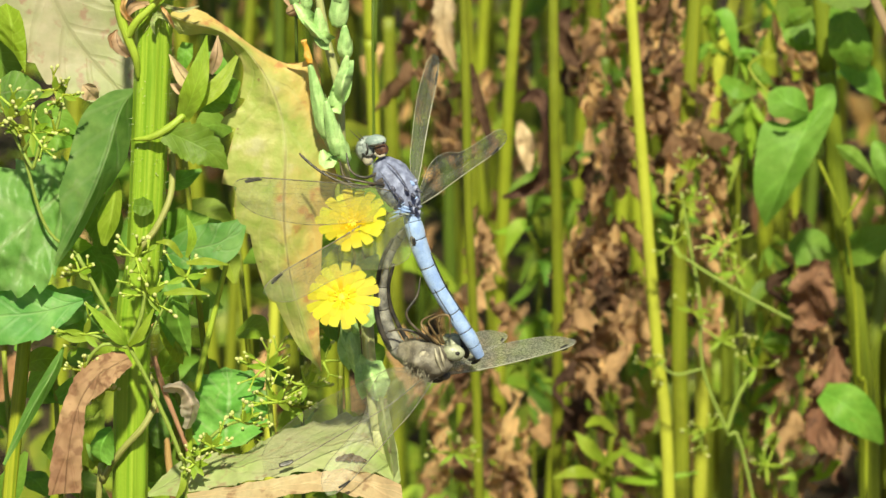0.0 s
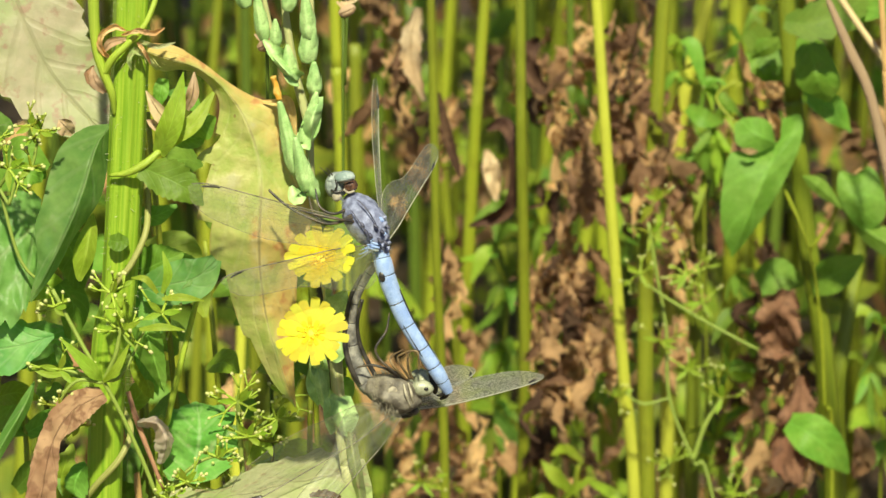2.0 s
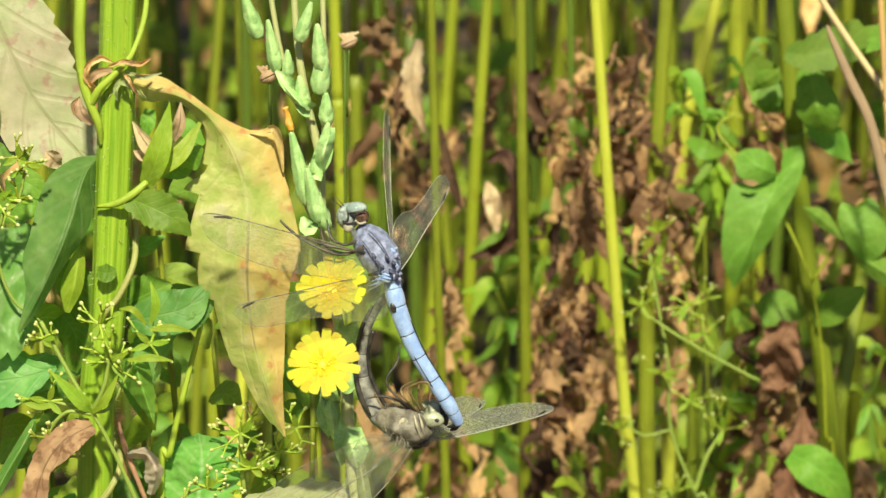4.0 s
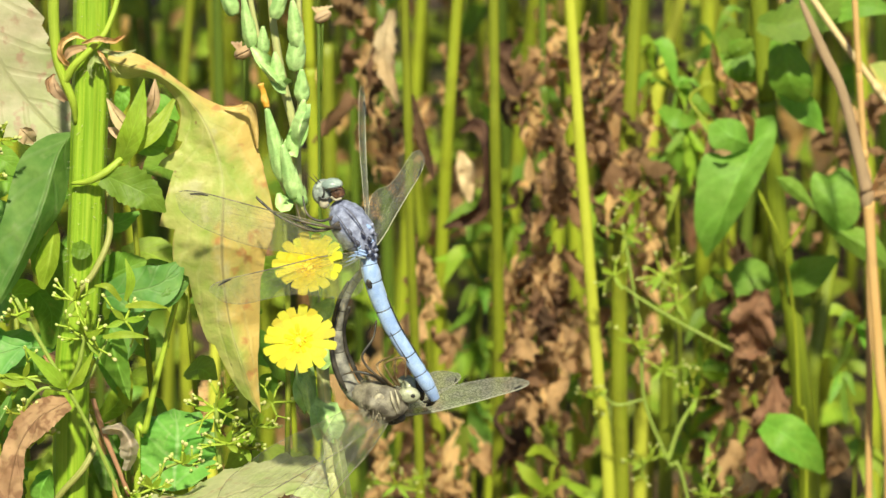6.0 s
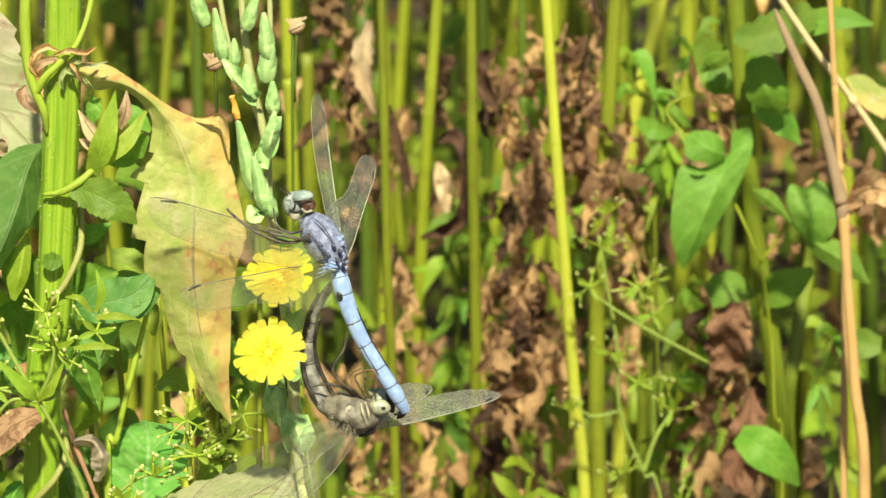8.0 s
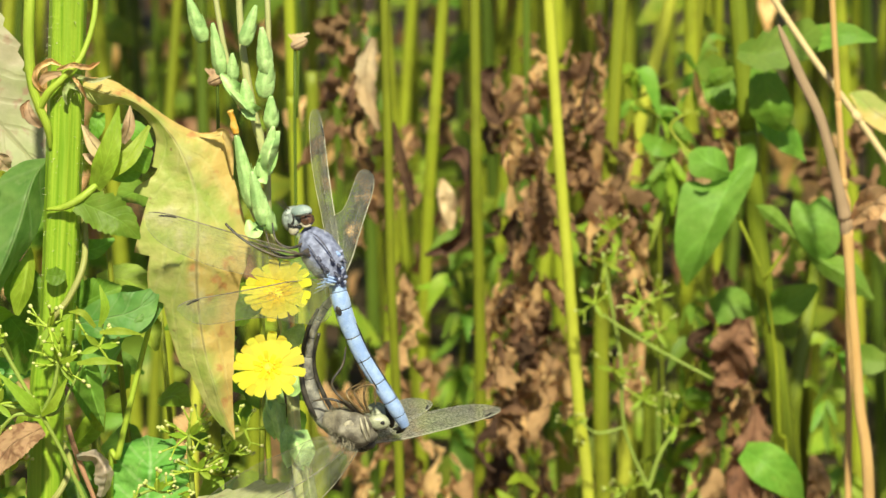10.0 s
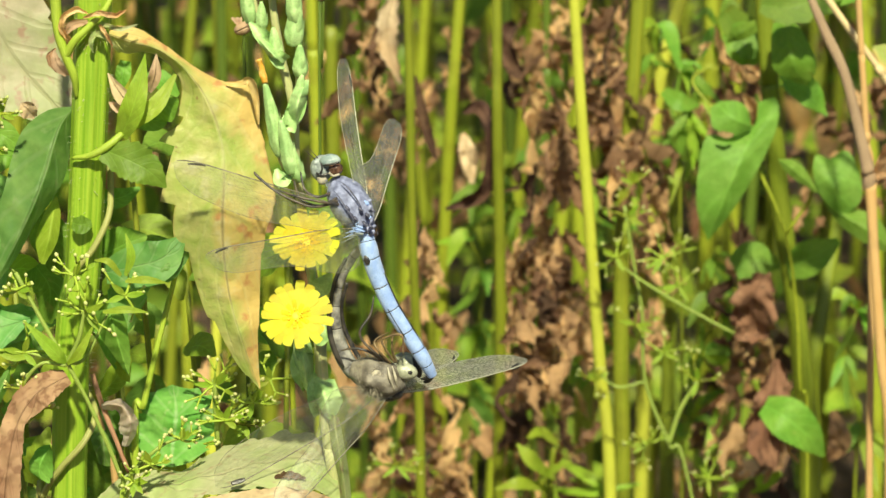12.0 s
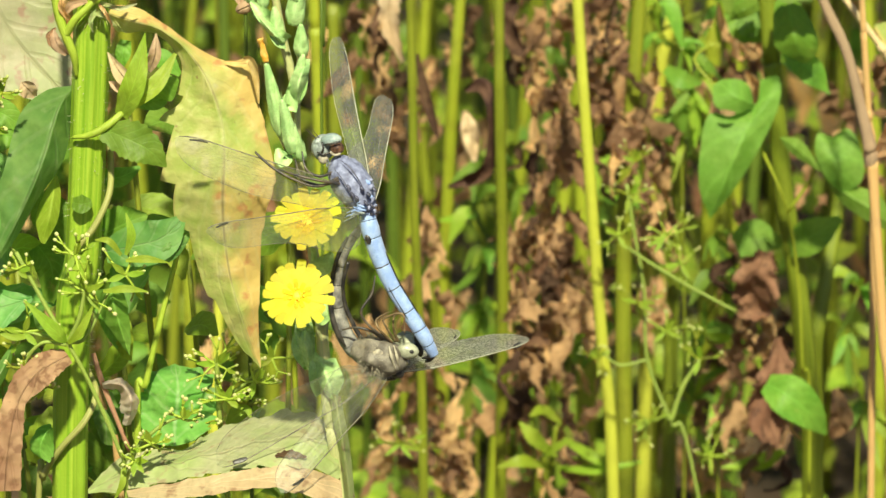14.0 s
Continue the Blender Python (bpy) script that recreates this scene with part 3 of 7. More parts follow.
part("joint", ball((0.10747, 0.2, 0.36603), (0.0036, 0.00187, 0.00187), 12, 8, (0.1, 0, 1)), STEM_GREY, dry)
part("lower_stem", tube([(0.10765, 0.2, 0.3651), (0.10902, 0.2, 0.3495), (0.11208, 0.2, 0.31837), (0.11587, 0.2, 0.27979)] + [mixed((0.11587, 0.2, 0.27979), (0.11587, 0.2, 0.27979)[:2] + (0,), 0.5), (0.11587, 0.2, 0.27979)[:2] + (-0.012,)], [0.00165, 0.00135, 0.0015, 0.00165, 0.00165, 0.00165], 10, 40, 3, 0.1), STEM_DRY, dry, "orange-tan stem")
part("withered_leaf", blade([(0.10865, 0.2, 0.36664), (0.11237, 0.195, 0.37248), (0.11693, 0.19, 0.37371), (0.12077, 0.19, 0.36916)], [0.0006, 0.0039, 0.00509, 0.0015], roll=1.0, ripple=0.4), LEAF_BROWN, dry)
thin_dry = weed([(0.10425, 0.215, 0.41679), (0.10608, 0.215, 0.39542), (0.10809, 0.215, 0.37349), (0.1103, 0.215, 0.34548)], 0.00098, STEM_DRY, "thin orange dead stalk", name="dry_stalk")
part("joint", tube([(0.10790, 0.215, 0.3755), (0.10804, 0.215, 0.3740), (0.10818, 0.215, 0.3725)], [0.0010, 0.0014, 0.0010], 10, 8), STEM_DRY, thin_dry)
straw = thing("dry_stalk", (0.19, 0.23, 0), "fallen straw-coloured stalk, leaning", "stalk")
part("stem", tube([(0.08384, 0.225, 0.43011), (0.09402, 0.225, 0.41485), (0.10267, 0.225, 0.40255), (0.11238, 0.227, 0.38974), (0.12291, 0.228, 0.37467), (0.1337, 0.23, 0.35841), (0.14359, 0.23, 0.34168)] + [(0.17, 0.23, 0.15), (0.19, 0.23, -0.012)], [0.00092] * 9, 8, 34), STEM_STRAW, straw)
part("joint", tube([(0.11150, 0.2268, 0.39090), (0.11238, 0.227, 0.38974), (0.11326, 0.2271, 0.38850)], [0.00095, 0.0013, 0.00095], 10, 8), STEM_STRAW, straw)


# withered leaves, hung along the stems in clumps
def piece(name, me, parent, m):
    ob = new(name, me)
    ob.parent = parent
    ob.matrix_basis = Matrix.Translation(-parent.location) @ m
    return ob


def withered_meshes(count):
    """Shrivelled leaves, one metre long: folded lengthwise, wavy, and crumpled all over."""
    out = []
    rnd = random.Random(5)
    for k in range(count):
        a = rnd.uniform(-0.4, 0.4)
        pts = [(0, 0, 0), (0.3 * a, rnd.uniform(-0.25, 0.25), -0.28), (a * rnd.uniform(-0.6, 0.8), rnd.uniform(-0.35, 0.35), -0.62), (a * rnd.uniform(-0.4, 1), rnd.uniform(-0.4, 0.4), -1)]
        h = rnd.uniform(0.12, 0.25)
        V, F, U = blade(pts, [0.03, h, h * rnd.uniform(0.7, 1.1), 0.02], face=(rnd.uniform(-1, 1), -1, rnd.uniform(-0.5, 0.8)), n=16, m=5,
                        roll=rnd.uniform(0.8, 2.2), ripple=rnd.uniform(0.7, 1.5), teeth=7, bite=0.4, seed=k)
        V = [tuple(Vector(v) + 0.07 * noise.noise_vector(Vector(v) * 4.5 + Vector((k, 0, 0))) + 0.035 * noise.noise_vector(Vector(v) * 11 + Vector((0, k, 0)))) for v in V]
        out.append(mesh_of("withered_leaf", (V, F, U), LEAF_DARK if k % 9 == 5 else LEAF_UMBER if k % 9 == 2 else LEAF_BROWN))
    return out


WITHERED = withered_meshes(28)


def nearest_weed(p):
    def gap(entry):
        q = min(entry[1], key=lambda s: abs(s[2] - p.z))
        return abs(q[0] - p.x) + 0.6 * abs(q[1] - p.y)
    return min(STAND, key=gap)[0]


rnd = random.Random(11)


def clump(a, b, count, deep=0.028, size=(0.007, 0.017)):
    """Withered leaves hung in ragged strings in the upright box between two corners."""
    strings = max(1, round((b[0] - a[0]) / 0.006))
    for k in range(count):
        x = a[0] + (b[0] - a[0]) * (k % strings + 0.5) / strings + rnd.gauss(0, 0.0016)
        p = Vector((x, a[1] + rnd.uniform(-deep, deep), rnd.uniform(b[2], a[2])))
        s = rnd.uniform(*size)
        m = Matrix.LocRotScale(p, Euler((rnd.uniform(-0.6, 0.6), rnd.uniform(-0.6, 0.6), rnd.uniform(0, 6.28))), (s, s, s * rnd.uniform(1.0, 1.4)))
        piece("withered_leaf", rnd.choice(WITHERED), nearest_weed(p), m)


for a, b, count in (
    ((-0.0343, 0.36, 0.39048), (-0.02151, 0.36, 0.35609), 13), ((-0.03196, 0.42, 0.34556), (-0.01554, 0.42, 0.31158), 8), ((-0.01419, 0.33, 0.32524), (-0.00825, 0.33, 0.29332), 8),
    ((0.01337, 0.38, 0.37423), (0.03299, 0.38, 0.34538), 14), ((0.01898, 0.34, 0.3667), (0.03229, 0.34, 0.30489), 28), ((0.03727, 0.36, 0.38884), (0.05256, 0.36, 0.34103), 24),
    ((0.04353, 0.38, 0.35446), (0.06537, 0.38, 0.31617), 18), ((0.01478, 0.325, 0.3178), (0.03214, 0.325, 0.27695), 34), ((0.03028, 0.4, 0.29786), (0.04705, 0.4, 0.2656), 8),
    ((-0.03183, 0.4, 0.27312), (-0.00248, 0.4, 0.2074), 24), ((0.01613, 0.42, 0.25186), (0.04285, 0.42, 0.20054), 16), ((0.05546, 0.4, 0.32228), (0.06712, 0.4, 0.27327), 12),
    ((0.07721, 0.36, 0.37484), (0.09343, 0.36, 0.34646), 14), ((0.08166, 0.33, 0.30771), (0.09862, 0.33, 0.27913), 13), ((0.08748, 0.31, 0.28515), (0.09846, 0.31, 0.25135), 15),
    ((0.10394, 0.4, 0.34093), (0.12498, 0.4, 0.2999), 8), ((0.11767, 0.38, 0.36), (0.14199, 0.38, 0.30891), 8), ((0.07587, 0.42, 0.25975), (0.09204, 0.42, 0.20062), 10),
    ((-0.02312, 0.3400, 0.27226), (-0.00747, 0.3400, 0.24666), 7), ((-0.00674, 0.3600, 0.25504), (0.00488, 0.3600, 0.22503), 10), ((0.01713, 0.3600, 0.28469), (0.03335, 0.3600, 0.24763), 10), ((0.02208, 0.3300, 0.25728), (0.03528, 0.3300, 0.23537), 5), ((0.07748, 0.3600, 0.27003), (0.08899, 0.3600, 0.22894), 7),
    ((-0.01466, 0.5, 0.35196), (0.00498, 0.5, 0.29166), 10), ((0.06741, 0.45, 0.35411), (0.09494, 0.45, 0.28464), 8), ((-0.0814, 0.36, 0.27469), (-0.07126, 0.36, 0.23749), 6),
):
    clump(a, b, int(count * 1.6))
# the long dark curl that hangs beside a stem
curl = STAND[0][0]
part("withered_leaf", blade([(0.00027, 0.335, 0.35297), (0.00537, 0.335, 0.35472), (0.00824, 0.33, 0.35066), (0.00878, 0.33, 0.34107), (0.00763, 0.332, 0.33093), (0.00286, 0.335, 0.32575), (-0.00484, 0.335, 0.32308)], [0.0008, 0.0032, 0.0026, 0.0021, 0.0028, 0.0028, 0.0007], roll=1.3, ripple=0.9, n=26), LEAF_DARK, curl, "dark curled leaf")
part("withered_leaf", blade([(0.00027, 0.333, 0.34733), (0.00199, 0.33, 0.34106), (0.00319, 0.33, 0.3323)], [0.0009, 0.0036, 0.0009], roll=1.2, ripple=0.7), LEAF_TAN, curl)
part("withered_leaf", blade([(0.01603, 0.34, 0.37885), (0.01293, 0.335, 0.37728), (0.01261, 0.335, 0.37296), (0.01569, 0.335, 0.36604), (0.01807, 0.335, 0.36431)], [0.0009, 0.0034, 0.0036, 0.0026, 0.0008], roll=1.2, ripple=0.6), LEAF_DARK, curl)
part("withered_leaf", blade([(-0.01364, 0.3, 0.37195), (-0.01202, 0.3, 0.36354), (-0.00956, 0.3, 0.35341), (-0.00743, 0.3, 0.34663)], [0.0005, 0.00183, 0.00183, 0.00033], roll=1.2, ripple=0.3), LEAF_DARK, STAND[10][0])
part("withered_leaf", blade([(-0.01929, 0.3, 0.39696), (-0.02178, 0.3, 0.38699), (-0.021, 0.3, 0.37864), (-0.01775, 0.3, 0.36943)], [0.00149, 0.00365, 0.00266, 0.0005], roll=0.9, ripple=0.5, teeth=7, bite=0.25), LEAF_TAN, STAND[10][0])
# three low leaves in umber, their shade painted in
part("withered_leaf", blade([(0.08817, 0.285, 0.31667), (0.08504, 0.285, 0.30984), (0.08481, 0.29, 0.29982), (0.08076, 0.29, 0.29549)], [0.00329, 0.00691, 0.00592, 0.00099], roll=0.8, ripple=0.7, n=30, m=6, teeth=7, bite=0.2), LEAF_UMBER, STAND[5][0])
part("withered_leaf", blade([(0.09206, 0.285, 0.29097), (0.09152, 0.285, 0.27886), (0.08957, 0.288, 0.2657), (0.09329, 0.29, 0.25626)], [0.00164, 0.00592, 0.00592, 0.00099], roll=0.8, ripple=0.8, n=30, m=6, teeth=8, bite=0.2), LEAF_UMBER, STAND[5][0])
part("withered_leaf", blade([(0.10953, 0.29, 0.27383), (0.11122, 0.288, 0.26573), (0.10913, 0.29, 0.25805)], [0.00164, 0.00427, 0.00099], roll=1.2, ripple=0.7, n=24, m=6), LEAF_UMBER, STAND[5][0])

# green leaves of a climbing vine among the stems
vine = thing("climbing_vine", (0.10251, 0.28, 0.2523)[:2] + (0,), "fresh green climbing vine with heart-shaped leaves", "vine")
part("stem", tube([(0.07141, 0.285, 0.37868), (0.06584, 0.285, 0.37371), (0.07294, 0.28, 0.36575), (0.07826, 0.27, 0.36232)], [0.00049] * 4, 6, 16), STEM_GREEN, vine)
part("stem", tube([(0.09226, 0.27, 0.33255), (0.0975, 0.268, 0.3414), (0.09998, 0.262, 0.34788), (0.10635, 0.26, 0.34101)], [0.00048] * 4, 6, 16), STEM_GREEN, vine)
part("stem", tube([(0.07826, 0.27, 0.36232), (0.08477, 0.272, 0.35031), (0.09226, 0.27, 0.33255), (0.09622, 0.272, 0.31018), (0.09825, 0.275, 0.28546), (0.10168, 0.28, 0.2523)] + [(0.10251, 0.28, 0.2523)[:2] + (-0.012,)], [0.00049] * 7, 6, 30), STEM_GREEN, vine)
for pts, hw, kw in (
    ([(0.08616, 0.255, 0.2863), (0.09173, 0.25, 0.28454), (0.09828, 0.25, 0.279), (0.10362, 0.255, 0.2711)], [0.00284, 0.006, 0.00458, 0.00047], dict(fold=0.1, ripple=0.12)),
    ([(0.09245, 0.285, 0.37706), (0.0986, 0.28, 0.37158), (0.10376, 0.28, 0.36564)], [0.0026, 0.00391, 0.00033], dict(fold=0.2)),
    ([(0.07634, 0.3, 0.38547), (0.08025, 0.297, 0.3836), (0.08362, 0.297, 0.37861), (0.08474, 0.3, 0.37546)], [0.00199, 0.00564, 0.00432, 0.0005], dict(fold=0.2)),
    ([(0.08287, 0.262, 0.40054), (0.08977, 0.26, 0.40047), (0.09833, 0.26, 0.40336), (0.10446, 0.26, 0.40815)], [0.00223, 0.00511, 0.00574, 0.00319], dict(fold=0.2, teeth=5, bite=0.15)),
    ([(0.10321, 0.262, 0.40377), (0.11236, 0.26, 0.40577), (0.12103, 0.26, 0.40419)], [0.00383, 0.00319, 0.00048], dict(fold=0.2)),
    ([(0.09515, 0.29, 0.317), (0.10116, 0.285, 0.32179), (0.10921, 0.285, 0.32689)], [0.00329, 0.00526, 0.00099], dict(fold=0.15)),
    ([(0.08026, 0.3, 0.31422), (0.08603, 0.3, 0.31681), (0.09355, 0.3, 0.3151)], [0.00332, 0.00564, 0.001], dict(fold=0.15)),
    ([(0.07054, 0.42, 0.3335), (0.07145, 0.42, 0.32311), (0.07087, 0.42, 0.31362), (0.06859, 0.42, 0.306)], [0.00185, 0.00408, 0.00334, 0.00056], dict(fold=0.2, ripple=0.2)),
    ([(0.11968, 0.3, 0.30389), (0.12563, 0.3, 0.30043), (0.13151, 0.3, 0.29957)], [0.00166, 0.00465, 0.00232], dict(fold=0.2)),
    ([(0.06139, 0.35, 0.35668), (0.06632, 0.345, 0.35429), (0.07267, 0.35, 0.35228)], [0.00139, 0.00296, 0.00035], dict(fold=0.2)),
    ([(0.07607, 0.3, 0.3906), (0.08189, 0.3, 0.38397), (0.08526, 0.3, 0.37816)], [0.00332, 0.00498, 0.0005], dict(fold=0.2)),
):
    part("leaf", blade(pts, hw, face=(-0.15, -1, 0.45), **kw), LEAF_GREEN, vine)
part("leaf", join(
    sheet([(0.08173, 0.2692, 0.36413), (0.07455, 0.2665, 0.36214), (0.06868, 0.2643, 0.36215), (0.06645, 0.2616, 0.35282), (0.06626, 0.2607, 0.34237), (0.06957, 0.2622, 0.33274)], [(0.08284, 0.2676, 0.36583), (0.08100, 0.2632, 0.36195), (0.07831, 0.2598, 0.35739), (0.07529, 0.2578, 0.35053), (0.07218, 0.2584, 0.34182), (0.06957, 0.2622, 0.33274)],
          [(0.08381, 0.2732, 0.37043), (0.08876, 0.2714, 0.37182), (0.08890, 0.2674, 0.36522), (0.08403, 0.2633, 0.35489), (0.07678, 0.2608, 0.34254), (0.06973, 0.2622, 0.33274)], n=40, m=8, ripple=0.03, pucker=0.0004, rough=90, seed=6),
    sheet([(0.08148, 0.2640, 0.36470), (0.07577, 0.2615, 0.36333), (0.07015, 0.2612, 0.36600), (0.06981, 0.2647, 0.37087)], [(0.08124, 0.2632, 0.36585), (0.07815, 0.2606, 0.36777), (0.07467, 0.2611, 0.36959), (0.07140, 0.2650, 0.37194)], [(0.08124, 0.2656, 0.36661), (0.07997, 0.2647, 0.37073), (0.07672, 0.2642, 0.37279), (0.07235, 0.2652, 0.37255)], n=18, m=6, ripple=0.04, seed=7)),
    LEAF_VINE, vine, "heart-shaped leaf with a brown blemish in its notch")
for k, (a, b, c, mat) in enumerate((
    ([(0.08876, 0.2632, 0.35641), (0.09208, 0.2598, 0.35232), (0.10021, 0.2604, 0.34695)], [(0.08876, 0.2632, 0.35641), (0.09316, 0.2583, 0.35434), (0.10053, 0.2605, 0.34725)], [(0.08892, 0.2632, 0.35641), (0.09462, 0.2609, 0.35599), (0.10069, 0.2606, 0.34756)], LEAF_VINE),
    ([(0.10331, 0.2639, 0.35642), (0.09945, 0.2621, 0.35782), (0.09856, 0.2597, 0.35302), (0.10088, 0.2590, 0.34697), (0.10665, 0.2592, 0.34036)], [(0.10363, 0.2638, 0.35611), (0.10353, 0.2589, 0.35389), (0.10411, 0.2557, 0.35028), (0.10559, 0.2565, 0.34566), (0.10680, 0.2592, 0.34036)], [(0.10395, 0.2639, 0.35657), (0.10819, 0.2625, 0.35890), (0.11157, 0.2598, 0.35335), (0.11200, 0.2586, 0.34547), (0.10696, 0.2592, 0.34036)], LEAF_VINE),
    ([(0.10044, 0.2644, 0.34642), (0.10645, 0.2599, 0.33821), (0.11474, 0.2583, 0.33270), (0.12231, 0.2595, 0.32942)], [(0.10060, 0.2644, 0.34642), (0.10725, 0.2577, 0.34159), (0.11519, 0.2563, 0.33702), (0.12247, 0.2596, 0.32973)], [(0.10076, 0.2644, 0.34642), (0.10885, 0.2613, 0.34311), (0.11729, 0.2604, 0.34006), (0.12263, 0.2597, 0.33003)], LEAF_VINE),
    ([(0.08782, 0.2776, 0.39253), (0.08692, 0.2728, 0.38702), (0.08803, 0.2708, 0.38012), (0.09580, 0.2726, 0.37549)], [(0.09149, 0.2778, 0.39330), (0.09166, 0.2690, 0.38863), (0.09324, 0.2672, 0.38253), (0.09644, 0.2726, 0.37549)], [(0.09517, 0.2774, 0.39177), (0.09839, 0.2726, 0.38627), (0.09966, 0.2708, 0.38014), (0.09708, 0.2726, 0.37549)], LEAF_GREEN),
    ([(0.09107, 0.2861, 0.37266), (0.09526, 0.2829, 0.36923), (0.10451, 0.2835, 0.36381)], [(0.09269, 0.2862, 0.37313), (0.09707, 0.2804, 0.37146), (0.10467, 0.2835, 0.36397)], [(0.09674, 0.2863, 0.37345), (0.10172, 0.2835, 0.37110), (0.10483, 0.2836, 0.36412)], LEAF_SAGE),
    ([(0.08313, 0.2831, 0.39222), (0.07735, 0.2805, 0.39077), (0.07477, 0.2814, 0.38634)], [(0.08345, 0.2827, 0.39099), (0.07864, 0.2781, 0.38965), (0.07509, 0.2813, 0.38603)], [(0.08393, 0.2821, 0.38883), (0.07975, 0.2795, 0.38723), (0.07541, 0.2812, 0.38588)], LEAF_GREEN),
    ([(0.07753, 0.2923, 0.38289), (0.07933, 0.2894, 0.38019), (0.08241, 0.2911, 0.37868)], [(0.07997, 0.2929, 0.38492), (0.08136, 0.2892, 0.38306), (0.08306, 0.2912, 0.37899)], [(0.08403, 0.2933, 0.38602), (0.08517, 0.2903, 0.38332), (0.08371, 0.2912, 0.37899)], LEAF_SAGE),
)):
    part("leaf", sheet(a, b, c, n=24, m=6, ripple=0.05, pucker=0.0005, rough=110, seed=70 + k), mat, vine)
part("blemish", blade([(0.07142, 0.2585, 0.36500), (0.07357, 0.2575, 0.36459), (0.07586, 0.2585, 0.36436)], [0.0003, 0.0009, 0.0003], n=10, m=3, ripple=0.4), LEAF_DRY, vine, "brown blemish")
part("leaf", blade([(0.12525, 0.25, 0.38315), (0.12049, 0.25, 0.38554), (0.11647, 0.25, 0.38919), (0.11299, 0.25, 0.3911)], [0.00411, 0.00379, 0.00316, 0.00047], face=(0, -1, 0.4)), LEAF_YELLOW, vine, "yellowed, spotted leaf")

# light green sprigs among the withered leaves
sp = random.Random(77)
for foot, sprays in (
    ((0.07086, 0.37, 0.22135), ((0.06766, 0.37, 0.35849), (0.07104, 0.37, 0.34592), (0.06814, 0.37, 0.32964), (0.07948, 0.38, 0.37074), (0.06111, 0.38, 0.36172))),
    ((0.08097, 0.36, 0.2248), ((0.07774, 0.36, 0.30129), (0.08098, 0.36, 0.28849), (0.07567, 0.36, 0.27005), (0.08298, 0.36, 0.25892), (0.07251, 0.36, 0.24772))),
    ((0.12373, 0.35, 0.2283), ((0.12286, 0.35, 0.28776), (0.11925, 0.35, 0.27313), (0.12483, 0.35, 0.25102))),
    ((0.00501, 0.42, 0.20407), ((0.00478, 0.42, 0.31161), (0.00296, 0.42, 0.29442), (0.00764, 0.42, 0.27903), (0.00582, 0.42, 0.25964), (0.00305, 0.42, 0.24008), (0.01803, 0.44, 0.29694))),
    ((0.02391, 0.42, 0.2041), ((0.02458, 0.42, 0.24796), (0.04416, 0.42, 0.2558), (0.02181, 0.42, 0.24011))),
):
    ob = thing("sprig", (foot[0], foot[1], 0), "thin light green leafy sprig among withered leaves", "weed")
    line = sorted(sprays, key=lambda q: -q[2])
    part("stem", tube(line + [foot, (foot[0], foot[1], -0.012)], [0.0005] * (len(line) + 1) + [0.0008], 6, 40), STEM_GREEN, ob)
    for q in line:
        for k in range(7):
            d = Vector((sp.uniform(-0.8, 0.8), sp.uniform(-0.8, 0.2), sp.uniform(-1, 0.8))).normalized()
            p, L = Vector(q) + Vector((0, 0, sp.uniform(-0.008, 0.008))), sp.uniform(0.007, 0.015)
            part("leaf", blade([q, p + d * L * 0.5, p + d * L + Vector((0, 0, -L * 0.3))], [0.0004, L * sp.uniform(0.10, 0.2), 0.0003], face=(sp.uniform(-0.4, 0.4), -0.8, 0.8), n=8, m=3, ripple=0.1, seed=k), LEAF_BRIGHT if sp.random() < 0.35 else LEAF_GREEN, ob)

# bright young leaves low in the stand
low = thing("young_weed", (0.02, 0.31, 0), "low young weed with bright green oval leaves", "weed")
part("stem", tube([(0.02, 0.31, -0.01), (0.021, 0.31, 0.12), (0.02692, 0.31, 0.24188), (0.02936, 0.31, 0.25661)], [0.0013, 0.0012, 0.001, 0.0006], 6, 20), STEM_GREEN, low)
for pts, w in (([(0.0286, 0.31, 0.24548), (0.02154, 0.3, 0.25457), (0.01679, 0.3, 0.25988)], 22), ([(0.02263, 0.31, 0.24403), (0.02663, 0.3, 0.25102), (0.03287, 0.295, 0.25626)], 15), ([(0.02936, 0.31, 0.25661), (0.02412, 0.305, 0.26181), (0.01981, 0.3, 0.26166)], 17),
               ([(0.03026, 0.31, 0.25124), (0.03848, 0.3, 0.24926), (0.04359, 0.3, 0.2457)], 16), ([(0.02692, 0.31, 0.24188), (0.0182, 0.3, 0.24744), (0.0106, 0.3, 0.24564)], 18), ([(0.09684, 0.31, 0.24775), (0.09009, 0.31, 0.24414), (0.07817, 0.31, 0.24232)], 24), ([(0.02948, 0.31, 0.24188), (0.04022, 0.3, 0.2448), (0.05372, 0.3, 0.2475)], 14)):
    part("leaf", blade(pts, [0.00083, 0.00116 * w / 10, 0.00033], face=(0, -0.8, 0.7)), LEAF_BRIGHT, low)


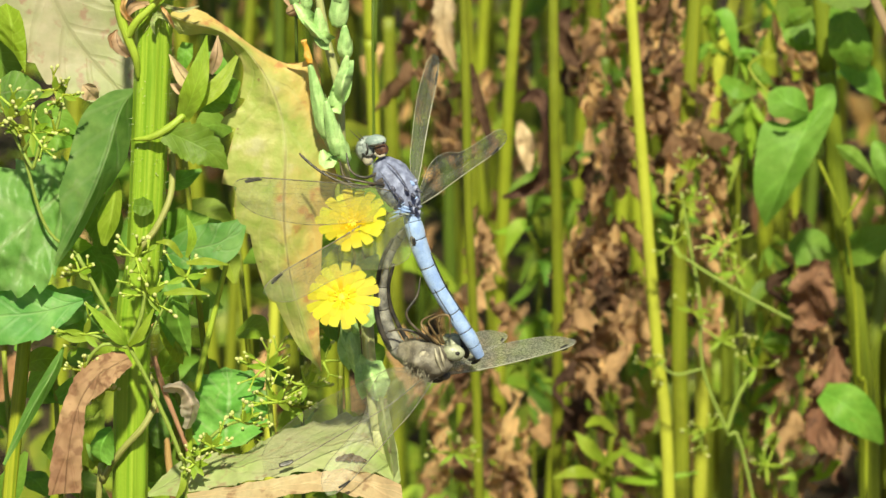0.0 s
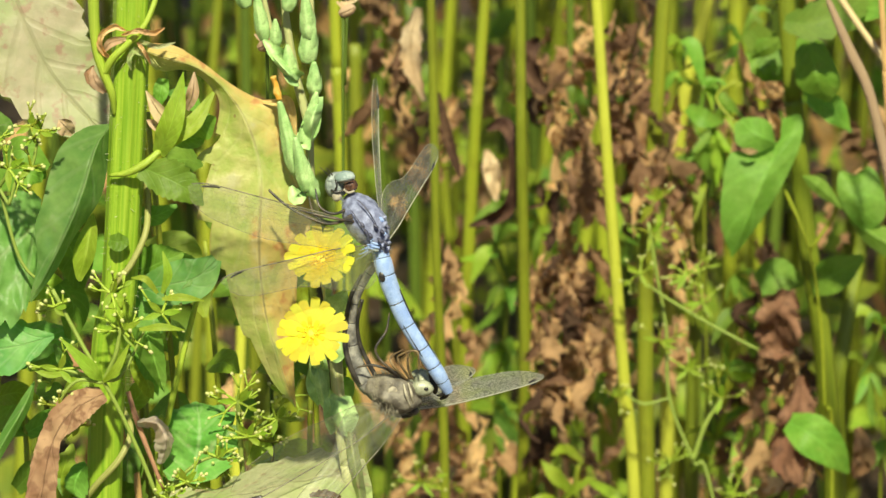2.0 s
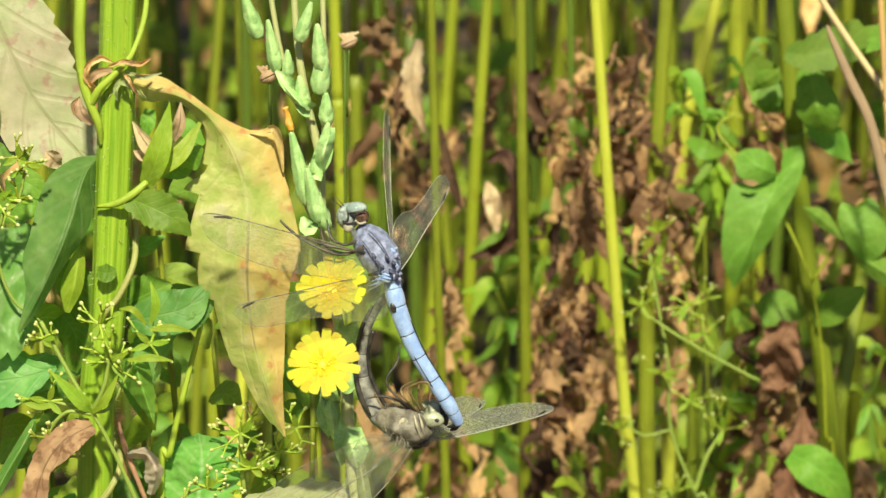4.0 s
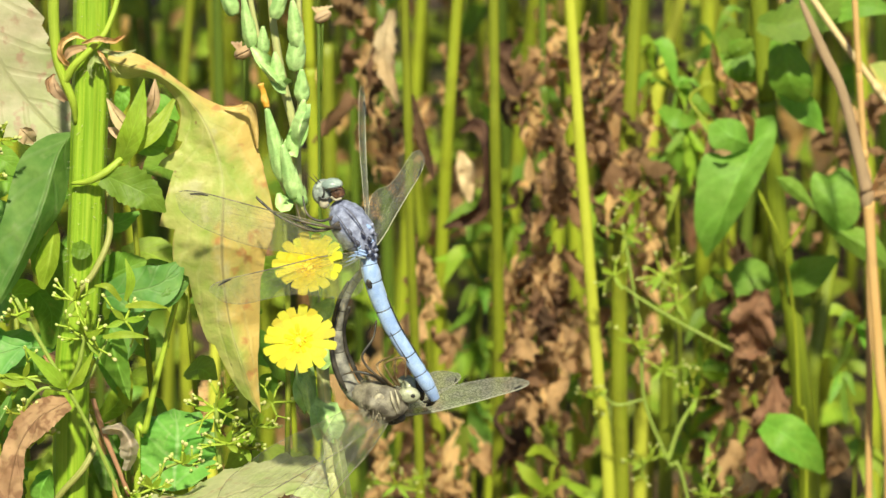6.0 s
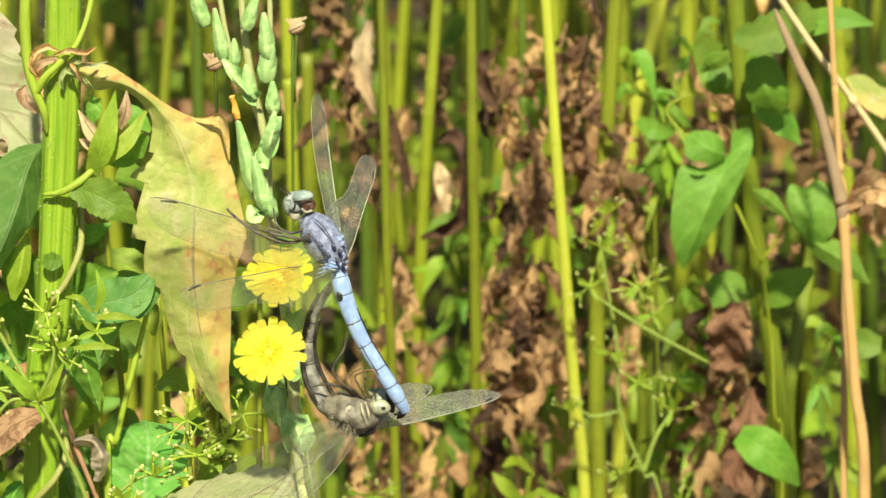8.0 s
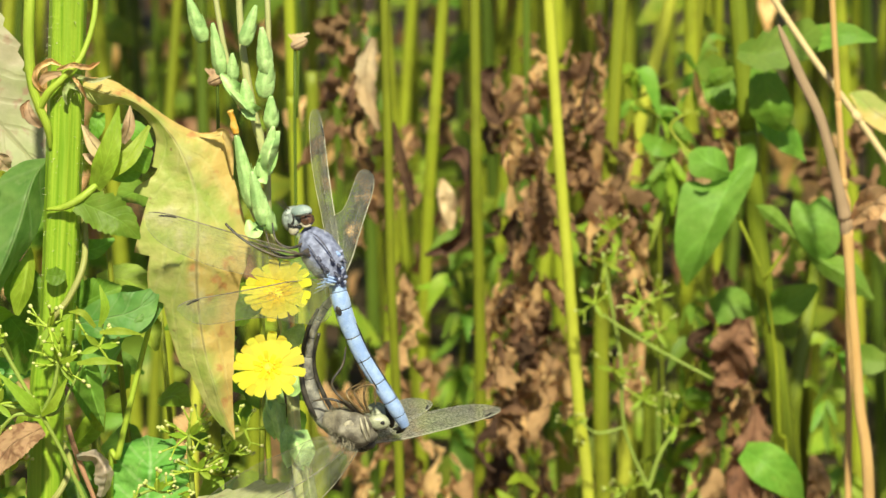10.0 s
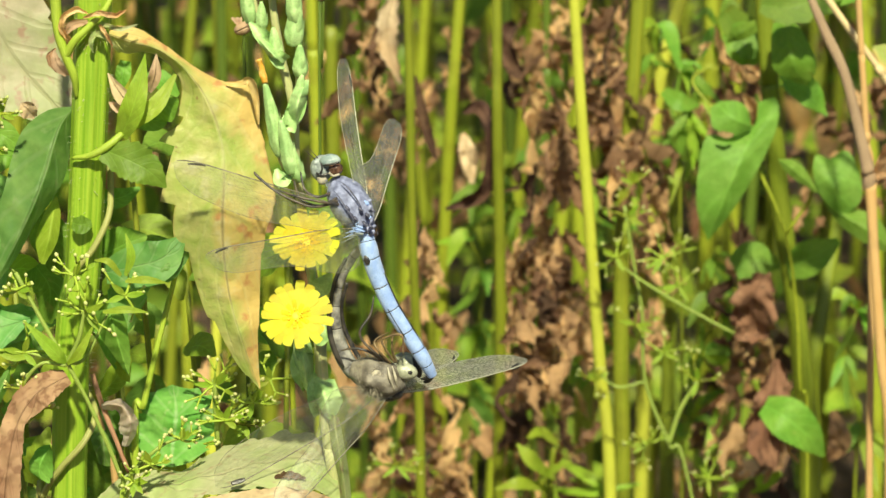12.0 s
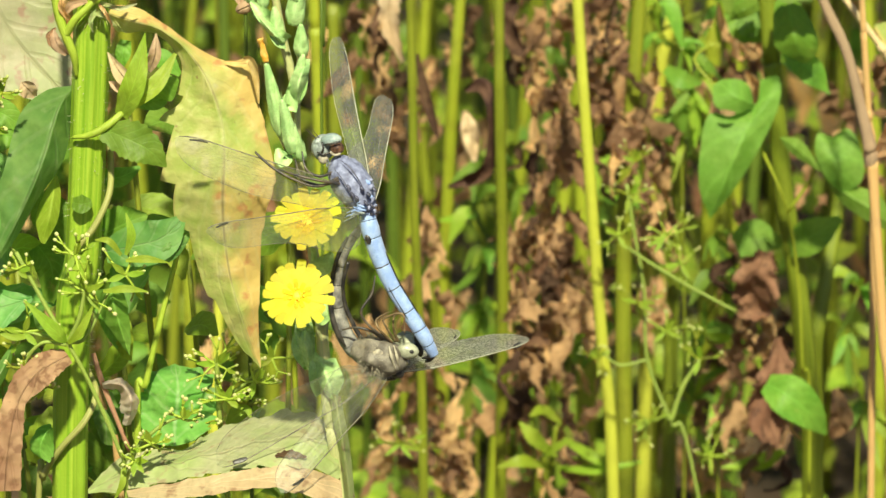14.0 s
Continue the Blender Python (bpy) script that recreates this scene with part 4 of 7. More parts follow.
# the thicket that goes on behind
def thicket():
    r = random.Random(3)
    browns, greens, tops = [], [], []
    for _ in range(330):
        x, y = (r.gauss(0, 0.42) if r.random() < 0.7 else r.uniform(-0.9, 0.9)), 0.46 + 1.7 * r.random() ** 1.3 + abs(r.gauss(0, 0.12))
        y += 0.9 * max(0.0, abs(x) - 0.45)
        h, lx, ly = r.uniform(0.55, 0.85), r.uniform(-0.06, 0.06), r.uniform(-0.05, 0.05)
        w = r.uniform(0.0015, 0.0032)
        tops.append((x + lx * 0.8, y + ly * 0.8, h))
        rod = tube([(x, y, -0.02), (x + lx * 0.4, y + ly * 0.3, h * 0.5), (x + lx, y + ly, h)], [w * 1.2, w, w * 0.7], 6, 6)
        ob = thing("weed_plant", (x, y, 0), "upright green weed stem deep in the stand", "weed", "stand of tall weeds")
        part("stem", rod, STEM_GREEN if r.random() < 0.6 else STEM_SHADED, ob)
        for _ in range(r.randint(5, 11)):
            s = r.random()
            p = Vector((x + lx * s, y + ly * s, h * s)) + Vector((r.uniform(-0.02, 0.02), r.uniform(-0.02, 0.02), 0))
            L = r.uniform(0.012, 0.04)
            brown = r.random() < 0.74
            d = Vector((r.uniform(-1, 1), r.uniform(-1, 1), r.uniform(-1.6, 0.1) if brown else r.uniform(-0.7, 0.8))).normalized()
            e = d + Vector((r.uniform(-0.5, 0.5), r.uniform(-0.5, 0.5), -0.6))
            b = blade([p, p + d * L * 0.5, p + d * L * 0.5 + e * L * 0.4], [0.001, L * r.uniform(0.2, 0.36), 0.0008],
                      face=(r.uniform(-1, 1), -1, r.uniform(0, 1.2)), n=6, m=2, roll=r.uniform(0.8, 1.8) if brown else 0.3, ripple=0.5 if brown else 0.1, seed=r.randint(0, 999))
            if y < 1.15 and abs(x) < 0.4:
                part("withered_leaf" if brown else "leaf", b, LEAF_BROWN if brown else LEAF_GREEN, ob)
            else:
                (browns if brown else greens).append(b)
    for _ in range(2200):
        y = 0.34 + 1.9 * r.random() ** 1.2
        p = Vector((r.gauss(0, 0.34), y, abs(r.gauss(0, 0.5)) * (0.10 if y > 0.8 else 0.18 if y < 0.55 else 0.24)))
        L = r.uniform(0.012, 0.042)
        d = Vector((r.uniform(-1, 1), r.uniform(-1, 0.6), r.uniform(-0.2, 1))).normalized()
        greens.append(blade([p, p + d * L * 0.5, p + d * L + Vector((0, 0, -L * 0.25))], [0.001, L * r.uniform(0.16, 0.34), 0.0006],
                            face=(r.uniform(-0.6, 0.6), -0.7, 1), n=6, m=2, ripple=0.1, seed=r.randint(0, 999)))
    # leafy tops of the stand, added unseen above the view to shade it
    for k in range(1700):
        a = tops[k % len(tops)]
        s = 0.04
        p = Vector((a[0] + r.gauss(0, s), a[1] + r.gauss(0, s), max(0.49, a[2] - abs(r.gauss(0, 0.12)))))
        L = r.uniform(0.03, 0.07)
        d = Vector((r.uniform(-1, 1), r.uniform(-1, 1), r.uniform(-0.5, 0.4))).normalized()
        greens.append(blade([p, p + d * L * 0.5, p + d * L + Vector((0, 0, -L * 0.2))], [0.001, L * r.uniform(0.18, 0.3), 0.0006],
                            face=(r.uniform(-0.6, 0.6), -0.5, 1), n=6, m=2, ripple=0.1, seed=r.randint(0, 999)))
    for name, shapes, mat, label in (("thicket_dead_leaves", browns, FILL_BROWN, "withered brown leaves hanging in the thicket"),
                                     ("undergrowth", greens, FILL_GREEN, "green leafy undergrowth below the stems, and unseen leafy tops added for shade")):
        V, F, U = [], [], []
        for v, f, u in shapes:
            k = len(V)
            V.extend(v)
            U.extend(u)
            F.extend(tuple(i + k for i in q) for q in f)
        tagged(new(name, mesh_of(name, (V, F, U), mat)), label, "undergrowth", kind="stuff")


thicket()


# ---- the thick-stemmed weed and what climbs on it ----
LEFT_FOOT = (-0.094, 0.0, 0.0)
weed_l = thing("tall_weed", LEFT_FOOT, "tall weed with a thick ribbed hairy green stem and yellowing leaves", "weed")
STEM_L = [(-0.07395, 0.0, 0.47846), (-0.07488, 0.0, 0.45988), (-0.07631, 0.0, 0.43156), (-0.07881, 0.0, 0.39418), (-0.0821, 0.0, 0.36459)]
part("stem", tube(STEM_L + [(-0.087, 0, 0.2), (-0.094, 0, -0.012)], [0.0036, 0.0037, 0.0037, 0.0036, 0.0036, 0.0038, 0.004], 48, 60, 7, 0.055), STEM_THICK, weed_l, "thick ribbed green stem")
# fine hairs on the stem
hairs = []
hr = random.Random(2)
for _ in range(420):
    s = spline(STEM_L, 60)[hr.randint(4, 58)]
    a = hr.uniform(0, 6.28)
    d = Vector((math.cos(a), math.sin(a), hr.uniform(-0.3, 0.4))).normalized()
    p = Vector(s) + Vector((d.x, d.y, 0)).normalized() * 0.0033 + Vector((0, 0, hr.uniform(-0.002, 0.002)))
    hairs.append(tube([p, p + d * 0.0005, p + d * hr.uniform(0.0009, 0.0016)], [0.00005, 0.00004, 0.00001], 3, 2))
tagged(part("stem_hairs", join(*hairs), HAIR, weed_l, "fine pale hairs"), kind="stuff")
yellow = part("leaf", sheet(
    [(-0.07292, 0.0006, 0.44390), (-0.06969, 0.0024, 0.44067), (-0.06498, 0.0044, 0.44060), (-0.06044, 0.0053, 0.43780), (-0.05793, 0.0050, 0.43332), (-0.05874, 0.0046, 0.42621), (-0.06094, 0.0034, 0.42265), (-0.06110, 0.0019, 0.41397), (-0.06038, 0.0023, 0.40535), (-0.05762, 0.0029, 0.39751), (-0.05346, 0.0033, 0.38660), (-0.04790, 0.0026, 0.37565), (-0.04232, 0.0012, 0.36900)],
    [(-0.07292, -0.0013, 0.44583), (-0.06819, -0.0004, 0.44400), (-0.06284, 0.0015, 0.44195), (-0.05786, 0.0023, 0.43846), (-0.05419, 0.0020, 0.43400), (-0.05124, 0.0017, 0.42835), (-0.04945, 0.0013, 0.42173), (-0.04900, -0.0001, 0.41450), (-0.04945, -0.0007, 0.40616), (-0.04926, -0.0001, 0.39811), (-0.04803, 0.0003, 0.38820), (-0.04537, 0.0008, 0.37821), (-0.04220, 0.0012, 0.36900)],
    [(-0.07263, 0.0008, 0.44705), (-0.06648, 0.0017, 0.44615), (-0.06091, 0.0035, 0.44223), (-0.05461, 0.0053, 0.43710), (-0.04887, 0.0061, 0.43406), (-0.04348, 0.0061, 0.43383), (-0.04216, 0.0056, 0.42577), (-0.04006, 0.0041, 0.41828), (-0.03869, 0.0025, 0.40815), (-0.04092, 0.0032, 0.40212), (-0.04203, 0.0035, 0.39098), (-0.04252, 0.0028, 0.37761), (-0.04208, 0.0012, 0.36900)],
    n=120, m=14, ripple=0.035, pucker=0.0005, rough=210, teeth=9, bite=0.13, other_bite=0.03, seed=4), LEAF_YELLOW, weed_l, "large drooping yellow leaf, orange on one half, blotched and toothed")
part("curl", blade([(-0.04873, 0.0040, 0.43440), (-0.04563, 0.0030, 0.43451), (-0.04346, 0.0020, 0.43498), (-0.04241, 0.0030, 0.43117), (-0.04195, 0.0040, 0.42554)], [0.0002, 0.0006, 0.0011, 0.0009, 0.0002], n=24, m=6, roll=1.2, ripple=0.7, seed=2), LEAF_CURL, yellow, "orange curled corner")
part("leaf", blade([(-0.10652, 0.026, 0.46166), (-0.10049, 0.022, 0.44791), (-0.09521, 0.02, 0.43741), (-0.08888, 0.018, 0.42993), (-0.08147, 0.014, 0.42339)], [0.00939, 0.01174, 0.0108, 0.00822, 0.00059], face=(0.1, -1, 0.35), n=40, m=8, fold=0.08, ripple=0.08, teeth=9, bite=0.08, seed=7), LEAF_PALE, weed_l, "fading pinkish-green leaf, spotted")
part("leaf", sheet(
    [(-0.07888, -0.0020, 0.34312), (-0.07229, 0.0030, 0.34867), (-0.06462, 0.0050, 0.34995), (-0.05868, 0.0060, 0.34992), (-0.05305, 0.0070, 0.35266), (-0.04550, 0.0080, 0.35478), (-0.03644, 0.0080, 0.35723), (-0.02795, 0.0060, 0.35640)],
    [(-0.07878, -0.0030, 0.34295), (-0.07057, -0.0030, 0.34727), (-0.06270, -0.0040, 0.34941), (-0.05605, -0.0050, 0.35103), (-0.04943, -0.0060, 0.35289), (-0.04171, -0.0060, 0.35493), (-0.03347, -0.0050, 0.35565), (-0.02597, -0.0030, 0.35280)],
    [(-0.07879, -0.0030, 0.34245), (-0.06956, -0.0080, 0.34521), (-0.06165, -0.0100, 0.34718), (-0.05439, -0.0120, 0.34939), (-0.04724, -0.0130, 0.35100), (-0.04018, -0.0130, 0.35204), (-0.03260, -0.0120, 0.35175), (-0.02508, -0.0090, 0.34782)],
    n=80, m=14, ripple=0.10, pucker=0.0020, rough=230, teeth=9, bite=0.10, seed=9), LEAF_LOW, weed_l, "low fading leaf with a pink margin")
part("leaf", sheet(
    [(-0.07011, -0.0085, 0.34513), (-0.06161, -0.0105, 0.34723), (-0.05435, -0.0125, 0.34943), (-0.04721, -0.0135, 0.35105), (-0.04016, -0.0135, 0.35208), (-0.03258, -0.0125, 0.35179), (-0.02506, -0.0095, 0.34787)],
    [(-0.06974, -0.0100, 0.34489), (-0.06087, -0.0125, 0.34667), (-0.05363, -0.0145, 0.34838), (-0.04651, -0.0155, 0.34975), (-0.03948, -0.0155, 0.35041), (-0.03192, -0.0145, 0.34963), (-0.02477, -0.0115, 0.34644)],
    [(-0.06932, -0.0120, 0.34483), (-0.06006, -0.0155, 0.34559), (-0.05285, -0.0175, 0.34706), (-0.04579, -0.0180, 0.34851), (-0.03878, -0.0180, 0.34904), (-0.03122, -0.0175, 0.34695), (-0.02444, -0.0145, 0.34474)],
    n=60, m=8, ripple=0.10, pucker=0.0010, rough=230, teeth=9, bite=0.10, seed=12), LEAF_PINK, weed_l, "folded pinkish dry leaf margin")
part("leaf", sheet(
    [(-0.08212, -0.0110, 0.37692), (-0.08528, -0.0120, 0.37709), (-0.08870, -0.0130, 0.37581), (-0.09146, -0.0140, 0.37318), (-0.09367, -0.0160, 0.36893), (-0.09545, -0.0180, 0.36346), (-0.09657, -0.0200, 0.35678), (-0.09725, -0.0220, 0.34950)],
    [(-0.08100, -0.0130, 0.37607), (-0.08354, -0.0155, 0.37537), (-0.08649, -0.0165, 0.37397), (-0.08883, -0.0170, 0.37133), (-0.09115, -0.0180, 0.36713), (-0.09240, -0.0195, 0.36213), (-0.09320, -0.0210, 0.35652), (-0.09369, -0.0225, 0.34968)],
    [(-0.08000, -0.0150, 0.37499), (-0.08161, -0.0185, 0.37437), (-0.08364, -0.0195, 0.37237), (-0.08631, -0.0190, 0.37015), (-0.08929, -0.0180, 0.36738), (-0.08975, -0.0190, 0.36356), (-0.09019, -0.0205, 0.35819), (-0.09061, -0.0220, 0.34952)],
    n=80, m=12, ripple=0.16, pucker=0.0010, rough=170, teeth=14, bite=0.05, seed=3), LEAF_DRY, weed_l, "curled dry brown leaf")
part("leaf", sheet(
    [(-0.07634, 0.0080, 0.36362), (-0.07430, 0.0070, 0.36457), (-0.07179, 0.0060, 0.36526), (-0.06968, 0.0060, 0.36301), (-0.06853, 0.0060, 0.36050), (-0.06905, 0.0070, 0.35727), (-0.07053, 0.0080, 0.35429)],
    [(-0.07625, 0.0070, 0.36343), (-0.07377, 0.0040, 0.36463), (-0.07177, 0.0030, 0.36470), (-0.07026, 0.0030, 0.36270), (-0.06958, 0.0030, 0.36070), (-0.07019, 0.0050, 0.35754), (-0.07128, 0.0070, 0.35436)],
    [(-0.07613, 0.0080, 0.36236), (-0.07387, 0.0070, 0.36243), (-0.07246, 0.0060, 0.36200), (-0.07238, 0.0060, 0.36011), (-0.07266, 0.0060, 0.35872), (-0.07183, 0.0070, 0.35663), (-0.07222, 0.0080, 0.35428)],
    n=40, m=10, ripple=0.10, pucker=0.0006, rough=300, teeth=5, bite=0.12, seed=5), LEAF_PAPER, weed_l, "shrivelled pale papery leaf")
part("side_stalk", tube([(-0.07832, 0.0100, 0.36953), (-0.07689, 0.0090, 0.36481), (-0.07554, 0.0090, 0.36065), (-0.07349, 0.0100, 0.35438), (-0.07128, 0.0120, 0.34710)], [0.0005, 0.0006, 0.0006, 0.0005, 0.0005], 8, 20, 3, 0.06), STEM_PINK, weed_l, "pinkish dry side stalk")
part("leaf_blade", sheet(
    [(-0.07625, -0.0040, 0.38757), (-0.07554, -0.0050, 0.38395), (-0.07386, -0.0060, 0.38119), (-0.07172, -0.0070, 0.37819), (-0.07025, -0.0080, 0.37653), (-0.06890, -0.0090, 0.37513)],
    [(-0.07255, -0.0080, 0.38909), (-0.07161, -0.0100, 0.38603), (-0.07064, -0.0100, 0.38238), (-0.06989, -0.0100, 0.37934), (-0.06935, -0.0100, 0.37739), (-0.06869, -0.0100, 0.37531)],
    [(-0.07005, -0.0050, 0.38787), (-0.06920, -0.0060, 0.38487), (-0.06871, -0.0070, 0.38150), (-0.06845, -0.0080, 0.37850), (-0.06851, -0.0090, 0.37684), (-0.06858, -0.0100, 0.37519)],
    n=30, m=8, ripple=0.05, pucker=0.0005, rough=200, teeth=4, bite=0.05, seed=21), LEAF_VINE, weed_l, "bright green pointed leaf, drooping")
part("leaf_blade", sheet(
    [(-0.08621, -0.0040, 0.35842), (-0.08837, -0.0040, 0.35766), (-0.08997, -0.0050, 0.35574), (-0.09039, -0.0060, 0.35358), (-0.08971, -0.0060, 0.35234)],
    [(-0.08564, -0.0060, 0.35833), (-0.08686, -0.0070, 0.35716), (-0.08774, -0.0080, 0.35550), (-0.08803, -0.0080, 0.35351), (-0.08760, -0.0080, 0.35177)],
    [(-0.08543, -0.0050, 0.35701), (-0.08548, -0.0050, 0.35489), (-0.08530, -0.0060, 0.35310), (-0.08559, -0.0070, 0.35169), (-0.08620, -0.0080, 0.35103)],
    n=24, m=8, ripple=0.05, pucker=0.0004, rough=200, teeth=4, bite=0.08, seed=22), LEAF_VINE, weed_l, "small bright green lobed leaf")
for k, (pts, hw) in enumerate((
    ([(-0.06704, -0.003, 0.43026), (-0.06943, -0.005, 0.43364), (-0.0722, -0.004, 0.43802)], 15), ([(-0.06796, -0.002, 0.42945), (-0.07006, -0.004, 0.43071), (-0.07222, -0.003, 0.43168)], 11),
    ([(-0.06438, 0.003, 0.43252), (-0.06295, 0.001, 0.43651), (-0.06271, 0.002, 0.4408)], 13), ([(-0.08065, -0.004, 0.43756), (-0.08231, -0.006, 0.44032), (-0.08292, -0.005, 0.44305)], 11), ([(-0.07607, -0.004, 0.44869), (-0.07898, -0.006, 0.44826), (-0.08065, -0.005, 0.44597)], 9), ([(-0.08852, 0.006, 0.42649), (-0.08998, 0.004, 0.42873), (-0.09111, 0.004, 0.42992)], 18), ([(-0.07534, -0.005, 0.44643), (-0.07243, -0.0065, 0.44626), (-0.07057, -0.005, 0.44386)], 6), ([(-0.07354, -0.003, 0.44814), (-0.06956, -0.005, 0.44736), (-0.06605, -0.003, 0.44791)], 5), ([(-0.07394, -0.005, 0.44713), (-0.07516, -0.007, 0.44519), (-0.07487, -0.006, 0.44266)], 5))):
    part("dry_bract", blade(pts, [0.00047, 0.00117 * hw / 10, 0.00012], roll=0.9, ripple=0.5 if k > 5 else 0.25, seed=k), LEAF_LOW if k > 5 else LEAF_TAN, weed_l, "papery pale bract" if k > 5 else "papery brown bract")
for pts, w in (([(-0.07913, -0.0040, 0.44450), (-0.08092, -0.0060, 0.44703), (-0.08073, -0.0070, 0.44981), (-0.07828, -0.0060, 0.45148), (-0.07588, -0.0050, 0.45058)], 9), ([(-0.07671, -0.0060, 0.44985), (-0.07327, -0.0080, 0.45119), (-0.07018, -0.0070, 0.45053), (-0.06806, -0.0050, 0.45129)], 8), ([(-0.08275, -0.0030, 0.44287), (-0.08395, -0.0050, 0.44142), (-0.08275, -0.0040, 0.43884), (-0.07967, -0.0030, 0.43721)], 8), ([(-0.07354, -0.0060, 0.44845), (-0.07200, -0.0080, 0.44700), (-0.07089, -0.0060, 0.44400)], 6)):
    part("dry_bract", blade(pts, [0.0003] + [0.0001 * w] * (len(pts) - 2) + [0.0002], n=24, m=5, roll=1.5, ripple=0.5, teeth=5, bite=0.2, seed=w), LEAF_BROWN, weed_l, "curled brown bract")
# small tufts where the leaf joins
part("tuft", join(*[tube([Vector((-0.07363, -0.003, 0.4444)) + Vector((i * 0.0006, 0, 0)), Vector((-0.07345, -0.005, 0.44386)) + Vector((i * 0.0009, 0, -0.0005 * (i % 3)))], [0.0001, 0.00002], 4, 3) for i in range(-5, 6)]), SEED_BUD, weed_l)

part("blot", blade([(-0.03876, -0.01, 0.35331), (-0.0356, -0.0118, 0.35442), (-0.0321, -0.0112, 0.35349)], [0.00035, 0.00082, 0.00023], n=14, m=3, ripple=0.5, teeth=5, bite=0.4), LEAF_DARK, weed_l, "dark ragged spot")

vine_l = thing("climbing_vine", LEFT_FOOT, "yellow-green vine twining up a thick stem", "vine")
part("stem", tube([(-0.08107, -0.003, 0.47916), (-0.08199, -0.005, 0.46339), (-0.08245, -0.005, 0.45529), (-0.08199, -0.005, 0.44714), (-0.08075, -0.005, 0.44222), (-0.07909, -0.0045, 0.43742), (-0.07881, -0.003, 0.43262)], [0.00117, 0.00117, 0.00117, 0.00106, 0.00094, 0.00082, 0.00035], 10, 36), STEM_LIME, vine_l)
part("stem", tube([(-0.08053, -0.005, 0.44176), (-0.07849, -0.006, 0.44523), (-0.07518, -0.006, 0.44849), (-0.07149, -0.005, 0.45296), (-0.06904, -0.002, 0.4617), (-0.06956, 0.002, 0.47493)], [0.00082, 0.00082, 0.0007, 0.00059, 0.00059, 0.00047], 10, 30), STEM_LIME, vine_l)
part("stem", tube([(-0.0798, -0.0045, 0.42027), (-0.0759, -0.006, 0.42121), (-0.07214, -0.006, 0.42335), (-0.0694, -0.005, 0.42561)], [0.00035, 0.0007, 0.00082, 0.0007], 10, 18), STEM_LIME, vine_l)
part("stem", tube([(-0.0731, 0.003, 0.41996), (-0.07262, 0.001, 0.41262), (-0.07283, -0.003, 0.40758), (-0.0757, -0.005, 0.40147), (-0.07934, -0.005, 0.39664), (-0.08199, -0.001, 0.38887), (-0.08244, 0.004, 0.37514), (-0.07906, 0.004, 0.36768), (-0.07673, -0.001, 0.36424), (-0.07882, -0.005, 0.35928), (-0.0841, -0.005, 0.35306), (-0.08823, -0.002, 0.3458), (-0.08995, 0.0, 0.33628)] + [(-0.1, 0.0, 0.2), (-0.104, 0.0, -0.01)], [0.0007] * 15, 8, 90), STEM_STRAP, vine_l)
for k, (pts, hw, mat) in enumerate((
    ([(-0.06964, -0.005, 0.42502), (-0.06739, -0.008, 0.43017), (-0.06565, -0.008, 0.43546), (-0.06429, -0.006, 0.44242)], [12, 22, 17, 1], LEAF_BRIGHT),
    ([(-0.06929, -0.005, 0.42537), (-0.06599, -0.006, 0.42879), (-0.06219, -0.005, 0.43187), (-0.05851, -0.002, 0.43737)], [5, 13, 15, 3], LEAF_BRIGHT),
    ([(-0.06851, 0.0035, 0.42764), (-0.06539, 0.0025, 0.42691), (-0.06259, 0.0025, 0.42667), (-0.06102, 0.0035, 0.42764)], [10, 20, 17, 4], LEAF_GREEN),
    ([(-0.06923, 0.004, 0.43885), (-0.06978, 0.003, 0.43609), (-0.07045, 0.003, 0.43276)], [10, 14, 3], LEAF_GREEN),
    ([(-0.08012, -0.005, 0.40664), (-0.07815, -0.006, 0.40653), (-0.07615, -0.005, 0.40664)], [8, 17, 6], LEAF_GREEN),
    ([(-0.07314, -0.0055, 0.42228), (-0.06741, -0.0078, 0.42045), (-0.06373, -0.008, 0.41836), (-0.06042, -0.007, 0.41468)], [20, 34, 27, 2], LEAF_GREEN),
    ([(-0.07532, 0.006, 0.40922), (-0.0712, 0.005, 0.40947), (-0.067, 0.006, 0.41141)], [14, 18, 3], LEAF_GREEN),
    ([(-0.07435, 0.003, 0.3939), (-0.06821, 0.001, 0.39566), (-0.06227, 0.001, 0.39749), (-0.05739, 0.003, 0.40196)], [20, 38, 36, 2], LEAF_DEEP),
    ([(-0.07517, 0.006, 0.39678), (-0.07016, 0.004, 0.39975), (-0.06562, 0.004, 0.40158)], [30, 34, 4], LEAF_GREEN),
    ([(-0.07511, 0.004, 0.38196), (-0.073, 0.003, 0.37668), (-0.07134, 0.004, 0.37044)], [19, 17, 1], LEAF_GREEN),
)):
    part("leaf", blade(pts, [0.00117 * h / 10 for h in hw], face=(-0.1 + 0.1 * (k % 3), -1, 0.35), n=34, m=7, fold=0.12, ripple=0.14, teeth=9 if k in (5, 8) else 0, bite=0.1, seed=20 + k), mat, vine_l)

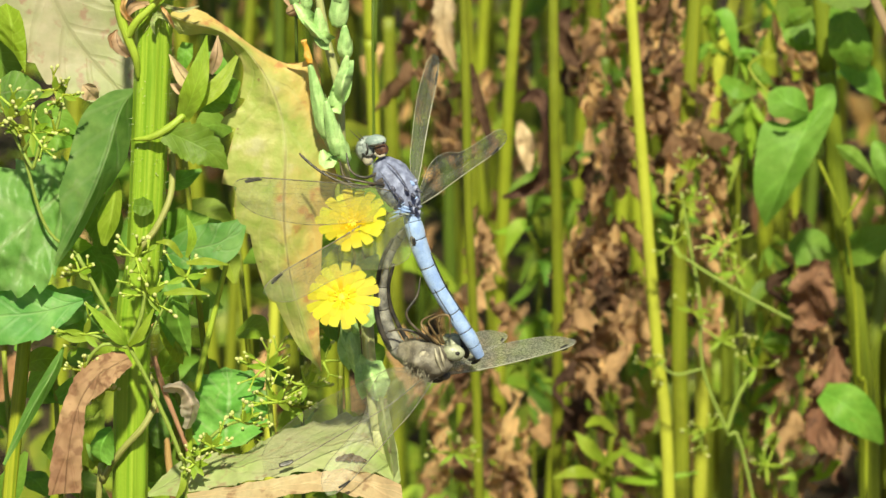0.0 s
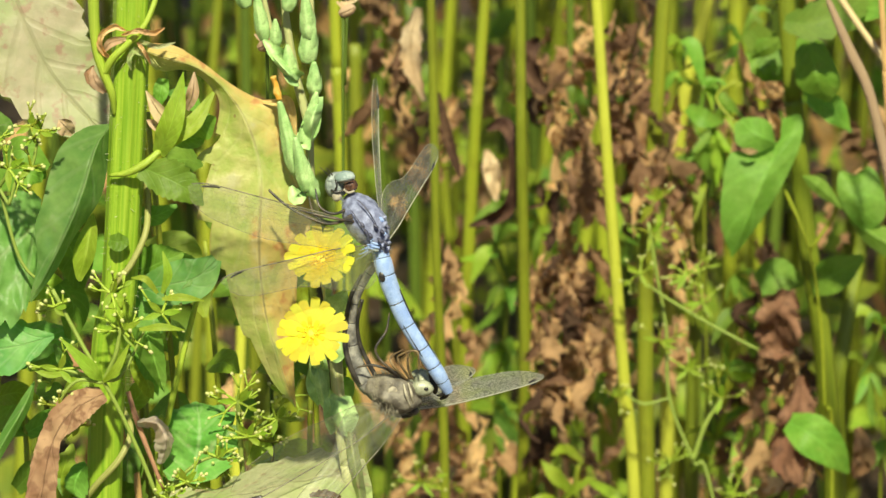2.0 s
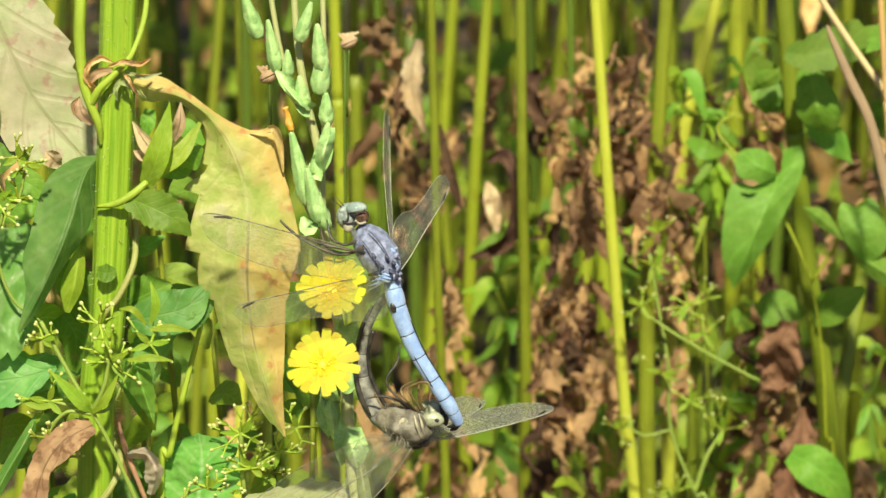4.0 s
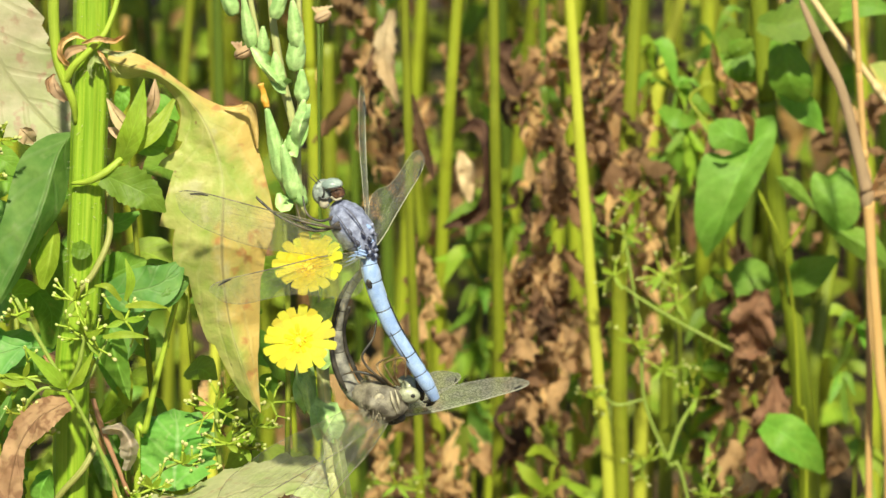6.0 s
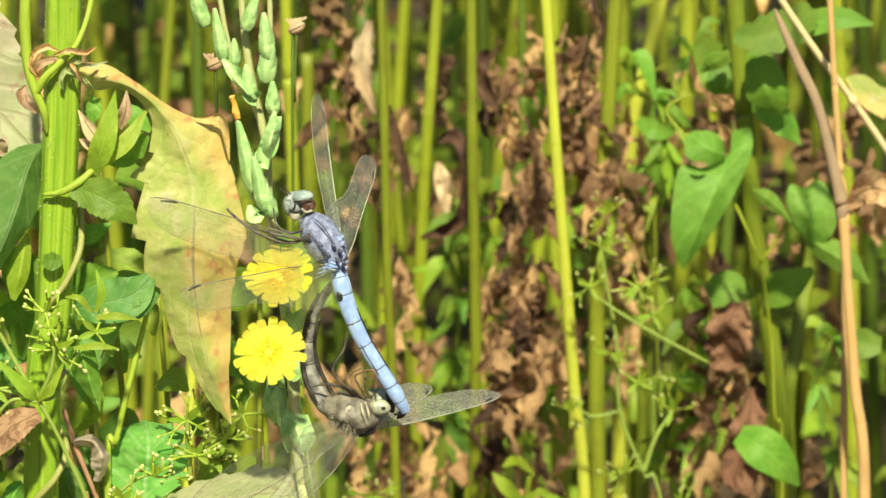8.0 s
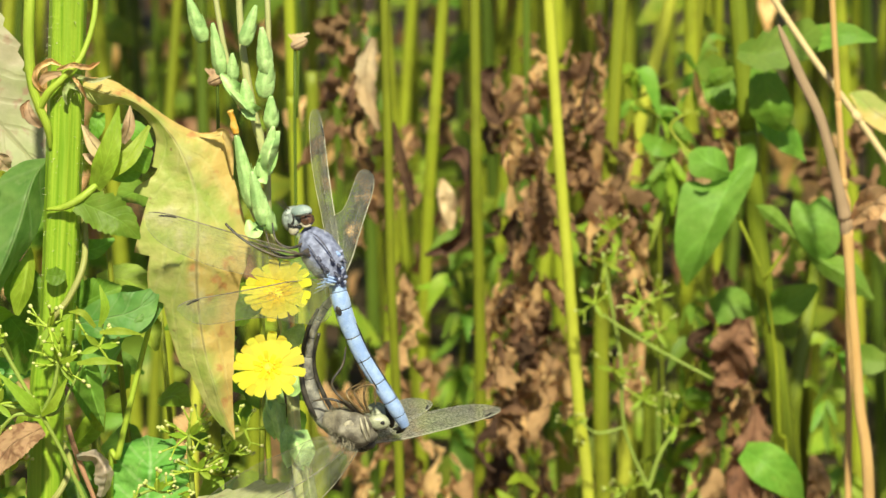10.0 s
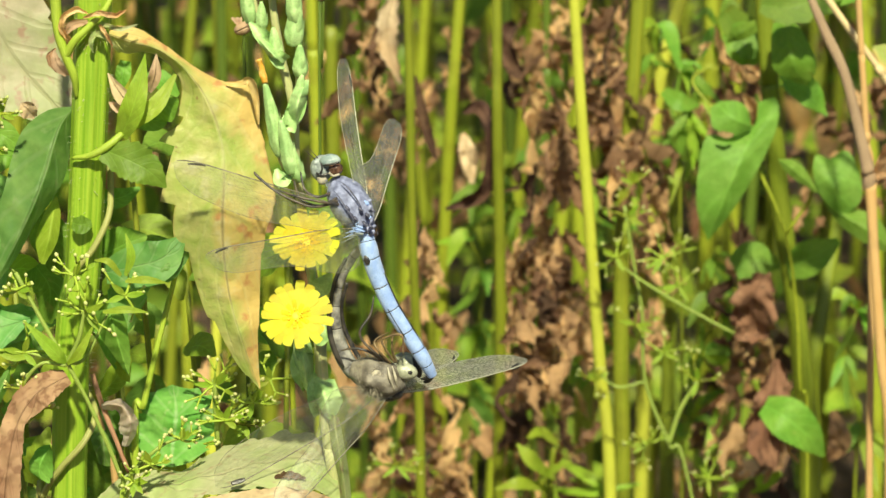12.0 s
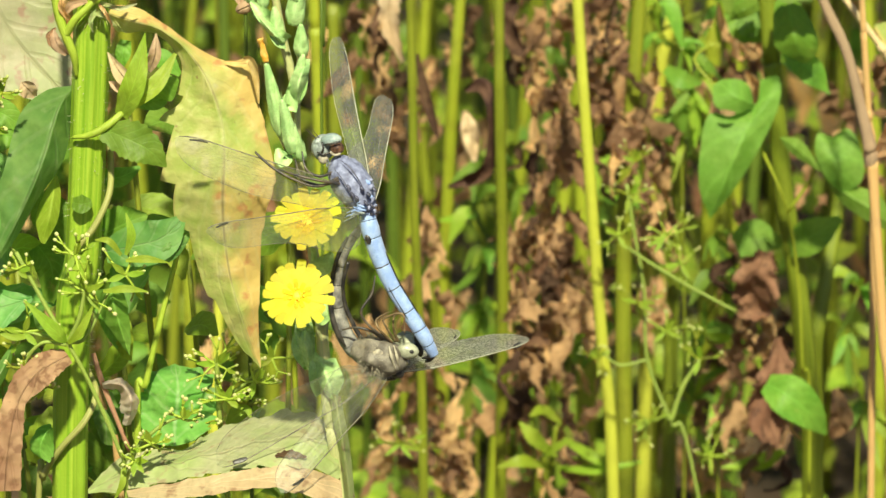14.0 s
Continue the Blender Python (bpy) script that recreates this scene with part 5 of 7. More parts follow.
part("leaf", sheet(
    [(-0.07961, 0.0023, 0.42974), (-0.08507, 0.0008, 0.42909), (-0.08984, -0.0020, 0.42590), (-0.09198, -0.0047, 0.42114), (-0.09346, -0.0082, 0.41483), (-0.09481, -0.0096, 0.41039), (-0.09410, -0.0121, 0.40388), (-0.09566, -0.0152, 0.39634)],
    [(-0.07950, 0.0024, 0.42985), (-0.08196, -0.0035, 0.42744), (-0.08343, -0.0068, 0.42345), (-0.08476, -0.0094, 0.41873), (-0.08676, -0.0114, 0.41326), (-0.08921, -0.0133, 0.40780), (-0.09214, -0.0143, 0.40207), (-0.09542, -0.0153, 0.39613)],
    [(-0.07938, 0.0023, 0.42974), (-0.08005, 0.0022, 0.42557), (-0.08081, 0.0006, 0.42056), (-0.08170, -0.0020, 0.41579), (-0.08400, -0.0043, 0.41177), (-0.08744, -0.0069, 0.40712), (-0.09079, -0.0113, 0.40129), (-0.09518, -0.0154, 0.39593)],
    n=44, m=8, ripple=0.06, pucker=0.0006, rough=170, seed=22), LEAF_DEEP, vine_l, "broad deep green leaf, folded along its midrib")
part("leaf", sheet(
    [(-0.08453, 0.0022, 0.41017), (-0.08663, -0.0006, 0.40701), (-0.08800, -0.0030, 0.40277), (-0.08725, -0.0043, 0.39829)], [(-0.08418, 0.0024, 0.41049), (-0.08440, -0.0026, 0.40752), (-0.08506, -0.0050, 0.40330), (-0.08676, -0.0046, 0.39777)], [(-0.08382, 0.0022, 0.41017), (-0.08299, -0.0006, 0.40702), (-0.08352, -0.0033, 0.40226), (-0.08606, -0.0047, 0.39767)], n=24, m=5, ripple=0.08, seed=23), LEAF_BRIGHT, vine_l)

part("leaf", sheet([(-0.06602, 0.0011, 0.42773), (-0.06461, 0.0017, 0.43082), (-0.06173, 0.0025, 0.43221), (-0.05852, 0.0030, 0.43114)], [(-0.06590, 0.0010, 0.42751), (-0.06288, -0.0009, 0.43012), (-0.06034, -0.0005, 0.43086), (-0.05840, 0.0029, 0.43082)], [(-0.06566, 0.0009, 0.42730), (-0.06219, -0.0001, 0.42744), (-0.05950, -0.0003, 0.42712), (-0.05827, 0.0027, 0.43050)], n=24, m=6, ripple=0.08, seed=24), LEAF_GREEN, vine_l)

herb = thing("broad_leaved_herb", (-0.12, 0.012, 0.0), "leafy herb with broad lobed deep green leaves", "herb")
part("stem", tube([(-0.12, 0.012, -0.01), (-0.117, 0.012, 0.15), (-0.112, 0.01, 0.30), (-0.10368, 0.01, 0.37835), (-0.10103, 0.004, 0.39728)], [0.0022, 0.002, 0.0018, 0.0014, 0.0008], 8, 30), STEM_GREEN, herb)
part("stem", tube([(-0.07, 0.02, 0.2), (-0.06525, 0.02, 0.33201), (-0.06441, 0.02, 0.34237)], [0.0012, 0.001, 0.0008], 8, 12), STEM_GREEN, herb)
part("stem", tube([(-0.12, 0.012, 0.02), (-0.09, 0.018, 0.12), (-0.07, 0.02, 0.2)], [0.0016, 0.0014, 0.0012], 8, 12), STEM_GREEN, herb)
for k, (pts, hw, kw) in enumerate((
    ([(-0.08927, -0.0078, 0.38685), (-0.09736, -0.0092, 0.38481), (-0.1067, -0.0096, 0.38394), (-0.1152, -0.008, 0.38274)], [4, 44, 52, 30], dict(teeth=5, bite=0.06, ripple=0.2)),
    ([(-0.11408, 0.03, 0.43539), (-0.11006, 0.03, 0.42923), (-0.10721, 0.03, 0.42428)], [40, 46, 8], dict(teeth=5, bite=0.15)),
    ([(-0.10102, 0.01, 0.42077), (-0.09629, 0.006, 0.42288), (-0.0911, 0.006, 0.41927)], [14, 26, 6], dict()),
    ([(-0.10211, 0.008, 0.41577), (-0.09572, 0.005, 0.41829), (-0.09236, 0.006, 0.41685)], [20, 28, 6], dict()),
    ([(-0.08941, 0.008, 0.40482), (-0.08634, 0.006, 0.40044), (-0.08561, 0.008, 0.39256)], [20, 36, 10], dict()),
    ([(-0.09025, 0.012, 0.39272), (-0.08716, 0.01, 0.38831), (-0.08822, 0.012, 0.3803)], [20, 30, 10], dict()),
    ([(-0.09054, 0.014, 0.35067), (-0.08797, 0.012, 0.3475), (-0.08439, 0.012, 0.34496)], [20, 30, 8], dict()),
    ([(-0.11335, 0.035, 0.44179), (-0.11086, 0.034, 0.43952), (-0.10936, 0.035, 0.43438)], [40, 40, 8], dict()),
    ([(-0.07888, 0.014, 0.37724), (-0.07492, 0.012, 0.38281), (-0.07119, 0.012, 0.38779)], [20, 30, 8], dict()),
    ([(-0.11281, 0.012, 0.33463), (-0.10865, 0.01, 0.34045), (-0.10473, 0.01, 0.34811)], [20, 26, 4], dict()),
    ([(-0.07681, 0.02, 0.33846), (-0.07767, 0.018, 0.34557), (-0.07992, 0.018, 0.35325)], [26, 34, 8], dict(teeth=5, bite=0.15)),
    ([(-0.09992, 0.016, 0.38862), (-0.09331, 0.012, 0.39225), (-0.08763, 0.014, 0.38921)], [14, 26, 3], dict()), ([(-0.09854, 0.02, 0.37233), (-0.09308, 0.016, 0.37607), (-0.08855, 0.018, 0.37295)], [14, 24, 3], dict()), ([(-0.09286, 0.016, 0.3429), (-0.0907, 0.012, 0.35068), (-0.08858, 0.014, 0.3564)], [16, 24, 3], dict(teeth=5, bite=0.15)),
    ([(-0.07978, 0.02, 0.34414), (-0.07616, 0.016, 0.35065), (-0.0756, 0.018, 0.3564)], [16, 24, 3], dict()), ([(-0.09056, 0.022, 0.36151), (-0.08748, 0.018, 0.36787), (-0.08278, 0.02, 0.36981)], [12, 22, 3], dict()), ([(-0.09876, 0.018, 0.35765), (-0.09341, 0.015, 0.36117), (-0.09005, 0.017, 0.35926)], [14, 22, 3], dict()), ([(-0.07853, 0.024, 0.3609), (-0.07434, 0.02, 0.366), (-0.07195, 0.022, 0.37177)], [12, 22, 3], dict()),
    ([(-0.1019, 0.02, 0.3441), (-0.09755, 0.016, 0.34933), (-0.09419, 0.018, 0.34738)], [14, 22, 3], dict()), ([(-0.1061, 0.02, 0.36467), (-0.10063, 0.016, 0.3672), (-0.09608, 0.018, 0.36531)], [14, 22, 3], dict()),
)):
    part("leaf", blade(pts, [0.00117 * h / 10 for h in hw], face=(0.12 - 0.12 * (k % 3), -1, 0.45), n=28, m=7, fold=0.12, seed=40 + k, **kw), LEAF_DEEP if k == 0 else LEAF_BRIGHT if k > 10 and k % 2 else LEAF_GREEN, herb)


part("leaf", sheet(
    [(-0.09275, 0.0060, 0.41260), (-0.09654, 0.0039, 0.41492), (-0.10209, 0.0011, 0.41401), (-0.10906, 0.0001, 0.41220), (-0.11509, 0.0001, 0.40799), (-0.12008, -0.0006, 0.39847)],
    [(-0.09280, 0.0024, 0.40804), (-0.09479, -0.0025, 0.40744), (-0.09905, -0.0066, 0.40426), (-0.10454, -0.0102, 0.39979), (-0.11177, -0.0102, 0.39376), (-0.12066, -0.0077, 0.38580)],
    [(-0.09240, 0.0007, 0.40300), (-0.09330, -0.0058, 0.39743), (-0.09592, -0.0116, 0.39117), (-0.10109, -0.0126, 0.38939), (-0.10839, -0.0105, 0.38903), (-0.11997, -0.0089, 0.38370)],
    n=60, m=14, ripple=0.07, pucker=0.0016, rough=210, teeth=6, bite=0.10, seed=41), LEAF_PUCKERED, herb, "broad puckered green leaf with a pale midrib")
part("leaf", sheet(
    [(-0.06760, 0.0064, 0.35062), (-0.06993, 0.0131, 0.35418), (-0.06926, 0.0138, 0.35967), (-0.06753, 0.0157, 0.36314), (-0.06298, 0.0197, 0.36398)], [(-0.06138, 0.0041, 0.35075), (-0.06166, 0.0085, 0.35439), (-0.06099, 0.0089, 0.35931), (-0.06116, 0.0120, 0.36277), (-0.06237, 0.0198, 0.36420)],
    [(-0.05676, 0.0067, 0.35118), (-0.05354, 0.0131, 0.35421), (-0.05251, 0.0135, 0.35916), (-0.05539, 0.0159, 0.36349), (-0.06176, 0.0197, 0.36398)], n=44, m=10, ripple=0.07, pucker=0.0009, teeth=7, bite=0.16, seed=42), LEAF_SAGE, herb, "toothed fresh green leaf")
for k, (a, b, c, mat) in enumerate((
    ([(-0.07394, 0.0047, 0.37989), (-0.07452, 0.0063, 0.38686), (-0.07387, 0.0099, 0.39330), (-0.07026, 0.0145, 0.39763)], [(-0.07060, 0.0047, 0.37989), (-0.06955, 0.0043, 0.38741), (-0.06913, 0.0079, 0.39383), (-0.06967, 0.0147, 0.39796)], [(-0.06922, 0.0056, 0.38150), (-0.06620, 0.0069, 0.38794), (-0.06515, 0.0099, 0.39330), (-0.06906, 0.0145, 0.39763)], LEAF_SAGE),
    ([(-0.07528, 0.0084, 0.37884), (-0.07459, 0.0040, 0.37513), (-0.07193, 0.0037, 0.37028)], [(-0.07313, 0.0085, 0.37905), (-0.07176, 0.0033, 0.37596), (-0.07012, 0.0034, 0.36975)], [(-0.07096, 0.0083, 0.37863), (-0.06970, 0.0042, 0.37535), (-0.06999, 0.0032, 0.36943)], LEAF_BRIGHT),
    ([(-0.06748, 0.0022, 0.39168), (-0.06331, 0.0034, 0.39807), (-0.05677, 0.0063, 0.39916)], [(-0.06723, 0.0019, 0.39125), (-0.06188, -0.0001, 0.39594), (-0.05652, 0.0061, 0.39873)], [(-0.06687, 0.0017, 0.39083), (-0.06023, 0.0007, 0.39307), (-0.05627, 0.0058, 0.39830)], LEAF_DEEP),
    ([(-0.09104, 0.0083, 0.38071), (-0.08705, 0.0039, 0.37701), (-0.08302, 0.0043, 0.37355)], [(-0.09127, 0.0081, 0.38039), (-0.08786, 0.0026, 0.37676), (-0.08325, 0.0042, 0.37333)], [(-0.09149, 0.0079, 0.37996), (-0.08941, 0.0035, 0.37626), (-0.08348, 0.0041, 0.37312)], LEAF_SAGE),
    ([(-0.11098, 0.0146, 0.38454), (-0.10102, 0.0123, 0.38456), (-0.09162, 0.0139, 0.38326), (-0.08635, 0.0145, 0.38022)], [(-0.11078, 0.0119, 0.37967), (-0.10057, 0.0079, 0.38081), (-0.09126, 0.0102, 0.38080), (-0.08622, 0.0143, 0.37989)], [(-0.11057, 0.0092, 0.37482), (-0.10063, 0.0067, 0.37455), (-0.09261, 0.0105, 0.37721), (-0.08633, 0.0141, 0.37946)], LEAF_SAGE),
    ([(-0.09360, -0.0085, 0.37731), (-0.09623, -0.0128, 0.37394), (-0.10060, -0.0169, 0.36667), (-0.10524, -0.0208, 0.35570)], [(-0.09348, -0.0087, 0.37711), (-0.09474, -0.0161, 0.37422), (-0.09935, -0.0194, 0.36647), (-0.10500, -0.0209, 0.35550)], [(-0.09335, -0.0088, 0.37690), (-0.09407, -0.0135, 0.37269), (-0.09867, -0.0178, 0.36512), (-0.10476, -0.0210, 0.35530)], LEAF_SAGE),
    ([(-0.09079, 0.0139, 0.35071), (-0.09103, 0.0101, 0.34811), (-0.08933, 0.0100, 0.34369)], [(-0.08898, 0.0142, 0.35126), (-0.08836, 0.0081, 0.34877), (-0.08811, 0.0098, 0.34337)], [(-0.08714, 0.0140, 0.35093), (-0.08593, 0.0101, 0.34813), (-0.08726, 0.0099, 0.34359)], LEAF_BRIGHT),
    ([(-0.07927, 0.0187, 0.35813), (-0.07977, 0.0143, 0.35441), (-0.07800, 0.0133, 0.34836)], [(-0.07769, 0.0188, 0.35836), (-0.07674, 0.0120, 0.35451), (-0.07677, 0.0130, 0.34783)], [(-0.07585, 0.0187, 0.35814), (-0.07367, 0.0140, 0.35388), (-0.07531, 0.0130, 0.34783)], LEAF_SAGE),
    ([(-0.10836, 0.0180, 0.43659), (-0.10943, 0.0184, 0.44135), (-0.11120, 0.0241, 0.44752)], [(-0.10527, 0.0165, 0.43387), (-0.10552, 0.0158, 0.44065), (-0.10881, 0.0241, 0.44752)], [(-0.10273, 0.0144, 0.43008), (-0.10275, 0.0166, 0.43808), (-0.10642, 0.0241, 0.44752)], LEAF_BRIGHT),
    ([(-0.10857, 0.0174, 0.42823), (-0.10476, 0.0163, 0.43029), (-0.10017, 0.0168, 0.42714)], [(-0.10846, 0.0159, 0.42552), (-0.10373, 0.0122, 0.42693), (-0.09953, 0.0162, 0.42606)], [(-0.10830, 0.0138, 0.42172), (-0.10327, 0.0121, 0.42271), (-0.09937, 0.0156, 0.42497)], LEAF_SAGE),
    ([(-0.10079, 0.0098, 0.41715), (-0.09769, 0.0099, 0.42138), (-0.09256, 0.0110, 0.41931)], [(-0.10053, 0.0095, 0.41662), (-0.09612, 0.0063, 0.41883), (-0.09214, 0.0101, 0.41769)], [(-0.10015, 0.0092, 0.41597), (-0.09570, 0.0068, 0.41580), (-0.09209, 0.0092, 0.41608)], LEAF_GREEN),
)):
    part("leaf", sheet(a, b, c, n=26, m=6, ripple=0.07, pucker=0.0005, teeth=6 if k in (0, 4) else 0, bite=0.12, seed=50 + k), mat, herb)
part("stem", tube([(-0.06003, 0.0100, 0.39328), (-0.06301, 0.0100, 0.38213), (-0.06763, 0.0100, 0.36337), (-0.06998, 0.0120, 0.34754), (-0.068, 0.02, 0.2), (-0.085, 0.018, 0.08)], [0.0005, 0.0006, 0.0007, 0.0008, 0.001, 0.0012], 8, 40), STEM_LIME, herb)
part("stem", tube([(-0.07835, 0.0140, 0.36086), (-0.07615, 0.0140, 0.35197), (-0.07454, 0.0140, 0.34303), (-0.07, 0.02, 0.26), (-0.09, 0.018, 0.1)], [0.0005, 0.0007, 0.0008, 0.001, 0.0012], 8, 30), STEM_DRY, herb, "reddish stalk")


# leafy clutter low behind the thick stem
scrub = thing("leafy_scrub", (-0.09, 0.06, 0.0), "low scrub of small bright green leaves", "herb")
sr = random.Random(31)
for k in range(13):
    x, y = -0.14 + 0.0085 * k, 0.03 + 0.05 * sr.random()
    h = sr.uniform(0.34, 0.44)
    part("stem", tube([(x, y, -0.012), (x + 0.004, y, h * 0.5), (x + sr.uniform(-0.01, 0.01), y, h)], [0.0011, 0.001, 0.0006], 6, 12), STEM_GREEN, scrub)
    for q in range(15):
        s = 0.62 + 0.38 * q / 14
        p = Vector((x + 0.002, y, h * s))
        L = sr.uniform(0.007, 0.015)
        d = Vector((sr.uniform(-1, 1), sr.uniform(-0.9, 0.3), sr.uniform(-0.5, 0.6))).normalized()
        part("leaf", blade([p, p + d * L * 0.5, p + d * L + Vector((0, 0, -L * 0.25))], [0.0005, L * sr.uniform(0.22, 0.36), 0.0003], face=(sr.uniform(-0.4, 0.4), -0.8, 0.8), n=8, m=3, ripple=0.12, seed=k * 20 + q), LEAF_GREEN if sr.random() < 0.7 else LEAF_BRIGHT, scrub)


# bedstraw: thin forked stems with tiny round buds
def bedstraw(foot, paths, heads, label, seed, y0, group="bedstraw sprays"):
    r = random.Random(seed)
    ob = thing("bedstraw", foot, label, "weed", group)
    for pts, w in paths:
        part("stem", tube(pts, [w] * (len(pts) - 1) + [w * 0.6], 6, 6 * len(pts)), STEM_SPRAY, ob)
    for c, size, count in heads:
        c = Vector(c)
        twigs, buds, leaves = [], [], []
        for k in range(count):
            a = 6.28 * k / count + r.uniform(-0.5, 0.5)
            d = Vector((math.cos(a), r.uniform(-0.7, 0.5), math.sin(a) * 0.75 + 0.35)).normalized()
            L = size * r.uniform(0.6, 1.05)
            mid = c + d * L * 0.55 + Vector((0, 0, L * r.uniform(-0.08, 0.12)))
            twigs.append(tube([c, c + d * L * 0.3, mid], [0.00035, 0.0003, 0.00025], 5, 5))
            for q in range(r.randint(2, 3)):
                e = (d + Vector((r.uniform(-0.9, 0.9), r.uniform(-0.6, 0.6), r.uniform(-0.3, 1.0)))).normalized()
                tip = mid + e * L * r.uniform(0.3, 0.55)
                twigs.append(tube([mid, mixed(mid, tip, 0.5), tip], [0.00022, 0.0002, 0.0002], 5, 3))
                s = r.uniform(0.00030, 0.00046)
                buds.append(ball(tip, (s * 1.2, s, s), 7, 5, e))
            if k % 3 == 0:
                leaves.append(blade([mid, mid + d * L * 0.2, mid + d * L * 0.42], [0.0002, 0.0005, 0.0001], n=5, m=2))
        for k in range(3):
            a = r.uniform(0, 6.28)
            d = Vector((math.cos(a), -0.4, math.sin(a))).normalized()
            leaves.append(blade([c, c + d * size * 0.3, c + d * size * 0.62], [0.0002, 0.0007, 0.0001], n=6, m=2))
        tone = STEM_GREEN if r.random() < 0.4 else STEM_LIME
        for b in twigs:
            part("twig", b, tone, ob)
        for b in buds:
            part("bud", b, SEED_BUD, ob)
        for b in leaves:
            part("leaf", b, LEAF_BRIGHT, ob)
    return ob


straw_l = bedstraw(LEFT_FOOT, (
    ([(-0.0703, -0.008, 0.34661), (-0.07134, -0.01, 0.35472), (-0.07654, -0.011, 0.36856), (-0.08108, -0.012, 0.37836), (-0.08529, -0.012, 0.3861), (-0.09135, -0.011, 0.39762)][::-1] + [(-0.07, -0.006, 0.30), (-0.085, -0.004, 0.15), (-0.094, 0.0, -0.01)], 0.0005),
    ([(-0.08108, -0.012, 0.37836), (-0.07823, -0.013, 0.38495), (-0.07711, -0.013, 0.39217)], 0.0005), ([(-0.08108, -0.012, 0.37836), (-0.08548, -0.012, 0.37981), (-0.09011, -0.012, 0.38101)], 0.0004), ([(-0.08108, -0.012, 0.37836), (-0.07731, -0.012, 0.37982), (-0.07261, -0.01, 0.38894)], 0.0004),
    ([(-0.1019, -0.01, 0.41882), (-0.09938, -0.012, 0.42342), (-0.09876, -0.012, 0.42813)], 0.0004), ([(-0.0703, -0.008, 0.34661), (-0.06818, -0.01, 0.35349), (-0.06633, -0.01, 0.3572)], 0.0004), ([(-0.0714, -0.008, 0.35034), (-0.06292, -0.008, 0.35904), (-0.0573, -0.004, 0.36025)], 0.0004), ([(-0.1019, -0.01, 0.41882), (-0.09766, -0.011, 0.4036), (-0.09135, -0.011, 0.39762)], 0.0004), ([(-0.09977, -0.0120, 0.41572), (-0.09764, -0.0120, 0.42164), (-0.09493, -0.0120, 0.42377), (-0.09310, -0.0120, 0.43129)], 0.0004), ([(-0.09977, -0.0120, 0.41572), (-0.10296, -0.0110, 0.42138), (-0.10406, -0.0120, 0.42608), (-0.10398, -0.0100, 0.42987)], 0.0004), ([(-0.08129, -0.0130, 0.37834), (-0.08641, -0.0140, 0.37897), (-0.09017, -0.0130, 0.37343), (-0.08619, -0.0130, 0.36918)], 0.0004),
), (
    ((-0.07905, -0.013, 0.39757), 0.0065, 5), ((-0.07694, -0.013, 0.38977), 0.0078, 5), ((-0.06882, -0.012, 0.39311), 0.0070, 4), ((-0.09012, -0.012, 0.38077), 0.0072, 4), ((-0.08745, -0.012, 0.37251), 0.0045, 4),
    ((-0.09973, -0.012, 0.42342), 0.0075, 5), ((-0.09483, -0.012, 0.43223), 0.0055, 4), ((-0.10357, -0.012, 0.42871), 0.0060, 4), ((-0.06459, -0.01, 0.35597), 0.0064, 5), ((-0.09086, -0.012, 0.39429), 0.0045, 4), ((-0.05833, -0.006, 0.36026), 0.0050, 5), ((-0.06821, -0.01, 0.35225), 0.0054, 4), ((-0.10406, -0.0120, 0.42608), 0.0060, 5), ((-0.09493, -0.0120, 0.42377), 0.0055, 4), ((-0.09310, -0.0120, 0.43129), 0.0050, 4), ((-0.09017, -0.0130, 0.37343), 0.0055, 4), ((-0.08619, -0.0130, 0.36918), 0.0045, 3),
), "spindly yellow-green bedstraw with tiny cream buds on a stem", 6, 0)
for k, (pts, hw) in enumerate((([(-0.08131, -0.013, 0.37889), (-0.08333, -0.015, 0.38189), (-0.08952, -0.015, 0.38851)], 13), ([(-0.08097, -0.013, 0.37865), (-0.0781, -0.015, 0.3819), (-0.07515, -0.014, 0.38765)], 8), ([(-0.06875, -0.012, 0.39611), (-0.06459, -0.013, 0.39674), (-0.06006, -0.012, 0.39576)], 7), ([(-0.08898, -0.012, 0.3798), (-0.09236, -0.013, 0.38009), (-0.09582, -0.013, 0.3813)], 7), ([(-0.06965, -0.012, 0.39731), (-0.07202, -0.013, 0.40056), (-0.07502, -0.012, 0.40054)], 6), ([(-0.06872, -0.012, 0.39731), (-0.06736, -0.013, 0.40176), (-0.06851, -0.012, 0.40627)], 8), ([(-0.07356, -0.012, 0.3895), (-0.06879, -0.013, 0.39038), (-0.06426, -0.012, 0.38951)], 7), ([(-0.07072, -0.009, 0.35005), (-0.07069, -0.01, 0.34728), (-0.07266, -0.009, 0.3432)], 6))):
    part("leaf", blade(pts, [0.00035, 0.00117 * hw / 10, 0.00012], face=(0, -1, 0.5), n=10, m=3), LEAF_BRIGHT, straw_l)
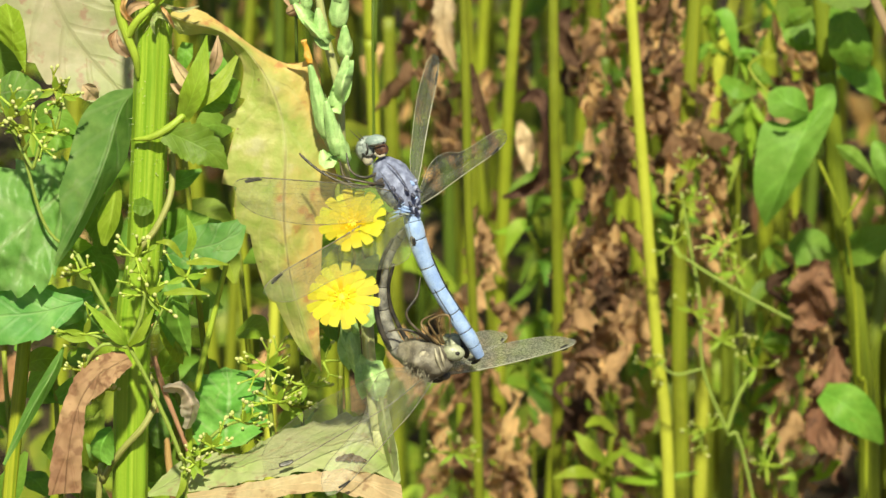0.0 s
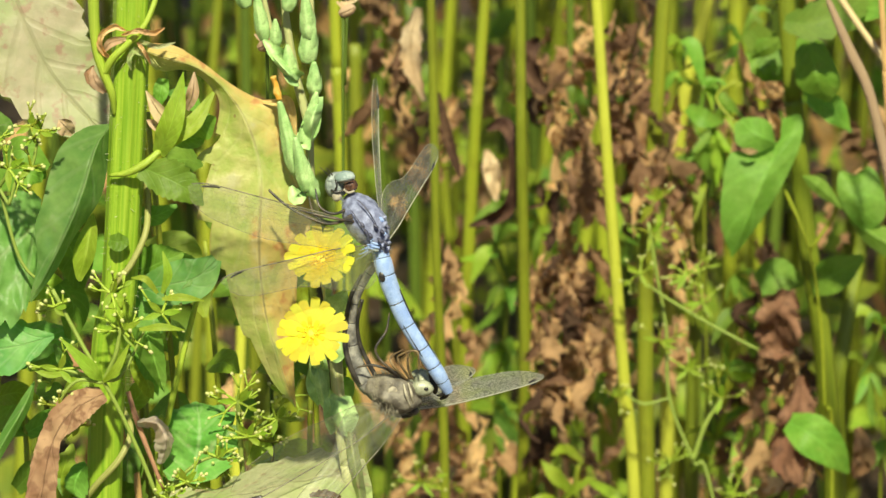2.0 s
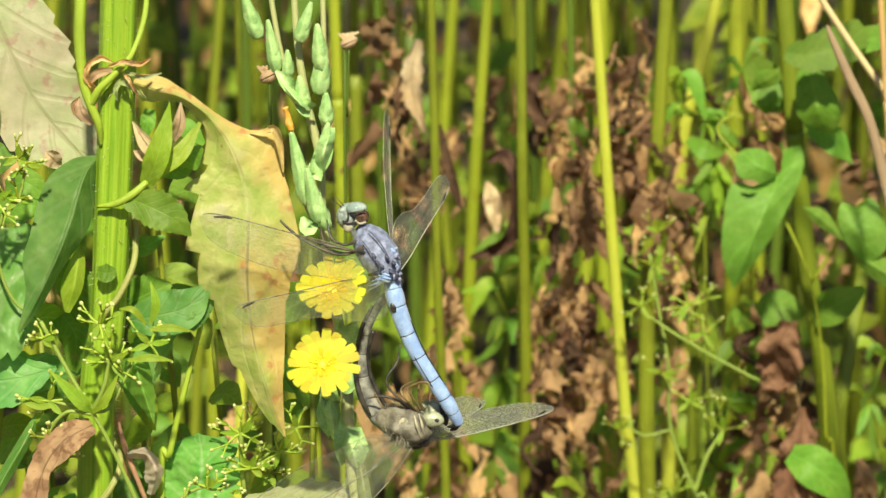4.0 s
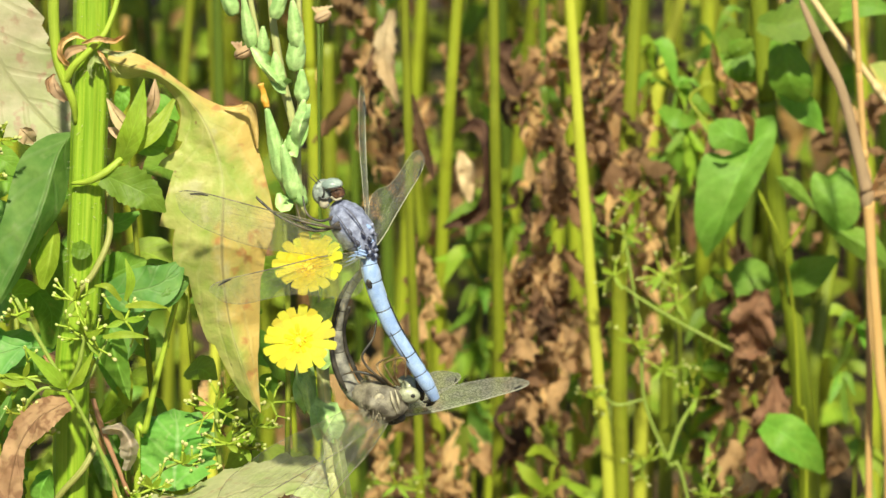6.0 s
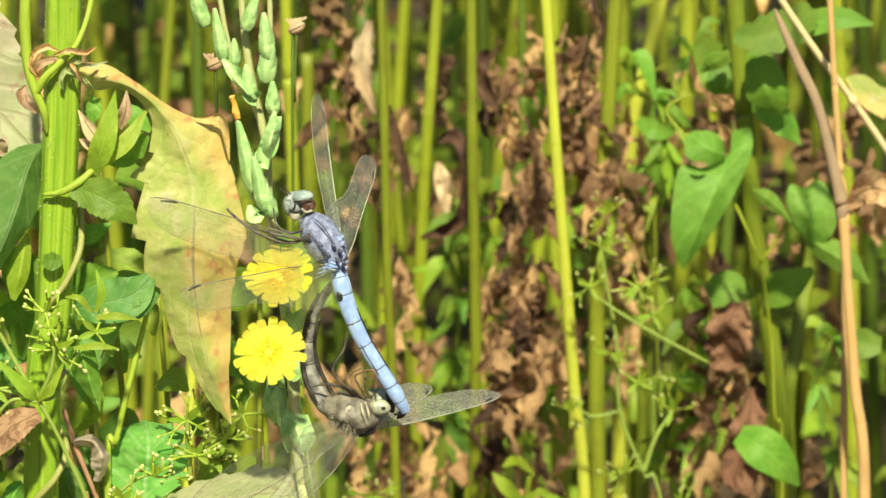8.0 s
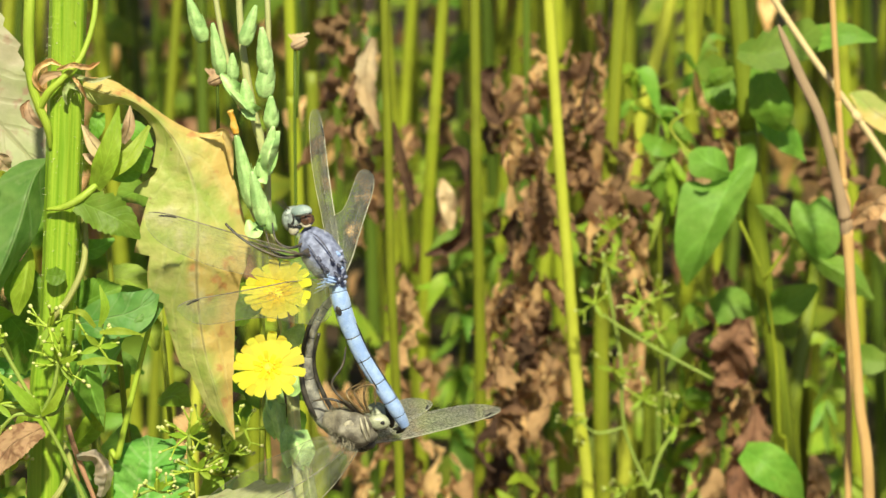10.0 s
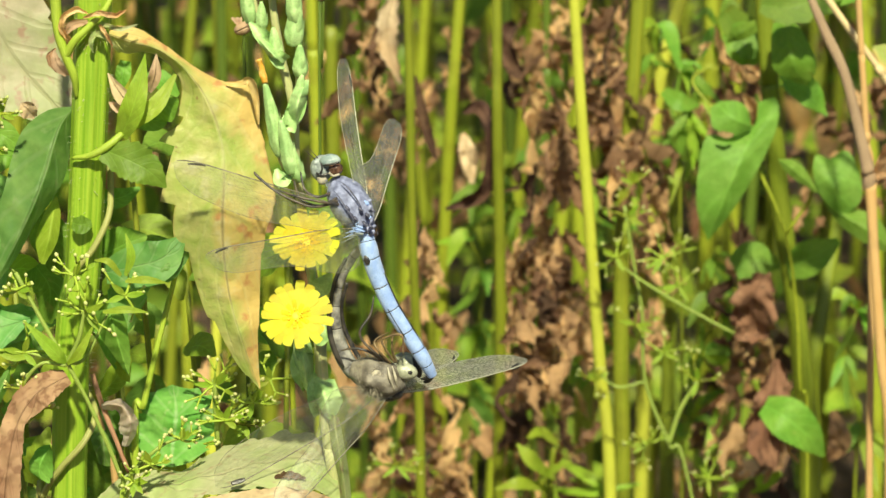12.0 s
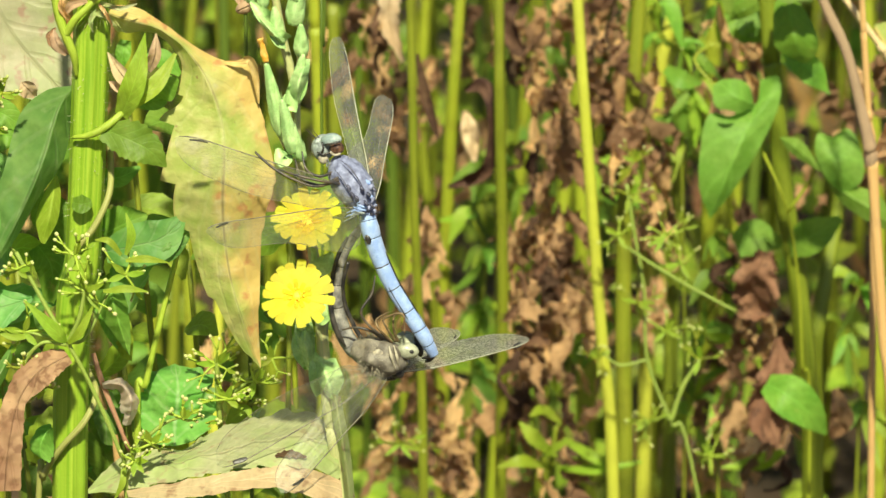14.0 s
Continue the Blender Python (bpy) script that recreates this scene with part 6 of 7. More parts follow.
bedstraw((-0.05, 0.02, 0.0), (
    ([(-0.05251, 0.012, 0.35875), (-0.05251, 0.01, 0.36466), (-0.05268, 0.01, 0.36843)][::-1] + [(-0.05, 0.02, 0.28), (-0.05, 0.02, -0.01)], 0.0006), ([(-0.05251, 0.012, 0.35875), (-0.04763, 0.012, 0.36154), (-0.04394, 0.012, 0.36533)], 0.0004),
), (
    ((-0.05271, 0.01, 0.36717), 0.0075, 7), ((-0.05055, 0.01, 0.35938), 0.0065, 7), ((-0.04459, 0.012, 0.36281), 0.0065, 6), ((-0.04113, 0.016, 0.36665), 0.0060, 5), ((-0.05685, 0.012, 0.3533), 0.0055, 5), ((-0.04661, 0.014, 0.35713), 0.0055, 5),
), "spindly bedstraw with reddish forks and tiny buds", 8, 0)
bedstraw((0.10, 0.26, 0.0), (
    ([(0.04578, 0.26, 0.34338), (0.04837, 0.26, 0.32853), (0.05131, 0.26, 0.3119), (0.05256, 0.26, 0.29176), (0.05963, 0.26, 0.27312), (0.06638, 0.26, 0.25774)] + [(0.092, 0.26, 0.12), (0.10, 0.26, -0.01)], 0.00055),
    ([(0.07721, 0.255, 0.30756), (0.06349, 0.255, 0.31503), (0.05141, 0.255, 0.32247), (0.04579, 0.255, 0.32659)], 0.0005), ([(0.05963, 0.26, 0.27312), (0.0627, 0.26, 0.28332), (0.0674, 0.26, 0.29178)], 0.0007), ([(0.05256, 0.26, 0.29176), (0.04484, 0.26, 0.29005), (0.03996, 0.26, 0.29342)], 0.0004),
), (
    ((0.04662, 0.26, 0.34009), 0.009, 4), ((0.05687, 0.255, 0.32991), 0.010, 6), ((0.04943, 0.26, 0.30855), 0.009, 4), ((0.04357, 0.26, 0.32852), 0.008, 4), ((0.06129, 0.26, 0.32025), 0.009, 5), ((0.04808, 0.26, 0.34995), 0.007, 3), ((0.05759, 0.26, 0.30018), 0.008, 4), ((0.0674, 0.26, 0.29178), 0.008, 4), ((0.03874, 0.27, 0.28863), 0.007, 4),
    ((0.07187, 0.27, 0.25949), 0.009, 6), ((-0.01777, 0.24, 0.27289), 0.009, 6), ((0.05419, 0.28, 0.26653), 0.008, 5),
), "pale spindly bedstraw among the stems", 9, 0)


# ---- the wild lettuce that the insects hold ----
RIGHT_FOOT = (-0.004, 0.0, 0.0)
lettuce = thing("wild_lettuce", RIGHT_FOOT, "wild lettuce with waxy green buds and two yellow flowers", "wild flower")
part("stem", tube([(-0.04057, 0.002, 0.47949), (-0.03994, 0.002, 0.45863), (-0.03893, 0.002, 0.44809), (-0.03721, 0.002, 0.43807), (-0.03522, 0.002, 0.42916), (-0.03473, 0.003, 0.41576), (-0.03273, 0.004, 0.39978), (-0.03047, 0.003, 0.38537), (-0.0295, -0.001, 0.37175), (-0.02773, -0.004, 0.35783), (-0.02573, -0.004, 0.34262)] + [(-0.008, 0, 0.2), (-0.004, 0, -0.012)],
                  [0.00059, 0.0007, 0.00082, 0.00094, 0.00094, 0.00094, 0.00106, 0.00129, 0.00141, 0.00153, 0.00153, 0.0017, 0.002], 14, 70, 5, 0.04), STEM_PALE, lettuce, "smooth pale stem")
part("stem", tube([(-0.04686, 0.006, 0.47543), (-0.04416, 0.006, 0.45558), (-0.0422, 0.006, 0.44673), (-0.03987, 0.005, 0.44219), (-0.03749, 0.003, 0.43786)], [0.00059] * 5, 8, 20), STEM_PALE, lettuce)
part("stem", tube([(-0.0346, 0.001, 0.47618), (-0.03415, 0.001, 0.45647), (-0.03423, 0.0, 0.44613), (-0.03383, 0.0, 0.44025), (-0.03443, 0.001, 0.43294), (-0.03546, 0.002, 0.42856)], [0.00059] * 6, 8, 22), STEM_PALE, lettuce)
part("stem", tube([(-0.03477, 0.001, 0.41444), (-0.03696, -0.001, 0.41767), (-0.0386, -0.002, 0.42232)], [0.0007] * 3, 8, 12), STEM_PALE, lettuce)
part("side_stem", tube([(-0.03015, 0.004, 0.36279), (-0.03231, 0.006, 0.36966), (-0.03348, 0.002, 0.37703)] + [(-0.03417, -0.008, 0.38175), (-0.03416, -0.0125, 0.38575)], [0.00094, 0.00094, 0.00094, 0.00094, 0.00094], 10, 24), BUD_GREEN, lettuce)
part("side_stem", tube([(-0.03052, 0.004, 0.38509), (-0.0316, 0.003, 0.39028)] + [(-0.03135, 0.0, 0.39486), (-0.03178, -0.0085, 0.39961)], [0.0007, 0.0007, 0.0007, 0.00094], 10, 18), BUD_GREEN, lettuce)
# narrow waxy bracts that clasp the stems
for k, (pts, hw) in enumerate((
    ([(-0.03674, -0.002, 0.44007), (-0.03801, -0.004, 0.4413), (-0.04033, -0.003, 0.44379)], [10, 13, 2]), ([(-0.0355, -0.002, 0.42861), (-0.03422, -0.004, 0.43047), (-0.03241, -0.002, 0.435)], [11, 14, 3]), ([(-0.03648, -0.001, 0.42863), (-0.03588, -0.004, 0.42692), (-0.03535, -0.004, 0.43224)], [5, 13, 4]),
    ([(-0.02969, -0.001, 0.36433), (-0.03038, -0.003, 0.36927), (-0.03161, -0.001, 0.3736)], [12, 17, 3]), ([(-0.03094, -0.001, 0.38036), (-0.02943, -0.003, 0.38216), (-0.02909, -0.002, 0.38494)], [6, 13, 3]), ([(-0.03299, 0.0, 0.37021), (-0.03427, -0.002, 0.37451), (-0.03528, 0.0, 0.37761)], [8, 14, 3]),
    ([(-0.03221, 0.0, 0.37639), (-0.03352, -0.002, 0.3782), (-0.03381, 0.0, 0.3813)], [8, 12, 2]), ([(-0.03097, 0.002, 0.39055), (-0.0291, 0.0, 0.39231), (-0.02754, 0.0, 0.39475)], [8, 16, 3]), ([(-0.02654, -0.001, 0.34436), (-0.02733, -0.004, 0.35037), (-0.0283, -0.002, 0.35595)], [10, 14, 2]),
    ([(-0.03629, -0.003, 0.41659), (-0.03759, -0.005, 0.41587), (-0.03855, -0.004, 0.41802)], [8, 12, 3]), ([(-0.03952, -0.001, 0.44398), (-0.04111, -0.003, 0.44555), (-0.04378, -0.002, 0.44828)], [8, 12, 3]),
)):
    part("bract", blade(pts, [0.0015 * h / 10 for h in hw], n=12, m=4, roll=0.9, ripple=0.1, seed=60 + k), BUD_GREEN, lettuce, "waxy blue-green bract")


def bud(a, b, r, tipped=False):
    """A closed flower bud from its foot a to its tip b, wrapped in scales."""
    ra = [r * f for f in (0.72, 1.05, 1.0, 0.80, 0.55, 0.26)]
    pts = [mixed(a, b, s) for s in (0, 0.18, 0.36, 0.58, 0.82, 1.0)]
    ob = part("bud", tube(pts, ra, 20, 20, 5, 0.10, lump=0.16), BUD_GREEN, lettuce)
    ax = (Vector(b) - Vector(a))
    side = ax.cross(Vector((0, 1, 0))).normalized()
    for k in range(5):
        w = 2.2 + 0.95 * k
        d = (side * math.cos(w) + Vector((0, 1, 0)) * math.sin(w)).normalized()
        s0, s1 = 0.02 + 0.05 * (k % 3), 0.42 + 0.16 * (k % 3)
        p = [Vector(mixed(a, b, s)) + d * r * f for s, f in ((s0, 0.75), ((s0 + s1) / 2, 1.06), (s1, 0.98))]
        part("scale", blade(p, [r * 0.3, r * 0.5, r * 0.06], face=d, n=6, m=3, roll=-0.7, fold=0), BUD_GREEN, ob)
    if tipped:
        e = mixed(a, b, 1.32)
        part("tip", tube([b, mixed(b, e, 0.4), mixed(b, e, 0.8), e], [r * 0.42, r * 0.45, r * 0.34, r * 0.42], 8, 14, 4, 0.2, lump=0.5), BUD_TIP, ob, "shrivelled orange petals")
    return ob


bud((-0.03746, -0.002, 0.42029), (-0.04079, -0.003, 0.43592), 0.00164, True)
for a, b, r in (
    ((-0.03502, -0.005, 0.41742), (-0.03716, -0.006, 0.42737), 15), ((-0.0337, -0.004, 0.41563), (-0.03492, -0.006, 0.42205), 13), ((-0.0348, -0.003, 0.44379), (-0.03407, -0.004, 0.45274), 17),
    ((-0.03349, -0.003, 0.43733), (-0.03349, -0.004, 0.44317), 14), ((-0.0342, -0.004, 0.43165), (-0.03317, -0.005, 0.43716), 12), ((-0.04375, 0.0, 0.44787), (-0.04517, -0.001, 0.45722), 13), ((-0.04754, 0.003, 0.45412), (-0.05011, 0.002, 0.46229), 15),
    ((-0.04123, -0.002, 0.44709), (-0.04133, -0.003, 0.45198), 11), ((-0.03893, -0.002, 0.45436), (-0.03672, -0.003, 0.46154), 13), ((-0.03825, -0.003, 0.44141), (-0.03882, -0.004, 0.44679), 13), ((-0.0343, -0.004, 0.4489), (-0.03507, -0.005, 0.45726), 15),
):
    bud(a, mixed(a, b, 1.15), 0.00105 * r / 10)
for k, (a, b, c) in enumerate((
    ([(-0.03652, -0.0020, 0.44037), (-0.03778, -0.0040, 0.44245), (-0.04005, -0.0040, 0.44456), (-0.04291, -0.0020, 0.44602)], [(-0.03711, -0.0040, 0.44009), (-0.03854, -0.0070, 0.44215), (-0.04064, -0.0060, 0.44428), (-0.04315, -0.0020, 0.44578)], [(-0.03884, -0.0020, 0.43989), (-0.04032, -0.0040, 0.44197), (-0.04190, -0.0040, 0.44432), (-0.04338, -0.0020, 0.44555)]),
    ([(-0.03547, -0.0030, 0.42719), (-0.03602, -0.0050, 0.43122), (-0.03482, -0.0050, 0.43477), (-0.03258, -0.0030, 0.43657)], [(-0.03398, -0.0050, 0.42766), (-0.03402, -0.0080, 0.43191), (-0.03311, -0.0070, 0.43487), (-0.03224, -0.0030, 0.43657)], [(-0.03337, -0.0030, 0.42778), (-0.03231, -0.0050, 0.43241), (-0.03182, -0.0050, 0.43477), (-0.03177, -0.0030, 0.43657)]),
    ([(-0.03329, -0.0010, 0.37206), (-0.03157, -0.0030, 0.36970), (-0.03033, -0.0050, 0.36760), (-0.02843, -0.0060, 0.36495)], [(-0.03039, -0.0020, 0.37285), (-0.02907, -0.0060, 0.37085), (-0.02831, -0.0080, 0.36852), (-0.02769, -0.0070, 0.36501)], [(-0.02690, -0.0010, 0.37181), (-0.02590, -0.0030, 0.36994), (-0.02518, -0.0040, 0.36778), (-0.02679, -0.0060, 0.36470)]),
    ([(-0.03539, 0.0010, 0.38047), (-0.03559, -0.0010, 0.37613), (-0.03447, -0.0010, 0.37182), (-0.03173, 0.0000, 0.36756)], [(-0.03373, 0.0010, 0.38108), (-0.03330, -0.0040, 0.37762), (-0.03266, -0.0040, 0.37320), (-0.03150, 0.0000, 0.36756)], [(-0.03208, 0.0010, 0.38010), (-0.03134, -0.0010, 0.37613), (-0.03116, -0.0010, 0.37181), (-0.03126, 0.0000, 0.36780)]),
    ([(-0.02819, -0.0060, 0.36593), (-0.02729, -0.0070, 0.35885), (-0.02596, -0.0070, 0.35141), (-0.02493, -0.0060, 0.34110)], [(-0.02693, -0.0080, 0.36631), (-0.02576, -0.0100, 0.35919), (-0.02467, -0.0100, 0.35178), (-0.02390, -0.0080, 0.34178)], [(-0.02584, -0.0060, 0.36519), (-0.02447, -0.0070, 0.35786), (-0.02349, -0.0070, 0.35042), (-0.02279, -0.0060, 0.34110)]),
)):
    part("bract", sheet(a, b, c, n=22, m=6, dome=0.15, ripple=0.12, pucker=0.0005, seed=80 + k), BUD_GREEN if k < 4 else LEAF_LOW, lettuce, "clasping waxy blue-green leaf")
# a withered head on a thin stalk behind
for a, b in (((-0.04618, 0.02, 0.44266), (-0.04609, 0.02, 0.41726)), ((-0.0323, 0.1, 0.43453), (-0.03346, 0.1, 0.39838))):
    head = thing("seed_head", (b[0], b[1], 0), "small dry pale seed head on a thin stalk", "seed head")
    part("stalk", tube([a, mixed(a, b, 0.5), b, (b[0], b[1], -0.012)], [0.0003, 0.0003, 0.0004, 0.0006], 6, 16), STEM_SHADED, head)
    part("cup", ball(a, (0.0022, 0.0014, 0.0014), 10, 6, (0.8, 0, 0.4)), LEAF_TAN, head)
    part("tuft", join(*[blade([a, Vector(a) + Vector((-0.001, 0, 0.001)), Vector(a) + Vector((-0.0025 + 0.0012 * k, 0.0004 * k, 0.0022))], [0.0003, 0.0006, 0.0002], n=4, m=2) for k in range(5)]), LEAF_TAN, head)


def flower(c, up, r, seed, spin, rings):
    """A dandelion-like flower: strap petals with toothed ends round golden florets, in a green cup."""
    q = random.Random(seed)
    c, up = Vector(c), Vector(up).normalized()
    e1 = up.cross(Vector((0, 0, 1))).normalized()
    e2 = up.cross(e1).normalized()
    ob = part("flower", tube([c - up * r * 0.95, c - up * r * 0.6, c - up * r * 0.2, c - up * r * 0.06], [r * 0.13, r * 0.26, r * 0.24, r * 0.16], 14, 14, 8, 0.06), BUD_GREEN, lettuce, "open yellow flower in a green cup")
    for ring, (count, length, rise, base, wide) in enumerate(rings):
        for k in range(count):
            w = spin + 6.2832 * (k + 0.5 * ring) / count + q.uniform(-0.07, 0.07)
            d = e1 * math.cos(w) + e2 * math.sin(w)
            L = r * length * q.uniform(0.88, 1.08)
            ri = rise + q.uniform(-0.03, 0.03) + (0.02 if k % 2 else -0.01)
            p0 = c + d * r * base
            pts = [p0, p0 + d * L * 0.4 + up * L * ri * 0.55, p0 + d * L * 0.75 + up * L * ri * 0.9, p0 + d * L * 0.93 + up * L * ri * q.uniform(0.8, 1.0)]
            h = r * wide
            V, F, U = blade(pts, [h * 0.50, h * 0.86, h * 1.0, h * 0.90], face=up, n=9, m=5, fold=0.0, roll=-0.18, seed=seed + k)
            V = [tuple(Vector(v) + (d * (0.035 * L * (0.5 + 0.5 * math.cos(i % 11 * 2.0 * math.pi / 2.2)) - abs(i % 11 - 5) * 0.006 * L) if i >= 99 else Vector())) for i, v in enumerate(V)]
            part("petal", (V, F, U), PETAL_DEEP if ring > 1 else PETAL, ob)
    part("disc", ball(c + up * r * 0.03, (r * 0.06, r * 0.14, r * 0.14), 14, 8, up), FLORET, ob)
    tips = []
    for k in range(18):
        a, s = q.uniform(0, 6.28), r * 0.24 * math.sqrt(q.random())
        p = c + (e1 * math.cos(a) + e2 * math.sin(a)) * s
        o = (p - c) * 0.5
        tips.append(tube([p, p + up * r * 0.10 + o * 0.4, p + up * r * q.uniform(0.13, 0.17) + o * 0.7], [r * 0.03, r * 0.028, r * 0.022], 6, 4))
    part("floret_centre", join(*tips), FLORET, ob, "golden florets")


flower((-0.03199, -0.0135, 0.40479), (-0.10, -0.68, 0.73), 0.00693, 1, 0.1, ((17, 1.0, 0.26, 0.10, 0.150), (9, 0.66, 0.34, 0.08, 0.115), (9, 0.40, 0.50, 0.05, 0.070)))
flower((-0.0339, -0.02, 0.39106), (0.02, -0.82, 0.57), 0.00693, 2, 0.3, ((19, 1.0, 0.15, 0.10, 0.142), (13, 0.74, 0.20, 0.08, 0.115), (11, 0.42, 0.36, 0.05, 0.065)))


# ---- the two dragonflies ----
def smooth_width(x, hind):
    """Half chords of a wing before and behind its span line, at x from root (0) to tip (1)."""
    tip = math.sqrt(max(0.0, 1 - ((x - 0.80) / 0.20) ** 2)) if x > 0.80 else 1.0
    back = (0.135 + 0.13 * math.exp(-((x - 0.2) / 0.2) ** 2)) if hind else (0.13 + 0.05 * math.exp(-((x - 0.55) / 0.3) ** 2))
    root = min(1.0, 0.28 + x * (9.0 if hind else 5.0))
    return 0.055 * min(1, 0.4 + 3 * x) * tip, back * root * tip


def wing(parent, name, L, hind, material, label="", vein_material=None, spot=0.5):
    """A wing in its own space: root at the origin, span along x, leading edge towards y."""
    V, F, U = [], [], []
    n, m = 36, 8
    for i in range(n + 1):
        x = i / n
        f, b = smooth_width(x, hind)
        for j in range(m + 1):
            u = j / m
            y = (-b + (f + b) * u)
            z = 0.010 * math.sin(u * 14) * (1 - x) + 0.012 * math.sin(x * 3.0)
            V.append((x * L, y * L, z * L))
            U.append((x, u))
    for i in range(n):
        for j in range(m):
            k = i * (m + 1) + j
            F.append((k, k + m + 1, k + m + 2, k + 1))
    ob = new(name, mesh_of(name, (V, F, U), material))
    ob.parent = parent
    tagged(ob, label)

    def vein(points, r, nm="vein"):
        v = new(nm, mesh_of(nm, tube([(x * L, y * L, (0.012 * math.sin(x * 3.0) + 0.003) * L) for x, y in points], [r] * (len(points) - 1) + [r * 0.5], 5, 5 * len(points)), vein_material or VEIN))
        v.parent = ob
    edge = [(x, smooth_width(x, hind)[0] - 0.002) for x in (0, 0.1, 0.25, 0.4, 0.55, 0.7, 0.8, 0.88, 0.94, 0.98)]
    rear = [(x, -smooth_width(x, hind)[1]) for x in (0.0, 0.06, 0.15, 0.3, 0.45, 0.6, 0.75, 0.85, 0.92, 0.97)]
    vein(edge, 0.00012, "leading_vein")
    vein(rear, 0.00005)
    for a, b, c in ((0.028, 0.036, 0.88), (0.008, 0.014, 0.95), (-0.012, -0.03, 0.9), (-0.03, -0.085, 0.75), (-0.04, -0.15 if hind else -0.11, 0.5)):
        vein([(0.0, a * 0.5), (c * 0.3, a), (c * 0.7, (a + b) / 2), (c, b)], 0.00002)
    a, b = 0.865 - 0.06 * spot, 0.90 + 0.03 * spot
    r = 0.0003 + 0.0005 * spot
    sv, sf, su = tube([(x * L, 0.047 * L - k, (0.012 * math.sin(x * 3.0) + 0.004) * L) for x, k in ((a, 0.1 * r), (mixed((a,), (b,), 0.35)[0], 0.3 * r), (mixed((a,), (b,), 0.7)[0], 0.8 * r), (b, 1.4 * r))], [r * 0.6, r, r, r * 0.6], 8, 10, flat=0.2)
    s = new("wing_spot", mesh_of("wing_spot", (sv, sf, su), DARK))
    s.parent = ob
    tagged(s, "dark wing spot")
    return ob


def legs(parent, paths, r, mat=None):
    for k, p in enumerate(paths):
        part("leg", tube(p, [r * 1.3] + [r] * (len(p) - 2) + [r * 0.5], 7, 7 * len(p)), mat or LEG, parent)


def abdomen(parent, pts, radii, cuts, mats, ring, name="abdomen_segment"):
    """A chain of segments along a smooth curve, with dark joints between them."""
    line = spline([(*p, r) for p, r in zip(pts, radii)], 120)
    for k in range(len(cuts) - 1):
        a, b = int(cuts[k] * 120), int(cuts[k + 1] * 120)
        seg = line[a:b + 1]
        step = max(1, len(seg) // 6)
        use = [seg[i] for i in range(0, len(seg), step)]
        if (len(seg) - 1) % step:
            use.append(seg[-1])
        rr = [q[3] * (0.97 + 0.05 * math.sin(math.pi * i / (len(use) - 1))) for i, q in enumerate(use)]
        s = part(name, tube([q[:3] for q in use], rr, 16, 2 * len(use)), mats[k % len(mats)], parent)
        if k:
            q0, q1 = line[max(0, a - 1)], line[min(120, a + 1)]
            part("joint", tube([mixed(q0[:3], q1[:3], 0.2), mixed(q0[:3], q1[:3], 0.5), mixed(q0[:3], q1[:3], 0.8)], [q0[3] * 0.9, line[a][3] * 1.02, q1[3] * 0.9], 16, 4), ring, s)


male = thing("dragonfly", RIGHT_FOOT, "powder-blue male dragonfly clinging to lettuce buds, holding its mate", "dragonfly", "mating dragonflies")
part("thorax", tube([(-0.02711, -0.003, 0.41526), (-0.02592, -0.004, 0.41443), (-0.02423, -0.006, 0.41266), (-0.02236, -0.007, 0.41005), (-0.02098, -0.007, 0.40742), (-0.02032, -0.006, 0.40524)], [0.00106, 0.0027, 0.00387, 0.00387, 0.00293, 0.00164], 22, 26, 4, 0.03, lump=0.10), MAUVE, male, "mauve-grey thorax with dark seams")
th = male.children[0]
for pts in ([(-0.02552, -0.0085, 0.41663), (-0.02361, -0.0106, 0.41573), (-0.02176, -0.0112, 0.41327), (-0.02039, -0.011, 0.41061)], [(-0.02667, -0.009, 0.41484), (-0.025, -0.011, 0.41321), (-0.02315, -0.0115, 0.41025), (-0.02179, -0.011, 0.40798)], [(-0.0263, -0.007, 0.41171), (-0.02508, -0.009, 0.41008), (-0.02346, -0.0095, 0.40758)]):
    part("dark_seam", tube(pts, [0.00003] + [0.00013] * (len(pts) - 2) + [0.00003], 6, 14), SEAM, th)
for k, c in enumerate(((-0.02176, -0.0091, 0.41161), (-0.02026, -0.0091, 0.41221), (-0.02000, -0.0087, 0.41231), (-0.01933, -0.0093, 0.41119), (-0.02036, -0.0097, 0.41033), (-0.01953, -0.0091, 0.40907), (-0.01874, -0.0085, 0.40700), (-0.01922, -0.0095, 0.40838),
                       (-0.02083, -0.0099, 0.40895), (-0.02175, -0.0097, 0.40985), (-0.01981, -0.0093, 0.40677), (-0.01909, -0.0085, 0.40544), (-0.02130, -0.0097, 0.40746), (-0.02246, -0.0095, 0.40824))):
    part("wing_hinge", ball(c, (0.00085 + 0.0002 * (k % 3), 0.0006, 0.00045 + 0.00012 * (k % 2)), 10, 7, (0.7, 0, -0.75 + 0.5 * (k % 4))), (MAUVE, BLUE, MAUVE, MAUVE)[k % 4], th)
for c in ((-0.02101, -0.0112, 0.41143), (-0.01963, -0.0112, 0.41013), (-0.02021, -0.0114, 0.40839), (-0.01849, -0.0106, 0.41105), (-0.02206, -0.0112, 0.40940), (-0.01896, -0.0108, 0.40764), (-0.02299, -0.0108, 0.41013), (-0.02368, -0.0106, 0.41151)):
    part("dark_pit", ball(c, (0.0007, 0.0008, 0.0003), 8, 6, (0.6, 0, -0.7)), SEAM, th)
fuzz = []
fz = random.Random(14)
